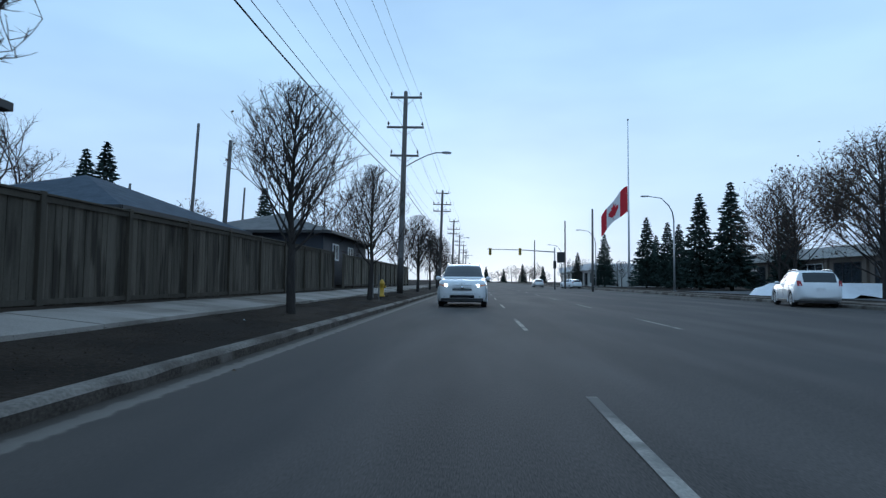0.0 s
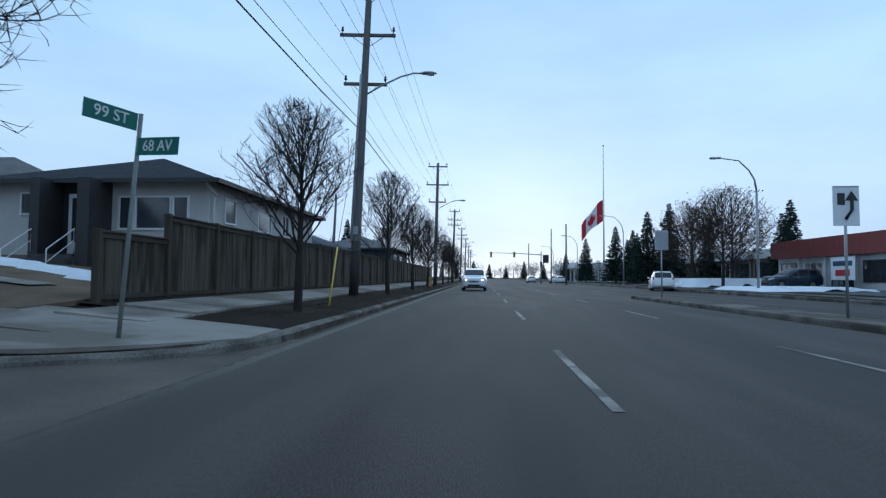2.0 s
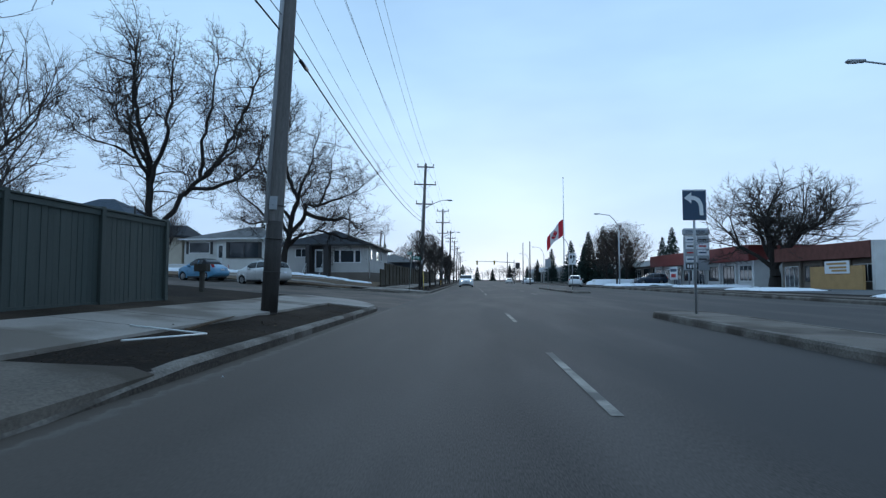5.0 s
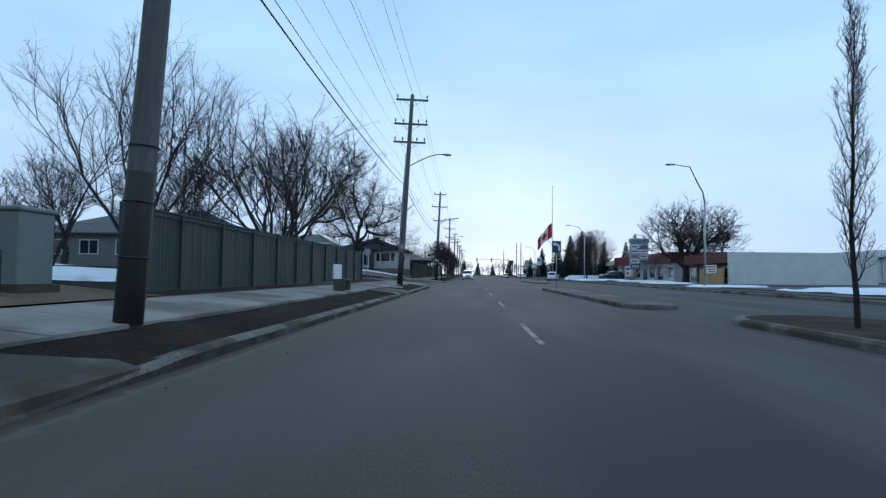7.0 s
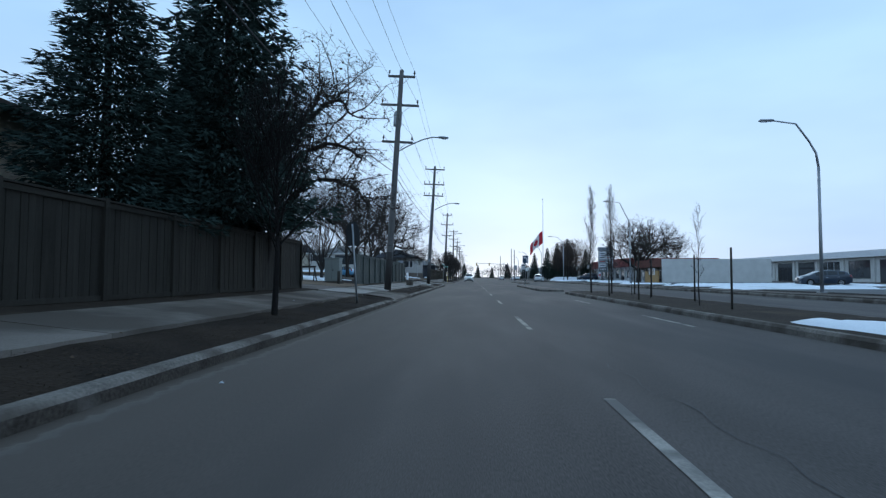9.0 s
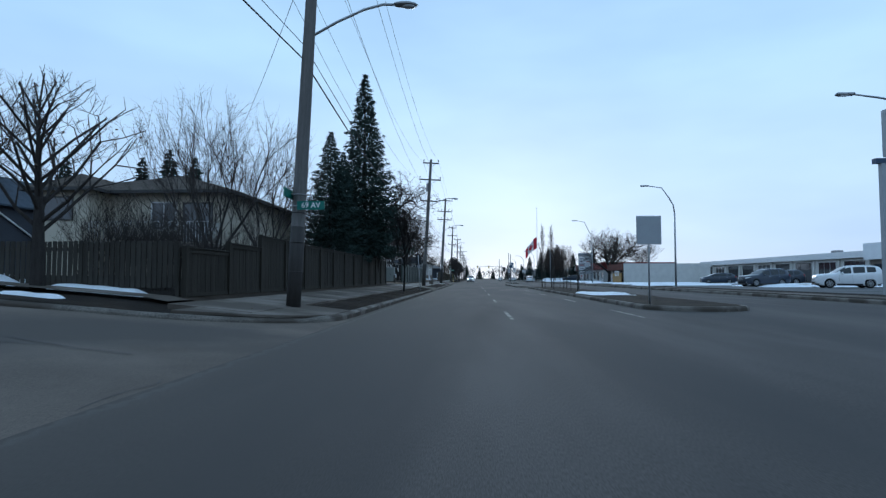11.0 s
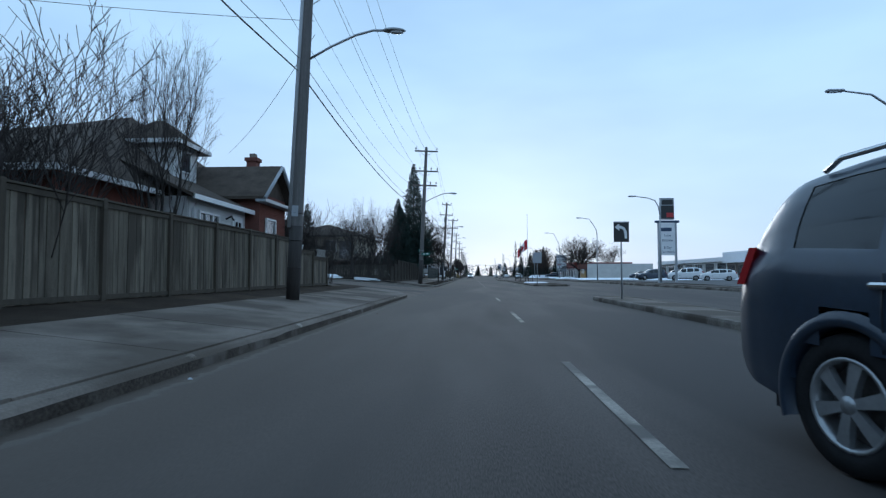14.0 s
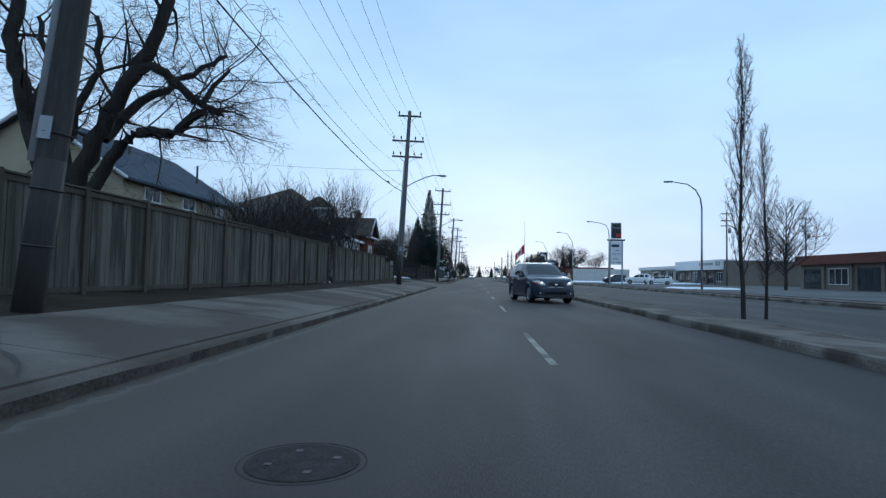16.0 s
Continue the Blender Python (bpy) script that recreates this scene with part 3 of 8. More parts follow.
# opposite side
sheet("far_verge", [16.5, 18.0, 20, 30, 60, 300], span(-330, 420, 10), lambda x: zv(x) + 0.004, GRASS, "brown grass and lots across the road", "grass", 0.02)
sheet("far_sidewalk", [17.2, 18.7], span(-330, 420, 10), lambda x: zv(x) + 0.02, WALK, "concrete sidewalk across the road", "sidewalk")
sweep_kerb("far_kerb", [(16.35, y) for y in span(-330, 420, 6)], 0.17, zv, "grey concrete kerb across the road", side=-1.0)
for x0, x1, y0, y1 in ((20.5, 70, -26, 60), (20.5, 75, -112, -30), (19.2, 60, -175, -112)):
    sheet("parking_lot", [x0, (x0 + x1) / 2, x1], span(y0, y1, 10), lambda x: zv(x) + 0.02, PAVED, "grey asphalt parking lot", "parking lot")

# raised medians with rounded noses
def median(x0, x1, y0, y1, fill, label):
    r = (x1 - x0) / 2
    cx = (x0 + x1) / 2
    outline = [(cx + r * math.cos(a), y1 - r + r * math.sin(a)) for a in [radians(d) for d in range(0, 181, 20)]]
    outline += [(x0, y) for y in span(y1 - r, y0 + r, 2.0)[1:-1]]
    outline += [(cx - r * math.cos(a), y0 + r - r * math.sin(a)) for a in [radians(d) for d in range(0, 181, 20)]]
    outline += [(x1, y) for y in span(y0 + r, y1 - r, 2.0)[1:]]
    top = tagged(holder("median", cx, (y0 + y1) / 2, 0), label, "median", kind="structure")
    def ring(k, z):
        return [((x - cx) * k * (r - 0.001) / r, (y - (y0 + y1) / 2) * (1 - (1 - k) * r / ((y1 - y0) / 2)), z) for x, y in outline]
    n = len(outline)
    k = 1 - 0.16 / r
    rings = ring(1.02, -0.05) + ring(1.01, 0.10) + ring(0.985, 0.15) + ring(k, 0.155) + ring(k, 0.05)
    fs = [(i * n + j, i * n + (j + 1) % n, (i + 1) * n + (j + 1) % n, (i + 1) * n + j) for i in range(4) for j in range(n)]
    ob_from("kerb", rings, fs, KERB, top)
    ob_from("surface", ring(k, 0.148), [tuple(range(n))], fill, top)
    return top


median(7.7, 9.3, -13.0, 8.0, WALK, "narrow raised concrete median with a sign")
median(4.95, 6.7, -62.0, -40.0, WALK, "narrow raised concrete median with a turn sign")
median(5.75, 9.2, -108.0, -66.0, EARTH, "planted median with bare soil and slim trees")
median(4.95, 6.5, -178.0, -136.0, WALK, "raised concrete median with kerb beside the turn lane")

# lane lines
dash = bpy.data.meshes.new("lane_dash")
dash.from_pydata([(-0.05, -3.7, 0), (0.05, -3.7, 0), (0.05, 0, 0), (-0.05, 0, 0)], [], [(0, 1, 2, 3)])
dash.materials.append(PAINT)
lines = tagged(holder("lane_marking", 0, 0, 0.006), "worn dashed white lane lines on the asphalt", "lane marking", kind="structure")
for y in (124, 114, 104, 94, 84, 74, 64, 54, 44.5, 35, 25.5, 15.5, 5.0, -4.5, -14.1, -38.8, -48.3, -58.0, -67.8, -77.6, -88.0, -98.0, -108.0, -134.0, -144.1, -153.4, -162.7, -172.7, -182.6, -192.5):
    for x in (1.1, 4.6):
        if x > 2 and (-72 < y < -38 or y < -110):
            continue
        ob = new("dash", dash)
        ob.parent = lines
        ob.location = (x, y + (0.9 if x > 2 else 0.0), 0)

# cracks and seams in the paving
TAR = mat("crack_tar", (0.028, 0.026, 0.025), 0.7, 0.2, 5, 40, 0.1)


def crack(x0, y0, x1, y1, seed, w=0.012, height=None):
    rnd = random.Random(seed)
    n = max(6, int(math.hypot(x1 - x0, y1 - y0) / 0.35))
    vs, fs = [], []
    dx, dy = (x1 - x0) / n, (y1 - y0) / n
    k = math.hypot(dx, dy)
    for i in range(n + 1):
        j = rnd.uniform(-0.07, 0.07)
        x, y = x0 + dx * i - dy / k * j, y0 + dy * i + dx / k * j
        ww = w * rnd.uniform(0.4, 1.4)
        z = (height(x) if height else 0.0) + 0.008
        vs += [(x - dy / k * ww, y + dx / k * ww, z), (x + dy / k * ww, y - dx / k * ww, z)]
    fs = [(2 * i, 2 * i + 1, 2 * i + 3, 2 * i + 2) for i in range(n)]
    tagged(ob_from("road_crack", vs, fs, TAR), "thin dark crack in the worn asphalt", "crack", group="road cracks")


for x0, y0, x1, y1, k in ((-3.0, -33.6, -3.25, -29.0, 1), (-3.2, -27.6, -2.9, -24.5, 2), (-2.95, -23.0, -3.2, -18.4, 3), (-3.1, -128.0, -2.9, -123.5, 4), (-2.95, -121.6, -3.2, -116.0, 5)):
    crack(x0, y0, x1, y1, k, 0.005)
crack(-5.5, -177.0, -3.3, -179.0, 9, 0.02, lambda x: zv(x) + 0.034)
for k in range(7):
    rr = random.Random(1500 + k)
    x, y = rr.uniform(-2.4, 4.2), rr.uniform(-185, 10)
    if k % 3 and (x > 1.5 or y > -130):
        crack(x, y, x + rr.uniform(-0.4, 0.4), y + rr.uniform(3, 9), 40 + k, 0.005)
for k in range(8):
    rr = random.Random(1600 + k)
    y = rr.choice((rr.uniform(-31, -19), rr.uniform(-127, -117)))
    crack(-4.0, y, -11.0, y + rr.uniform(-2, 2), 80 + k, 0.009, lambda x, y=y: zs(x) + relief(x, y) + 0.006)

# pale broken pieces along the worn kerb
for k, y in enumerate((-160.6, -161.9, -157.0, -154.1, -136.6, -137.9, -138.7, -150.2, -146.0, -168.3)):
    rr = random.Random(700 + k)
    bm = bmesh.new()
    bmesh.ops.create_icosphere(bm, subdivisions=2, radius=1.0)
    for v in bm.verts:
        f = 1 + 0.45 * noise.noise(v.co * 1.8 + Vector((k * 7.0, 0, 0)))
        v.co = Vector((v.co.x * 0.055 * f, v.co.y * rr.uniform(0.07, 0.09) * f * (1 + k % 3 * 0.4), v.co.z * 0.032 * f))
    ob = part("kerb_fragment", bm, WALK_PALE)
    ob.matrix_basis = pose(KX - 0.04, y, 0.135, 0, 24, rr.uniform(-12, 12))
    tagged(ob, "pale broken piece of concrete on the kerb", "rubble", group="kerb fragments")

# tufts of dead grass on the verge
def tufts(name, x0, x1, y0, y1, per, seed, hgt, material, label):
    rnd = random.Random(seed)
    vs, fs = [], []
    for _ in range(int((x1 - x0) * (y1 - y0) * per)):
        x, y = rnd.uniform(x0, x1), rnd.uniform(y0, y1)
        if noise.noise((x * 1.1, y * 0.7, 5.0)) < -0.15:
            continue
        z = zv(x) - 0.01
        for _ in range(3):
            a = rnd.uniform(0, 6.28)
            h, lean = hgt * rnd.uniform(0.12, 0.5), rnd.uniform(0.5, 1.6) * hgt
            i = len(vs)
            vs += [(x - 0.005 * math.sin(a), y + 0.005 * math.cos(a), z), (x + 0.005 * math.sin(a), y - 0.005 * math.cos(a), z), (x + math.cos(a) * lean, y + math.sin(a) * lean, z + h)]
            fs.append((i, i + 1, i + 2))
    tagged(ob_from(name, vs, fs, material), label, "grass", kind="stuff")


BLADE = mat("dead_grass_blades", (0.05, 0.037, 0.025), 1.0, 0.45, 2.0, 30, 0.0)
for y0, y1 in ((-13.0, 30.0), (-51.4, -37.5), (-75.2, -55.8), (-110.5, -80.2)):
    tufts("verge_grass", -5.0 if y1 > 0 else -4.42, -3.25, y0, y1, 230, int(y1) + 500, 0.034, BLADE, "matted dead grass blades on the verge")
for y0, y1 in ((-12.3, 27.0), (-112.0, -80.4), (-68.0, -43.8)):
    tufts("fence_weeds", -7.0, -6.6, y0, y1, 130, int(y1) + 900, 0.10, BLADE, "dead weeds along the foot of the fence")
tufts("fence_weeds", -7.0, -5.6, -178.0, -131.0, 60, 77, 0.06, BLADE, "dead weeds and leaves below the fence")

# snow left in patches
def snow(x0, x1, y0, y1, h, seed, label="melting patch of old snow on the ground", base=None):
    cx, cy = (x0 + x1) / 2, (y0 + y1) / 2
    n, m = 20, 10
    vs, fs = [], []
    rise = base or zv
    for i in range(n + 1):
        for j in range(m + 1):
            u, v = 2 * i / n - 1, 2 * j / m - 1
            x, y = cx + u * (x1 - x0) / 2, cy + v * (y1 - y0) / 2
            e = 1 - max(abs(u) ** 3, abs(v) ** 2) + 0.55 * noise.noise((x * 0.7 + seed, y * 0.9, seed))
            vs.append((x, y, rise(x) + relief(x, y) - 0.08 + (h + 0.08) * min(1, max(0, e * 1.6)) + 0.03 * noise.noise((x * 3, y * 3, seed))))
    for i in range(n):
        for j in range(m):
            a = i * (m + 1) + j
            fs.append((a, a + m + 1, a + m + 2, a + 1))
    return tagged(ob_from("snow_patch", vs, fs, SNOW, smooth=True), label, "snow", kind="stuff")


for k in range(7):
    x = -8.5 - 2.0 * k
    snow(x - 2.2, x, -8.5 + 0.38 * k, -7.1 + 0.38 * k, 0.17 + 0.02 * k, 31 + k, "narrow bank of old snow across a lawn")
snow(-36.0, -24.0, -4.6, -2.2, 0.4, 5)
snow(-10.2, -7.6, -112.9, -112.2, 0.12, 2)
snow(-15.6, -11.0, -113.3, -111.8, 0.22, 3)
snow(-12.8, -10.6, -114.9, -114.3, 0.07, 8)
snow(-16.8, -13.4, -115.2, -114.2, 0.08, 11)
snow(-21.5, -17.5, -113.9, -112.9, 0.12, 12)
snow(-30.0, -23.0, -112.6, -110.6, 0.2, 13)
snow(-9.6, -8.2, -115.1, -114.7, 0.05, 14)
snow(-8.4, -7.1, -155.8, -154.6, 0.25, 4)
snow(-30.0, -9.5, -70.6, -58.0, 0.14, 6)
snow(-48.0, -28.0, -64.0, -40.0, 0.14, 16)
snow(-11.0, -7.4, 26.8, 29.0, 0.15, 7)
for x0, x1, y0, y1, h, s in ((18.8, 27, 17, 26, 0.3, 11), (20, 31, 34, 44, 0.9, 12), (22, 30, 2, 9, 0.25, 13), (20.5, 25, -16, -9, 0.2, 14), (18.9, 25, -33, -27, 0.15, 15),
                             (19, 30, -62, -55, 0.2, 17), (20, 40, -50, -40, 0.25, 18), (26, 45, -75, -66, 0.3, 19), (20, 27, -128, -121, 0.15, 20)):
    snow(x0, x1, y0, y1, h, s, "heap of ploughed snow at the edge of a lot")
snow(6.2, 8.8, -96, -91, 0.1, 21, base=lambda x: 0.15)

# manhole covers and a catch basin
LID = mat("worn_iron_lid", (0.040, 0.036, 0.034), 0.85, 0.4, 8, 60, 0.4, gloss=0.1)


def manhole(x, y, z, r=0.31):
    top = tagged(holder("manhole_cover", x, y, z), "round cast iron manhole cover set in asphalt", "manhole cover")
    bm = bmesh.new()
    bmesh.ops.create_cone(bm, cap_ends=True, segments=28, radius1=r, radius2=r, depth=0.012)
    part("lid", bm, LID, top)
    vs, fs = tube_data([(r * 1.12 * math.cos(a), r * 1.12 * math.sin(a), 0) for a in [i * math.pi / 14 for i in range(29)]], 0.004, 4)
    ob_from("rim", vs, fs, LID, top)
    for k in range(4):
        a = k * math.pi / 2 + 0.4
        boxed("pick_hole", 0.6 * r * math.cos(a) - 0.02, 0.6 * r * math.cos(a) + 0.02, 0.6 * r * math.sin(a) - 0.02, 0.6 * r * math.sin(a) + 0.02, 0.004, 0.009, BLACK_PLASTIC, top)


manhole(-0.78, -180.1, -0.001)
drain = tagged(holder("catch_basin", -8.9, -116.6, zs(-8.9) + 0.012), "rusty iron catch basin grate by the kerb", "drain grate")
boxed("frame", -0.35, 0.35, -0.25, 0.25, -0.03, 0.006, IRON, drain)
for k in range(6):
    boxed("bar", -0.3 + k * 0.105, -0.24 + k * 0.105, -0.2, 0.2, 0.0, 0.02, BLACK_PLASTIC, drain)

# ---- fences ----
def board_mesh(height, width=0.138):
    me = bpy.data.meshes.new("board")
    w, t = width / 2, 0.012
    vs = [(x, y, z) for z in (0, height - 0.015) for x, y in ((-t, -w), (t, -w), (t, w), (-t, w))] + [(x, y, height) for x, y in ((-t, -w + 0.012), (t, -w + 0.012), (t, w - 0.012), (-t, w - 0.012))]
    fs = [(k + a, k + (a + 1) % 4 + 0, k + 4 + (a + 1) % 4, k + 4 + a) for k in (0, 4) for a in range(4)] + [(8, 9, 10, 11), (3, 2, 1, 0)]
    me.from_pydata(vs, [], fs)
    return me


def fence(x, y0, y1, label, wood, post_wood, height=1.78, panel=2.38, heights=(), base=0.60, name="wooden_fence"):
    """Boards between posts with a cap rail, running along the road. heights: (y, height) steps."""
    top = tagged(holder(name, x, y0, base), label, "fence", group="roadside fences")
    n = max(1, round((y1 - y0) / panel))
    step = (y1 - y0) / n
    meshes = {}
    def h_at(y):
        for a, b, h in heights:
            if a <= y < b:
                return h
        return height
    for i in range(n):
        a = i * step
        h = h_at(y0 + a + step / 2)
        if h not in meshes:
            meshes[h] = board_mesh(h - 0.07)
            meshes[h].materials.append(wood)
        k = int((step - 0.1) / 0.142)
        lean = random.uniform(-0.006, 0.006)
        for j in range(k):
            ob = new("board", meshes[h])
            ob.parent = top
            ob.matrix_basis = pose(random.uniform(-0.006, 0.006) + lean, a + 0.05 + (j + 0.5) * (step - 0.1) / k, 0.03 + random.uniform(-0.008, 0.008), random.uniform(-0.5, 0.5), 0, 0)
        bm = bmesh.new()
        box(bm, -0.07, 0.08, a - 0.02 if i == 0 else a + 0.05, a + step - 0.05, h - 0.045, h - 0.005, 0.006)
        part("cap_rail", bm, post_wood, top)
        boxed("top_rail", 0.012, 0.05, a + 0.04, a + step - 0.04, h - 0.15, h - 0.055, post_wood, top)
        boxed("bottom_rail", 0.012, 0.05, a + 0.04, a + step - 0.04, 0.05, 0.14, post_wood, top)
        boxed("post", -0.05, 0.085, a - 0.06, a + 0.06, -0.3, (h if i == 0 else max(h, h_at(y0 + a - 0.1))) + 0.02, post_wood, top, bevel=0.008)
    boxed("post", -0.05, 0.085, n * step - 0.06, n * step + 0.06, -0.3, h_at(y1 - 0.1) + 0.02, post_wood, top, bevel=0.008)
    return top


fence(-7.0, -12.4, 27.0, "weathered grey brown board fence with posts and cap rail", FENCE_BROWN, FENCE_POST, height=1.87, heights=((-12.4, -10.1, 1.34),), base=0.53)
fence(-7.2, 30.0, 58.0, "weathered board fence beyond a grey house", FENCE_WOOD, FENCE_POST, base=0.64)
fence(-7.1, -68.8, -43.6, "solid grey green painted board fence on a corner", FENCE_GREEN, FENCE_GREEN, height=1.95, base=0.47)
# this fence's wood is coloured darker to stand for tree shade
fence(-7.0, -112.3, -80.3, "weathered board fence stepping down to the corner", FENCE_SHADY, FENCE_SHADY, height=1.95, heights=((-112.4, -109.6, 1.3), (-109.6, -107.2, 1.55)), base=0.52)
fence(-7.0, -154.6, -133.4, "brown board fence with a lower end panel", FENCE_WOOD, FENCE_POST, height=1.94, heights=((-137.1, -135.1, 1.56), (-135.1, -133.0, 1.34)), base=0.54)
fence(-7.0, -175.2, -155.9, "grey brown board fence beside a sidewalk", FENCE_GREY, FENCE_POST, height=1.95, base=0.56, panel=1.93)


def cross_fence(x0, x1, y, label, wood, height, base, picket=False):
    """A fence across, along a side street."""
    top = tagged(holder("picket_fence" if picket else "wooden_fence", x0, y, base, -90), label, "fence", group="roadside fences")
    me = board_mesh(height, 0.10 if picket else 0.138)
    me.materials.append(wood)
    n = int(abs(x1 - x0) / (0.135 if picket else 0.15))
    for j in range(n):
        ob = new("board", me)
        ob.parent = top
        ob.matrix_basis = pose(random.uniform(-0.005, 0.005), -(j + 0.5) * abs(x1 - x0) / n, random.uniform(-0.01, 0.01), 0, 0, 0)
    for z in (0.2, height - 0.25):
        boxed("rail", -0.05, -0.012, -abs(x1 - x0), 0, z, z + 0.09, wood, top)
    for k in range(int(abs(x1 - x0) / 2.4) + 1):
        boxed("post", -0.12, -0.03, -k * 2.4 - 0.09, -k * 2.4, -0.3, height - 0.05, wood, top)
    return top


cross_fence(-7.1, -24.0, -112.4, "dark weathered picket fence along the side street", FENCE_DARK, 1.15, 0.80, True)
lattice = tagged(holder("trellis", -7.0, -133.5, 1.90), "pale diagonal lattice strip on top of a low fence", "lattice")
for z in (0.0, 0.30):
    boxed("rail", -0.02, 0.02, -1.6, 0.0, z, z + 0.03, TRELLIS, lattice)
for k in range(20):
    for s in (-1, 1):
        y = -1.75 + k * 0.09
        a, b = (y, y + 0.30) if s > 0 else (y + 0.30, y)
        if -1.6 < min(a, b) and max(a, b) < 0:
            ob = boxed("slat", -0.004, 0.004, -0.014, 0.014, -0.205, 0.205, TRELLIS, lattice)
            ob.matrix_basis = pose(0.008 * s, (a + b) / 2, 0.165, -45 * s, 0, 0)
cross_fence(-7.1, -10.0, -133.2, "low board fence turning the corner", FENCE_WOOD, 1.25, 0.62)
cross_fence(-7.2, -9.4, -80.2, "weathered board fence turning into the lane", FENCE_WOOD, 1.8, 0.64)
# lattice and gate details at the corner
lat = tagged(holder("lattice_screen", -8.0, -134.9, 2.0), "white diagonal lattice screen above a fence", "lattice")
for k in range(9):
    for s in (-1, 1):
        ob = boxed("slat", -0.006, 0.006, -0.02, 0.02, -0.32, 0.32, WHITE_TRIM, lat)
        ob.matrix_basis = pose(0.01 * s, -0.9 + k * 0.22, 0.18, 45 * s, 0, 0)
boxed("frame", -0.03, 0.03, -1.2, 1.1, 0.42, 0.47, WHITE_TRIM, lat)
boxed("frame", -0.03, 0.03, -1.2, 1.1, -0.1, -0.05, WHITE_TRIM, lat)

plank = tagged(holder("leaning_plank", -7.5, -154.35, 0.5), "loose grey plank leaning in a fence gap", "plank")
boxed("board", -0.012, 0.012, -0.075, 0.075, 0.0, 1.22, FENCE_GREY, plank)
boxed("board", 0.014, 0.036, -0.20, -0.06, 0.0, 1.05, FENCE_GREY, plank)
plank.matrix_basis = pose(-7.5, -154.65, 0.5, -17, 0, 0)

# ---- utility poles and lines ----
def lathe(name, profile, material, parent=None, label="", sides=10):
    vs, fs = [], []
    for r, z in profile:
        vs += [(r * math.cos(2 * math.pi * k / sides), r * math.sin(2 * math.pi * k / sides), z) for k in range(sides)]
    for i in range(len(profile) - 1):
        for k in range(sides):
            a, b = i * sides + k, i * sides + (k + 1) % sides
            fs.append((a, b, b + sides, a + sides))
    fs += [tuple(range(sides))[::-1], tuple(range((len(profile) - 1) * sides, len(profile) * sides))]
    return ob_from(name, vs, fs, material, parent, label, smooth=True)


POLE_X = -4.45


def utility_pole(y, arms, lamp_z=8.0, lean=0.8, can=False, conduit=False, lamp=True, tarred=True, px=POLE_X, wood=POLE_WOOD):
    z0 = zv(px)
    top = tagged(holder("utility_pole", px, y, z0), "tall weathered wooden utility pole with crossarms" + (" and street lamp" if lamp else ""), "utility pole", group="utility poles")
    top.matrix_basis = pose(px, y, z0, 0, lean, 0)
    tip = arms[0][0] + 0.35
    lathe("shaft", [(0.185, -0.3), (0.18, 2.0), (0.16, 6), (0.125, 11.0), (0.115, tip - 0.08), (0.05, tip)], wood, top, sides=12)
    if tarred:
        lathe("butt_wrap", [(0.186, 0.0), (0.187, 1.3), (0.184, 2.05)], POLE_TAR, top, "dark tarred lower sleeve", 12)
    for z, half, insul in arms:
        bm = bmesh.new()
        box(bm, -half, half, 0.10, 0.20, z - 0.06, z + 0.06, 0.01)
        arm = part("crossarm", bm, POLE_WOOD, top)
        for s in (-0.92, -0.45, 0.45, 0.92)[:: 1 if insul > 2 else 3]:
            pin = lathe("insulator", [(0.015, 0), (0.018, 0.10), (0.05, 0.11), (0.06, 0.17), (0.035, 0.2), (0.045, 0.25), (0.02, 0.29)], DARK_TRIM, arm, sides=8)
            pin.location = (s * half, 0.15, z + 0.05)
        for s in (-1, 1):
            tube("brace", [(s * half * 0.55, 0.21, z - 0.05), (0.0, 0.16, z - 0.5)], 0.014, GALV, top, sides=4)
    if lamp:
        arm = tube("lamp_arm", [(0.1, 0, lamp_z - 0.75), (0.7, 0, lamp_z - 0.38), (1.4, 0, lamp_z - 0.03), (1.9, 0, lamp_z + 0.12), (2.2, 0, lamp_z + 0.12)], 0.035, GALV, top, "curved steel lamp arm")
        head = bmesh.new()
        bmesh.ops.create_uvsphere(head, u_segments=12, v_segments=8, radius=1)
        for v in head.verts:
            v.co = Vector((2.48 + v.co.x * 0.34, v.co.y * 0.15, lamp_z + 0.12 + v.co.z * (0.08 if v.co.z > 0 else 0.05)))
        hd = part("lamp_head", head, GALV, top, "grey cobra lamp head", smooth=True)
        lens = bmesh.new()
        bmesh.ops.create_uvsphere(lens, u_segments=10, v_segments=6, radius=1)
        for v in lens.verts:
            v.co = Vector((2.56 + v.co.x * 0.2, v.co.y * 0.11, lamp_z + 0.075 + v.co.z * 0.04))
        part("lens", lens, LENS_GREY, hd, smooth=True)
    if can:
        can_o = lathe("transformer", [(0.02, 0), (0.22, 0.02), (0.23, 0.1), (0.23, 0.75), (0.2, 0.82), (0.05, 0.86)], GALV, top, "grey transformer can")
        can_o.location = (-0.1, 0.36, 9.0)
    if conduit:
        tube("conduit", [(-0.16, -0.13, 2.0), (-0.14, -0.12, 6.5), (-0.12, -0.1, 8.5)], 0.055, CONDUIT, top, "grey cable conduit")
        boxed("sign_plate", -0.09, 0.09, -0.205, -0.195, 2.3, 2.6, SIGN_GREY, top)
    for k in range(3):
        tube("band", [(0.2 * math.cos(a), 0.2 * math.sin(a), 0.9 + k * 0.75) for a in [i * math.pi / 6 for i in range(13)]], 0.012, POLE_TAR, top, sides=4)
    return top


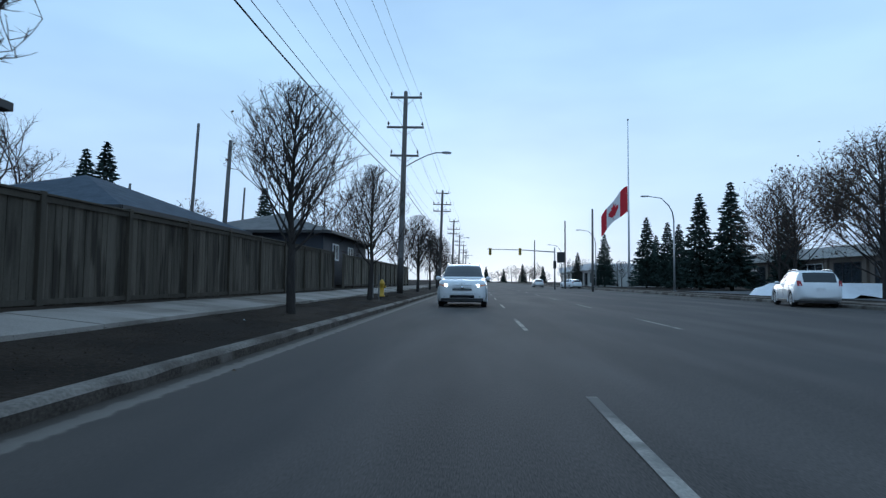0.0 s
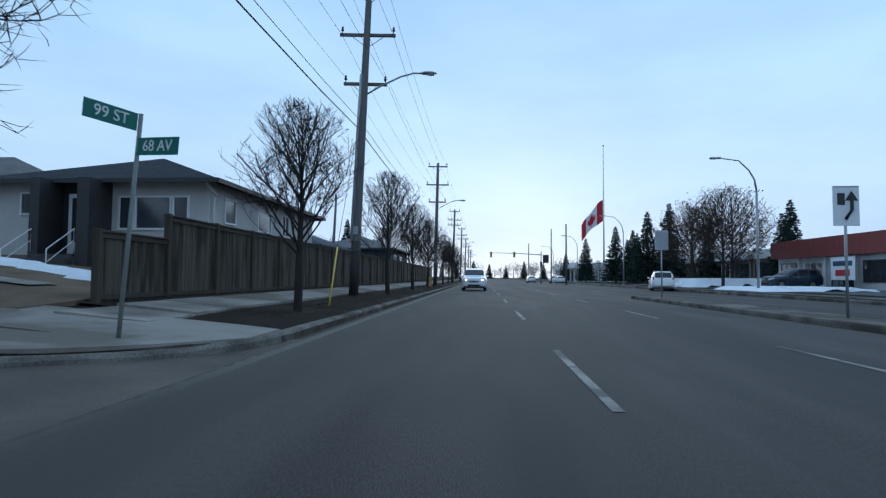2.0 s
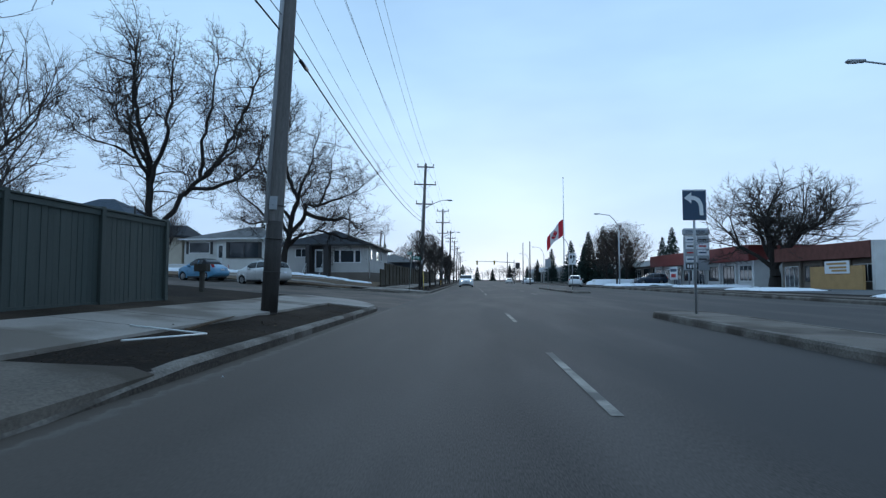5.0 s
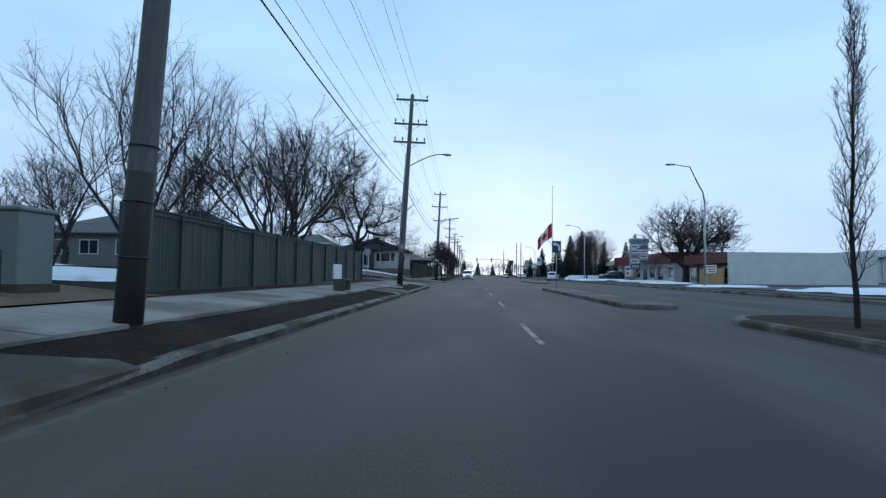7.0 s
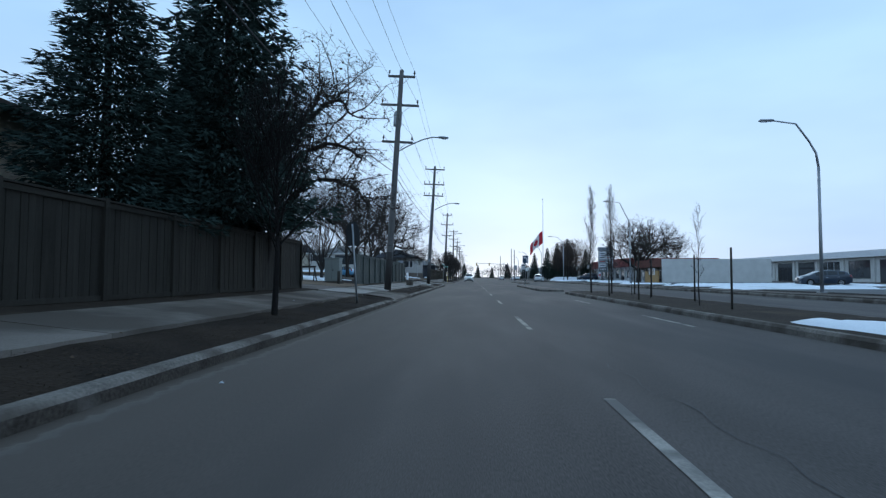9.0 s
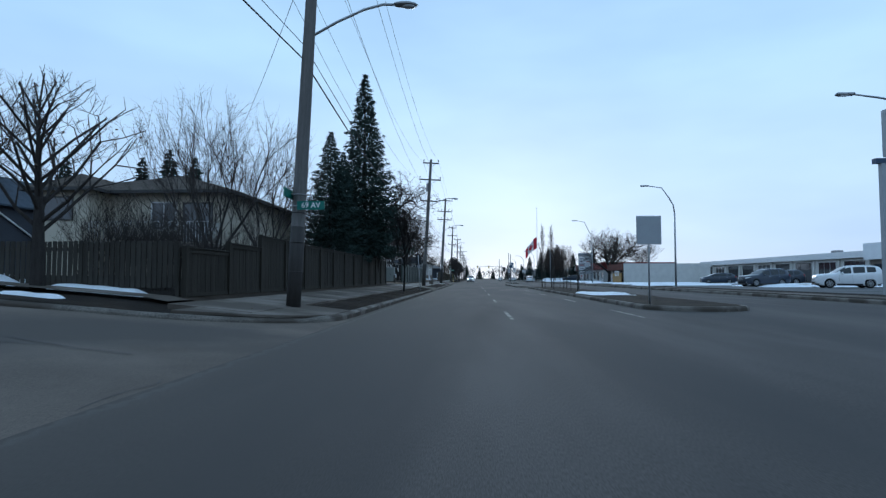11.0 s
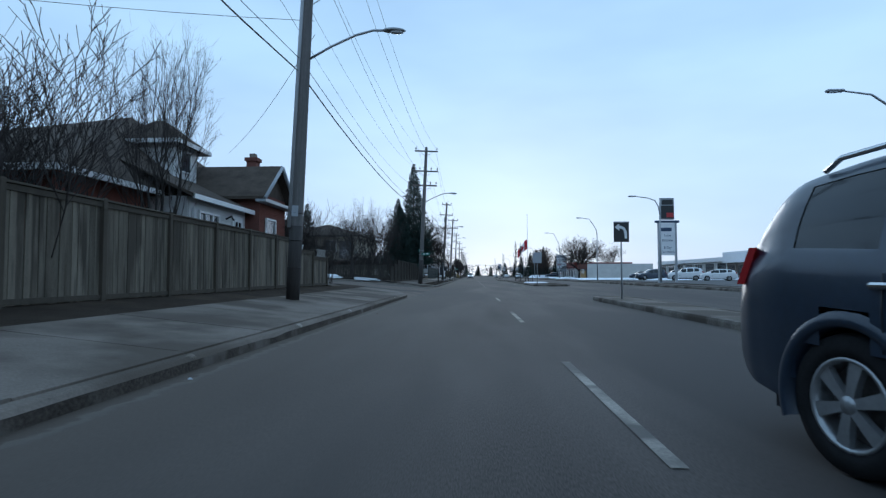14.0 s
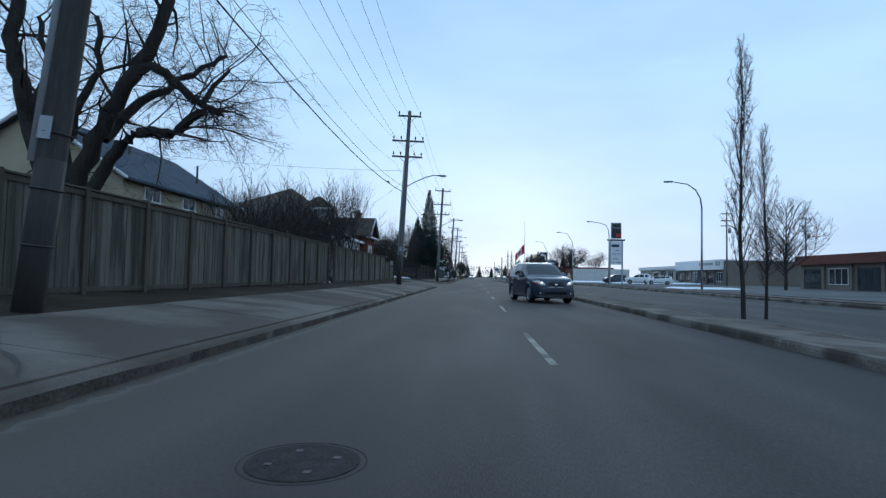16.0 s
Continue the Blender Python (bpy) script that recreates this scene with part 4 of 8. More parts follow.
# y, crossarms (height, half length, insulators), lamp height, lean, x
POLES = [(32.5, [(11.6, 0.95, 2), (9.8, 1.1, 2), (8.1, 0.85, 2)], 8.15, 1.0, -4.45),
         (-1.0, [(11.9, 0.85, 2), (10.15, 1.1, 2), (8.2, 0.85, 2)], 8.5, 2.2, -4.82),
         (-43.8, [(12.1, 1.05, 2), (10.5, 1.1, 4), (9.3, 1.05, 4)], 8.45, 3.0, -4.53),
         (-72.6, [(11.75, 0.75, 2), (10.15, 1.05, 2), (8.1, 0.85, 2)], 8.3, 3.3, -4.56),
         (-111.7, [(11.55, 1.0, 2), (9.8, 1.1, 4), (8.55, 1.05, 4)], 7.8, 2.6, -4.45),
         (-144.8, [(11.7, 0.8, 2), (9.95, 1.1, 4), (8.85, 1.05, 4)], 7.5, 2.4, -4.95),
         (-176.0, [(11.45, 0.75, 2), (9.75, 1.05, 2), (8.15, 0.85, 2)], 7.7, 6.3, -5.75)]
B3 = [(11.1, 0.8, 2), (9.75, 1.1, 4), (8.95, 1.05, 4)]
POLES += [(y, B3, None if y in (66.0, 130, 200) else 8.2, 1.5, POLE_X) for y in (-212.0, 66.0, 98, 130, 165, 200)]
for y, arms, lamp_z, lean, px in POLES:
    utility_pole(y, arms, lamp_z or 8.0, lean, can=y == -72.6, conduit=y in (-1.0, -43.8, -144.8, -176.0), lamp=bool(lamp_z), px=px, wood=POLE_DARK if y == -176.0 else POLE_WOOD)


LINE = sorted((p[0], p[4], math.tan(radians(p[3]))) for p in POLES)


def line_x(y, z):
    """Where the leaning poles stand at a height, between one and the next."""
    return float(np.interp(y, [p[0] for p in LINE], [p[1] + p[2] * z for p in LINE]))


def wire(offset, z, sag, r, label):
    """One line hanging from pole to pole."""
    pts = []
    for (a, xa, ta), (b, xb, tb) in zip(LINE, LINE[1:]):
        for k in range(8):
            t = k / 8
            y = a + (b - a) * t
            pts.append((line_x(y, z) + offset, y, z - sag * (1.9 if -180 < a < -100 else 1.0) * 4 * t * (1 - t) * (abs(b - a) / 38) ** 2))
    pts.append((line_x(LINE[-1][0], z) + offset, LINE[-1][0], z))
    vs, fs = tube_data(pts, r, 4)
    tagged(ob_from("overhead_wire", vs, fs, WIRE, smooth=True), label, "cable", group="overhead wires")


wire(-0.16, 6.75, 0.5, 0.024, "thick black telephone cable slung between poles")
drop = []
for k in range(13):
    f = k / 12
    drop.append((POLE_X - 0.1 - 20.0 * f, -72.6 + 6.6 * f, 6.6 - 1.6 * f - 0.9 * f * (1 - f)))
tagged(tube("service_cable", drop, 0.016, DARK_TRIM), "thick black service cable leading off a pole", "cable")
wire(-0.14, 7.1, 0.5, 0.012, "thin black cable slung between poles")
for off, z in ((-0.75, 12.15), (0.75, 12.15), (-1.0, 10.45), (1.0, 10.45), (-0.75, 8.75), (0.75, 8.75)):
    wire(off, z, 0.7, 0.007, "thin power line strung between poles")
def service_drop(p, q, sag, r=0.008):
    pts = [Vector(p).lerp(Vector(q), k / 10) - Vector((0, 0, sag * 4 * k / 10 * (1 - k / 10))) for k in range(11)]
    vs, fs = tube_data(pts, r, 4)
    tagged(ob_from("service_wire", vs, fs, WIRE, smooth=True), "thin service wire running to a house", "cable", group="service wires")
service_drop((-4.4, -72.6, 8.4), (-40, -86, 8.5), 1.2, 0.012)
service_drop((-4.4, -72.6, 9.6), (-40, -78, 10.5), 0.8)
service_drop((-4.4, -144.8, 8.2), (-22, -150, 8.4), 0.3)
service_drop((-4.4, -144.8, 7.8), (-9.8, -138, 6.0), 0.3)
service_drop((-4.4, -111.7, 8.8), (-14, -96, 6.5), 0.6)
splice = tagged(tube("cable_splice", [(line_x(-150.6, 6.5) - 0.16, -150.9, 6.43), (line_x(-150.6, 6.5) - 0.16, -150.3, 6.45)], [0.05, 0.05], BLACK_PLASTIC), "black splice sleeve on the telephone cable", "cable splice")
tagged(tube("cable_splice", [(line_x(-42.0, 6.7) - 0.16, -42.3, 6.67), (line_x(-42.0, 6.7) - 0.16, -41.7, 6.65)], [0.05, 0.05], BLACK_PLASTIC), "black splice sleeve on the telephone cable", "cable splice")

# street lamps across the road
def arc_lamp(y, x=19.8, reach=2.9, h=10.0):
    top = tagged(holder("street_lamp", x, y, zv(x)), "tall grey steel street lamp with a curved arm", "street lamp", group="steel street lamps")
    rod("pole", 0, 0, 0, 7.2, 0.10, 0.075, GALV, top)
    tube("arm", [(0, 0, 7.2), (-0.12, 0, 8.0), (-0.5, 0, 8.7), (-1.2, 0, h - 0.2), (-reach + 0.4, 0, h)], [0.07, 0.065, 0.06, 0.05, 0.04], GALV, top)
    bm = bmesh.new()
    box(bm, -reach - 0.35, -reach + 0.45, -0.14, 0.14, h - 0.05, h + 0.07, 0.04)
    hd = part("lamp_head", bm, GALV, top)
    boxed("lens", -reach - 0.25, -reach + 0.15, -0.1, 0.1, h - 0.075, h - 0.048, LENS_GREY, hd)
    boxed("base_plate", -0.2, 0.2, -0.2, 0.2, -0.05, 0.06, GALV, top)


for y, h in ((19.6, 9.6), (58, 9.6), (-31.2, 10.4), (-69.8, 9.9), (-99.8, 9.15), (-133.3, 9.4), (-170, 9.5), (96, 9.6), (135, 9.6)):
    arc_lamp(y, h=h)

# ---- trees ----
def grow(seed, height, trunk, limbs, up, spread, depth, twigs, droop=0.0, r0=0.12, first=0.3):
    """Branch segments (from, to, radius, radius, level) of a bare tree."""
    rnd = random.Random(seed)
    segs = []
    def rec(p, d, length, r, level):
        n = 4 if level < 2 else 3 if level < depth else 2
        q = p
        for k in range(n):
            j = 0.16 if level < 2 else 0.24
            d = (d + Vector((rnd.uniform(-j, j), rnd.uniform(-j, j), rnd.uniform(-j, j) + up * 0.12 - droop * 0.12 * level))).normalized()
            e = q + d * (length / n)
            ra, rb = r * (1 - 0.5 * k / n), r * (1 - 0.5 * (k + 1) / n)
            segs.append((q, e, ra, 0.0 if level == depth and k == n - 1 else rb, level))
            q = e
            if level == depth:
                for _ in range(2):
                    side = Vector((rnd.uniform(-1, 1), rnd.uniform(-1, 1), rnd.uniform(-0.5, 0.7))).normalized()
                    m = q - d * (length / n) * rnd.uniform(0.0, 0.8)
                    segs.append((m, m + (d * 0.8 + side).normalized() * length * rnd.uniform(0.3, 0.6), rb * 0.7, 0.0, level + 1))
            if level < depth and (k > 0 or level > 1):
                for _ in range(twigs if level >= 1 else 1):
                    side = Vector((rnd.uniform(-1, 1), rnd.uniform(-1, 1), rnd.uniform(-0.3, 0.6))).normalized()
                    rec(q, (d * (1.0 - spread * 0.5) + side * spread).normalized(), length * rnd.uniform(0.5, 0.72), rb * rnd.uniform(0.5, 0.7), level + 1)
        if level < depth:
            for _ in range(2):
                side = Vector((rnd.uniform(-1, 1), rnd.uniform(-1, 1), rnd.uniform(-0.1, 0.5))).normalized()
                rec(q, (d + side * spread * 0.7).normalized(), length * rnd.uniform(0.6, 0.8), r * 0.5, level + 1)
    p = Vector((0, 0, -0.2))
    d = Vector((0, 0, 1))
    fork = trunk
    for k in range(4):
        e = Vector((rnd.uniform(-0.04, 0.04) * fork, rnd.uniform(-0.04, 0.04) * fork, fork * (k + 1) / 4))
        segs.append((p, e, r0 * (1.15 - 0.1 * k), r0 * (1.05 - 0.1 * k), 0))
        p = e
    segs.append((p, p + Vector((0, 0, r0 * 1.3)), r0 * 0.75, 0.0, 0))
    for k in range(limbs):
        a = 2 * math.pi * (k + rnd.uniform(-0.3, 0.3)) / limbs
        s = spread * rnd.uniform(0.55, 1.15)
        d = Vector((math.cos(a) * s, math.sin(a) * s, 1.0)).normalized()
        rec(p + Vector((0, 0, -rnd.uniform(0, fork * first))), d, (height - fork) * rnd.uniform(0.42, 0.58), r0 * rnd.uniform(0.45, 0.65), 1)
    top = max(s[1].z for s in segs)
    k = height / top
    return [(a * k, b * k, ra, rb, lv) for a, b, ra, rb, lv in segs]


def grow_oval(seed, height, trunk, width, shoots, depth, r0, up=0.5, lean=0.0, twiggy=2):
    """Branch segments of a tree with a leader and an egg-shaped crown of side limbs."""
    rnd = random.Random(seed)
    segs = []
    def inside(p, reach):
        f = (p.z - trunk * 0.9) / (height - trunk * 0.9)
        if f < 0 or f > 1:
            return False
        w = width / 2 * math.sqrt(max(0.0, 1 - (2 * f ** (0.75 if up < 1.5 else 0.9) - 1) ** 2)) * reach
        return math.hypot(p.x - lean * p.z, p.y) < w + 0.05
    def rec(p, d, length, r, level, rise):
        n = 4 if level == 1 else 3 if level < depth else 2
        reach = rnd.choice((0.6, 0.8, 0.95, 1.05, 1.18, 1.35))
        for k in range(n):
            d = (d + Vector((rnd.uniform(-0.2, 0.2), rnd.uniform(-0.2, 0.2), rnd.uniform(-0.12, 0.12) + rise * 0.16))).normalized()
            e = p + d * (length / n)
            if not inside(e, reach):
                return
            segs.append((p, e, r * (1 - 0.2 * k), 0.0 if level == depth and k == n - 1 else r * (1 - 0.2 * (k + 1)), level))
            if level == depth:
                side = Vector((rnd.uniform(-1, 1), rnd.uniform(-1, 1), rnd.uniform(-0.4, 0.8))).normalized()
                m = p.lerp(e, rnd.random())
                segs.append((m, m + (d * 0.8 + side).normalized() * length * rnd.uniform(0.3, 0.6), r * 0.6, 0.0, level + 1))
            p = e
            if level < depth:
                for _ in range(twiggy if level > 1 or k else 1):
                    side = Vector((rnd.uniform(-1, 1), rnd.uniform(-1, 1), rnd.uniform(-0.4, 0.7))).normalized()
                    rec(p, (d * 0.75 + side * 0.75).normalized(), length * rnd.uniform(0.36, 0.6), r * 0.44, level + 1, rise)
    p = Vector((0, 0, -0.2))
    m = 9
    leader = []
    for k in range(m):
        z = height * 0.88 * (k + 1) / m
        e = Vector((p.x + rnd.uniform(-0.05, 0.05) * height / 8 + lean * height / m, p.y + rnd.uniform(-0.05, 0.05) * height / 8, z))
        f = max(0.0, (z - trunk) / (height - trunk))
        segs.append((p, e, r0 * max(0.12, 1 - 0.95 * k / m), r0 * max(0.1, 1 - 0.95 * (k + 1) / m), 0))
        leader.append(e)
        p = e
    for i in range(shoots):
        f = (i + rnd.random()) / shoots
        z = trunk + (height * 0.86 - trunk) * f
        k = min(m - 1, max(0, int(z / (height * 0.88) * m)))
        a = i * 2.4 + rnd.uniform(-0.4, 0.4)
        tilt = 0.55 + up * (0.35 + 0.9 * f)
        d = Vector((math.cos(a), math.sin(a), tilt)).normalized()
        L = width * 0.62 * (0.5 + 0.9 * math.sin(math.pi * min(1, 0.22 + 0.62 * f))) * rnd.uniform(0.75, 1.15)
        lo, hi = leader[k - 1] if k else Vector((0, 0, -0.2)), leader[k]
        base = lo.lerp(hi, max(0.0, min(1.0, (z - lo.z) / (hi.z - lo.z))))
        rec(base, d, L, r0 * (0.30 - 0.17 * f), 1, up)
    return segs


def segs_mesh(name, segs, sides, material, rmin):
    """Tapered branches; one that goes on from the end of the last shares its ring."""
    vs, fs = [], []
    end, ring = None, 0
    for a, b, ra, rb, lv in segs:
        d = (b - a).normalized()
        u = (Vector((1, 0, 0)) - d * d.x).normalized() if abs(d.x) < 0.9 else d.orthogonal().normalized()
        w = d.cross(u)
        i = len(vs)
        if end is a and rb > 0.0:
            vs += [b + max(rb, rmin) * (math.cos(2 * math.pi * k / sides) * u + math.sin(2 * math.pi * k / sides) * w) for k in range(sides)]
            fs += [(ring + k, ring + (k + 1) % sides, i + (k + 1) % sides, i + k) for k in range(sides)]
            end, ring = b, i
            continue
        end, ring = b, i + sides
        if rb == 0.0:
            end = None
            vs += [a + max(ra, rmin) * (math.cos(2 * math.pi * k / sides) * u + math.sin(2 * math.pi * k / sides) * w) for k in range(sides)] + [b]
            fs += [(i + k, i + (k + 1) % sides, i + sides) for k in range(sides)]
            continue
        for p, r in ((a, max(ra, rmin)), (b, max(rb, rmin))):
            for k in range(sides):
                t = 2 * math.pi * k / sides
                vs.append(p + r * (math.cos(t) * u + math.sin(t) * w))
        for k in range(sides):
            fs.append((i + k, i + (k + 1) % sides, i + sides + (k + 1) % sides, i + sides + k))
    me = bpy.data.meshes.new(name)
    me.from_pydata([tuple(v) for v in vs], [], fs)
    me.materials.append(material)
    me.polygons.foreach_set("use_smooth", [True] * len(me.polygons))
    me.update()
    return me


def leaf_mesh(name, points, size, seed, material):
    rnd = random.Random(seed)
    vs, fs = [], []
    for p in points:
        s = size * rnd.uniform(0.6, 1.4)
        a = Vector((rnd.uniform(-1, 1), rnd.uniform(-1, 1), rnd.uniform(-1, 0.3))).normalized() * s
        b = a.orthogonal().normalized() * s * 0.45
        i = len(vs)
        vs += [p - b * 0.3, p + a * 0.5 - b, p + a, p + a * 0.5 + b]
        fs.append((i, i + 1, i + 2, i + 3))
    me = bpy.data.meshes.new(name)
    me.from_pydata([tuple(v) for v in vs], [], fs)
    me.materials.append(material)
    return me


TREE_KINDS = {}


def tree_kind(key, twig_mat=TWIG, bark=BARK, leaves=0.0, rmin=0.005, leaf=0.06, leaf_mat=DRY_LEAF, floor=0.0, girth=99.0, **kw):
    segs = grow_oval(**kw) if "shoots" in kw else grow(**kw)
    segs = [s for s in segs if s[4] == 0 or (s[1].z > floor and math.hypot(s[1].x, s[1].y) < girth)]
    seed = kw["seed"]
    wood = segs_mesh("trunk", [s for s in segs if s[4] <= 1], 7, bark, rmin * 1.5)
    fine = segs_mesh("twigs", [s for s in segs if s[4] > 1], 3, twig_mat, rmin)
    lf = None
    if leaves:
        rnd = random.Random(seed + 5)
        tips = [s[1] for s in segs if s[4] >= 3 and rnd.random() < leaves]
        lf = leaf_mesh("dry_leaves", tips, leaf, seed, leaf_mat)
    TREE_KINDS[key] = (wood, fine, lf)


def tree(key, x, y, label, turn=0.0, scale=1.0, z=None, name="bare_tree", group="bare trees", wide=1.0):
    wood, fine, lf = TREE_KINDS[key]
    top = tagged(holder(name, x, y, zv(x) + relief(x, y) - 0.03 if z is None else z), label, "tree", group=group)
    top.matrix_basis = pose(x, y, zv(x) + relief(x, y) - 0.03 if z is None else z, 0, 0, turn) @ Matrix.Diagonal((scale * wide, scale * wide, scale, 1))
    for nm, me in (("trunk", wood), ("crown", fine), ("dry_leaves", lf)):
        if me:
            ob = new(nm, me)
            ob.parent = top
    return top


tree_kind("street_a", seed=3, height=5.55, trunk=1.35, width=3.0, shoots=36, depth=4, r0=0.11, up=0.9, leaves=0.01, rmin=0.0045)
tree_kind("street_b", seed=8, height=5.4, trunk=1.3, width=2.95, shoots=36, depth=4, r0=0.10, up=0.85, leaves=0.01, rmin=0.0045)
# street_b's shape, with canopy shade put into bark and twig colour
tree_kind("street_dark", twig_mat=BARK_DARK, bark=BARK_DARK, seed=8, height=5.4, trunk=1.3, width=2.95, shoots=30, depth=4, r0=0.10, up=0.85, rmin=0.0045)
tree_kind("elm_b", seed=21, height=13.0, trunk=3.4, limbs=4, up=0.45, spread=0.65, depth=5, twigs=1, r0=0.28, first=0.2, droop=0.12, rmin=0.007)
tree_kind("gnarl", seed=23, height=11.5, trunk=2.6, limbs=7, up=0.25, spread=0.95, depth=5, twigs=1, r0=0.5, first=0.35, droop=0.1, rmin=0.012)
tree_kind("far_elm", seed=27, height=12.0, trunk=3.0, limbs=4, up=0.45, spread=0.65, depth=4, twigs=1, r0=0.24, first=0.2, droop=0.1, rmin=0.012)
tree_kind("yard_a", seed=31, height=8.6, trunk=1.3, width=4.2, shoots=40, twiggy=3, depth=3, r0=0.12, up=1.0, leaves=0.05, rmin=0.006, leaf=0.09)
tree_kind("yard_b", seed=37, height=7.2, trunk=1.2, width=6.0, shoots=40, twiggy=3, depth=3, r0=0.13, up=0.55, twig_mat=TWIG_RED, rmin=0.006)
tree_kind("far_ash", seed=31, height=8.6, trunk=1.3, width=4.2, shoots=15, twiggy=2, depth=3, r0=0.12, up=1.0, rmin=0.015)
tree_kind("far_maple", seed=37, height=7.2, trunk=1.2, width=6.0, shoots=15, twiggy=2, depth=3, r0=0.13, up=0.55, twig_mat=TWIG_RED, rmin=0.015)
tree_kind("far_bushy", seed=61, height=9.5, trunk=0.9, width=7.4, shoots=15, twiggy=3, depth=3, r0=0.16, up=0.5, leaves=0.35, twig_mat=TWIG_RED, rmin=0.017, leaf=0.18)
tree_kind("ragged", seed=46, height=8.8, trunk=0.9, limbs=7, up=0.75, spread=0.5, depth=4, twigs=1, r0=0.12, first=0.7, rmin=0.005)
tree_kind("slim", seed=51, height=6.4, trunk=0.8, width=0.95, shoots=34, depth=3, r0=0.055, up=2.0, leaves=0.0, rmin=0.003)
tree_kind("sapling", seed=55, height=3.6, trunk=0.8, width=0.62, shoots=12, depth=2, r0=0.026, up=1.3, leaves=0.0, rmin=0.004)
tree_kind("bushy", seed=61, height=9.5, trunk=0.9, width=7.4, shoots=48, twiggy=4, depth=3, r0=0.16, up=0.5, leaves=0.35, twig_mat=TWIG_RED, rmin=0.008, leaf=0.15)


tree_kind("fruit", seed=39, height=6.3, trunk=1.5, width=6.0, shoots=26, twiggy=2, depth=4, r0=0.21, up=0.6, leaves=0.04, rmin=0.006, leaf=0.09)


def shrub_mesh(seed, stems, height, spread):
    """A clump of bent stems that fork again and again into fine upright twigs."""
    rnd = random.Random(seed)
    segs = []

    def shoot(p, d, length, r, level):
        n = 4 if level == 0 else 3
        for k in range(n):
            d = (d + Vector((rnd.uniform(-0.22, 0.22), rnd.uniform(-0.22, 0.22), 0.05))).normalized()
            q = p + d * length / n
            segs.append((p, q, r * (1 - 0.75 * k / n), r * (1 - 0.75 * (k + 1) / n), 2 if level == 0 else 3))
            if level < 2 and (k > 0 or level > 0):
                for _ in range(2):
                    a = rnd.uniform(0, 2 * math.pi)
                    side = (d + Vector((math.cos(a), math.sin(a), 0.25)) * rnd.uniform(0.45, 0.9)).normalized()
                    shoot(q, side, length * rnd.uniform(0.28, 0.42), r * 0.5, level + 1)
            p = q

    for _ in range(stems):
        a, f = rnd.uniform(0, 2 * math.pi), rnd.uniform(0, 1) ** 0.7
        p = Vector((math.cos(a) * f * spread * 0.3, math.sin(a) * f * spread * 0.3, -0.05))
        d = Vector((math.cos(a) * f * 0.55, math.sin(a) * f * 0.55, 1)).normalized()
        shoot(p, d, height * rnd.uniform(0.6, 0.82), 0.0125, 0)
    return segs_mesh("stem_clump", segs, 3, TWIG, 0.0045)


SHRUBS = [[shrub_mesh(s + 10 * j, n, h * (1 - 0.12 * j), w) for j in range(3)] for s, n, h, w in ((71, 15, 3.6, 2.3), (72, 13, 3.0, 2.1), (73, 9, 1.3, 0.9))]


def shrub(k, x, y, label, turn=0.0, scale=1.0):
    top = tagged(holder("bare_shrub", x, y, zv(x)), label, "shrub", group="bare shrubs")
    top.matrix_basis = pose(x, y, zv(x) + relief(x, y) - 0.03, 0, 0, turn) @ Matrix.Diagonal((scale, scale, scale, 1))
    for j, me in enumerate(SHRUBS[k]):
        ob = new("stem_clump", me)
        ob.parent = top
        ob.matrix_basis = pose(0.45 * math.cos(2.1 * j), 0.45 * math.sin(2.1 * j), 0, 0, 0, 120 * j)


def spruce_mesh(seed, height, width, layers, per, low=0.08, spray=1.0):
    """A trunk and whorls of drooping boughs, each set with many needle sprays."""
    rnd = random.Random(seed)
    vs, fs = [], []
    for i in range(layers):
        t = i / (layers - 1)
        z = height * (low + (1 - low) * t)
        R = width / 2 * (1 - t) ** 0.85 * rnd.uniform(0.8, 1.1) + 0.06
        for k in range(max(5, int(per * (1 - 0.65 * t)))):
            a = 2 * math.pi * (k + rnd.random()) / max(5, int(per * (1 - 0.65 * t)))
            L = R * rnd.uniform(0.7, 1.15)
            out, side = Vector((math.cos(a), math.sin(a), 0)), Vector((-math.sin(a), math.cos(a), 0))
            for _ in range(int((L * 11 + 4) / spray ** 1.6)):
                s = rnd.random() ** 0.7
                fan = side * rnd.uniform(-1, 1) * 0.38 * L * (1.05 - 0.8 * s)
                q = out * L * s + fan + Vector((0, 0, z - 0.32 * L * s + 0.20 * L * s ** 3 + rnd.uniform(-0.10, 0.05)))
                w = rnd.uniform(0.22, 0.42) * spray
                d1 = (out * rnd.uniform(0.4, 1.0) + fan * 0.6 + side * rnd.uniform(-0.4, 0.4) + Vector((0, 0, rnd.uniform(-0.5, 0.2)))).normalized() * w
                d2 = (side * rnd.uniform(-1, 1) + Vector((0, 0, rnd.uniform(-0.9, 0.1)))).normalized() * w * (0.6 if spray > 0.9 else 0.32)
                n = len(vs)
                vs += [q - d1 * 0.3, q + d2 * 0.5, q + d1, q - d2 * 0.5]
                fs.append((n, n + 1, n + 2, n + 3))
    me = bpy.data.meshes.new("foliage")
    me.from_pydata([tuple(v) for v in vs], [], fs)
    me.materials.append(NEEDLES)
    me.update()
    return me


SPRUCES = [spruce_mesh(81, 10.0, 5.2, 40, 20), spruce_mesh(83, 10.0, 4.4, 34, 15), spruce_mesh(85, 10.0, 4.9, 42, 20, 0.17, 0.5)]


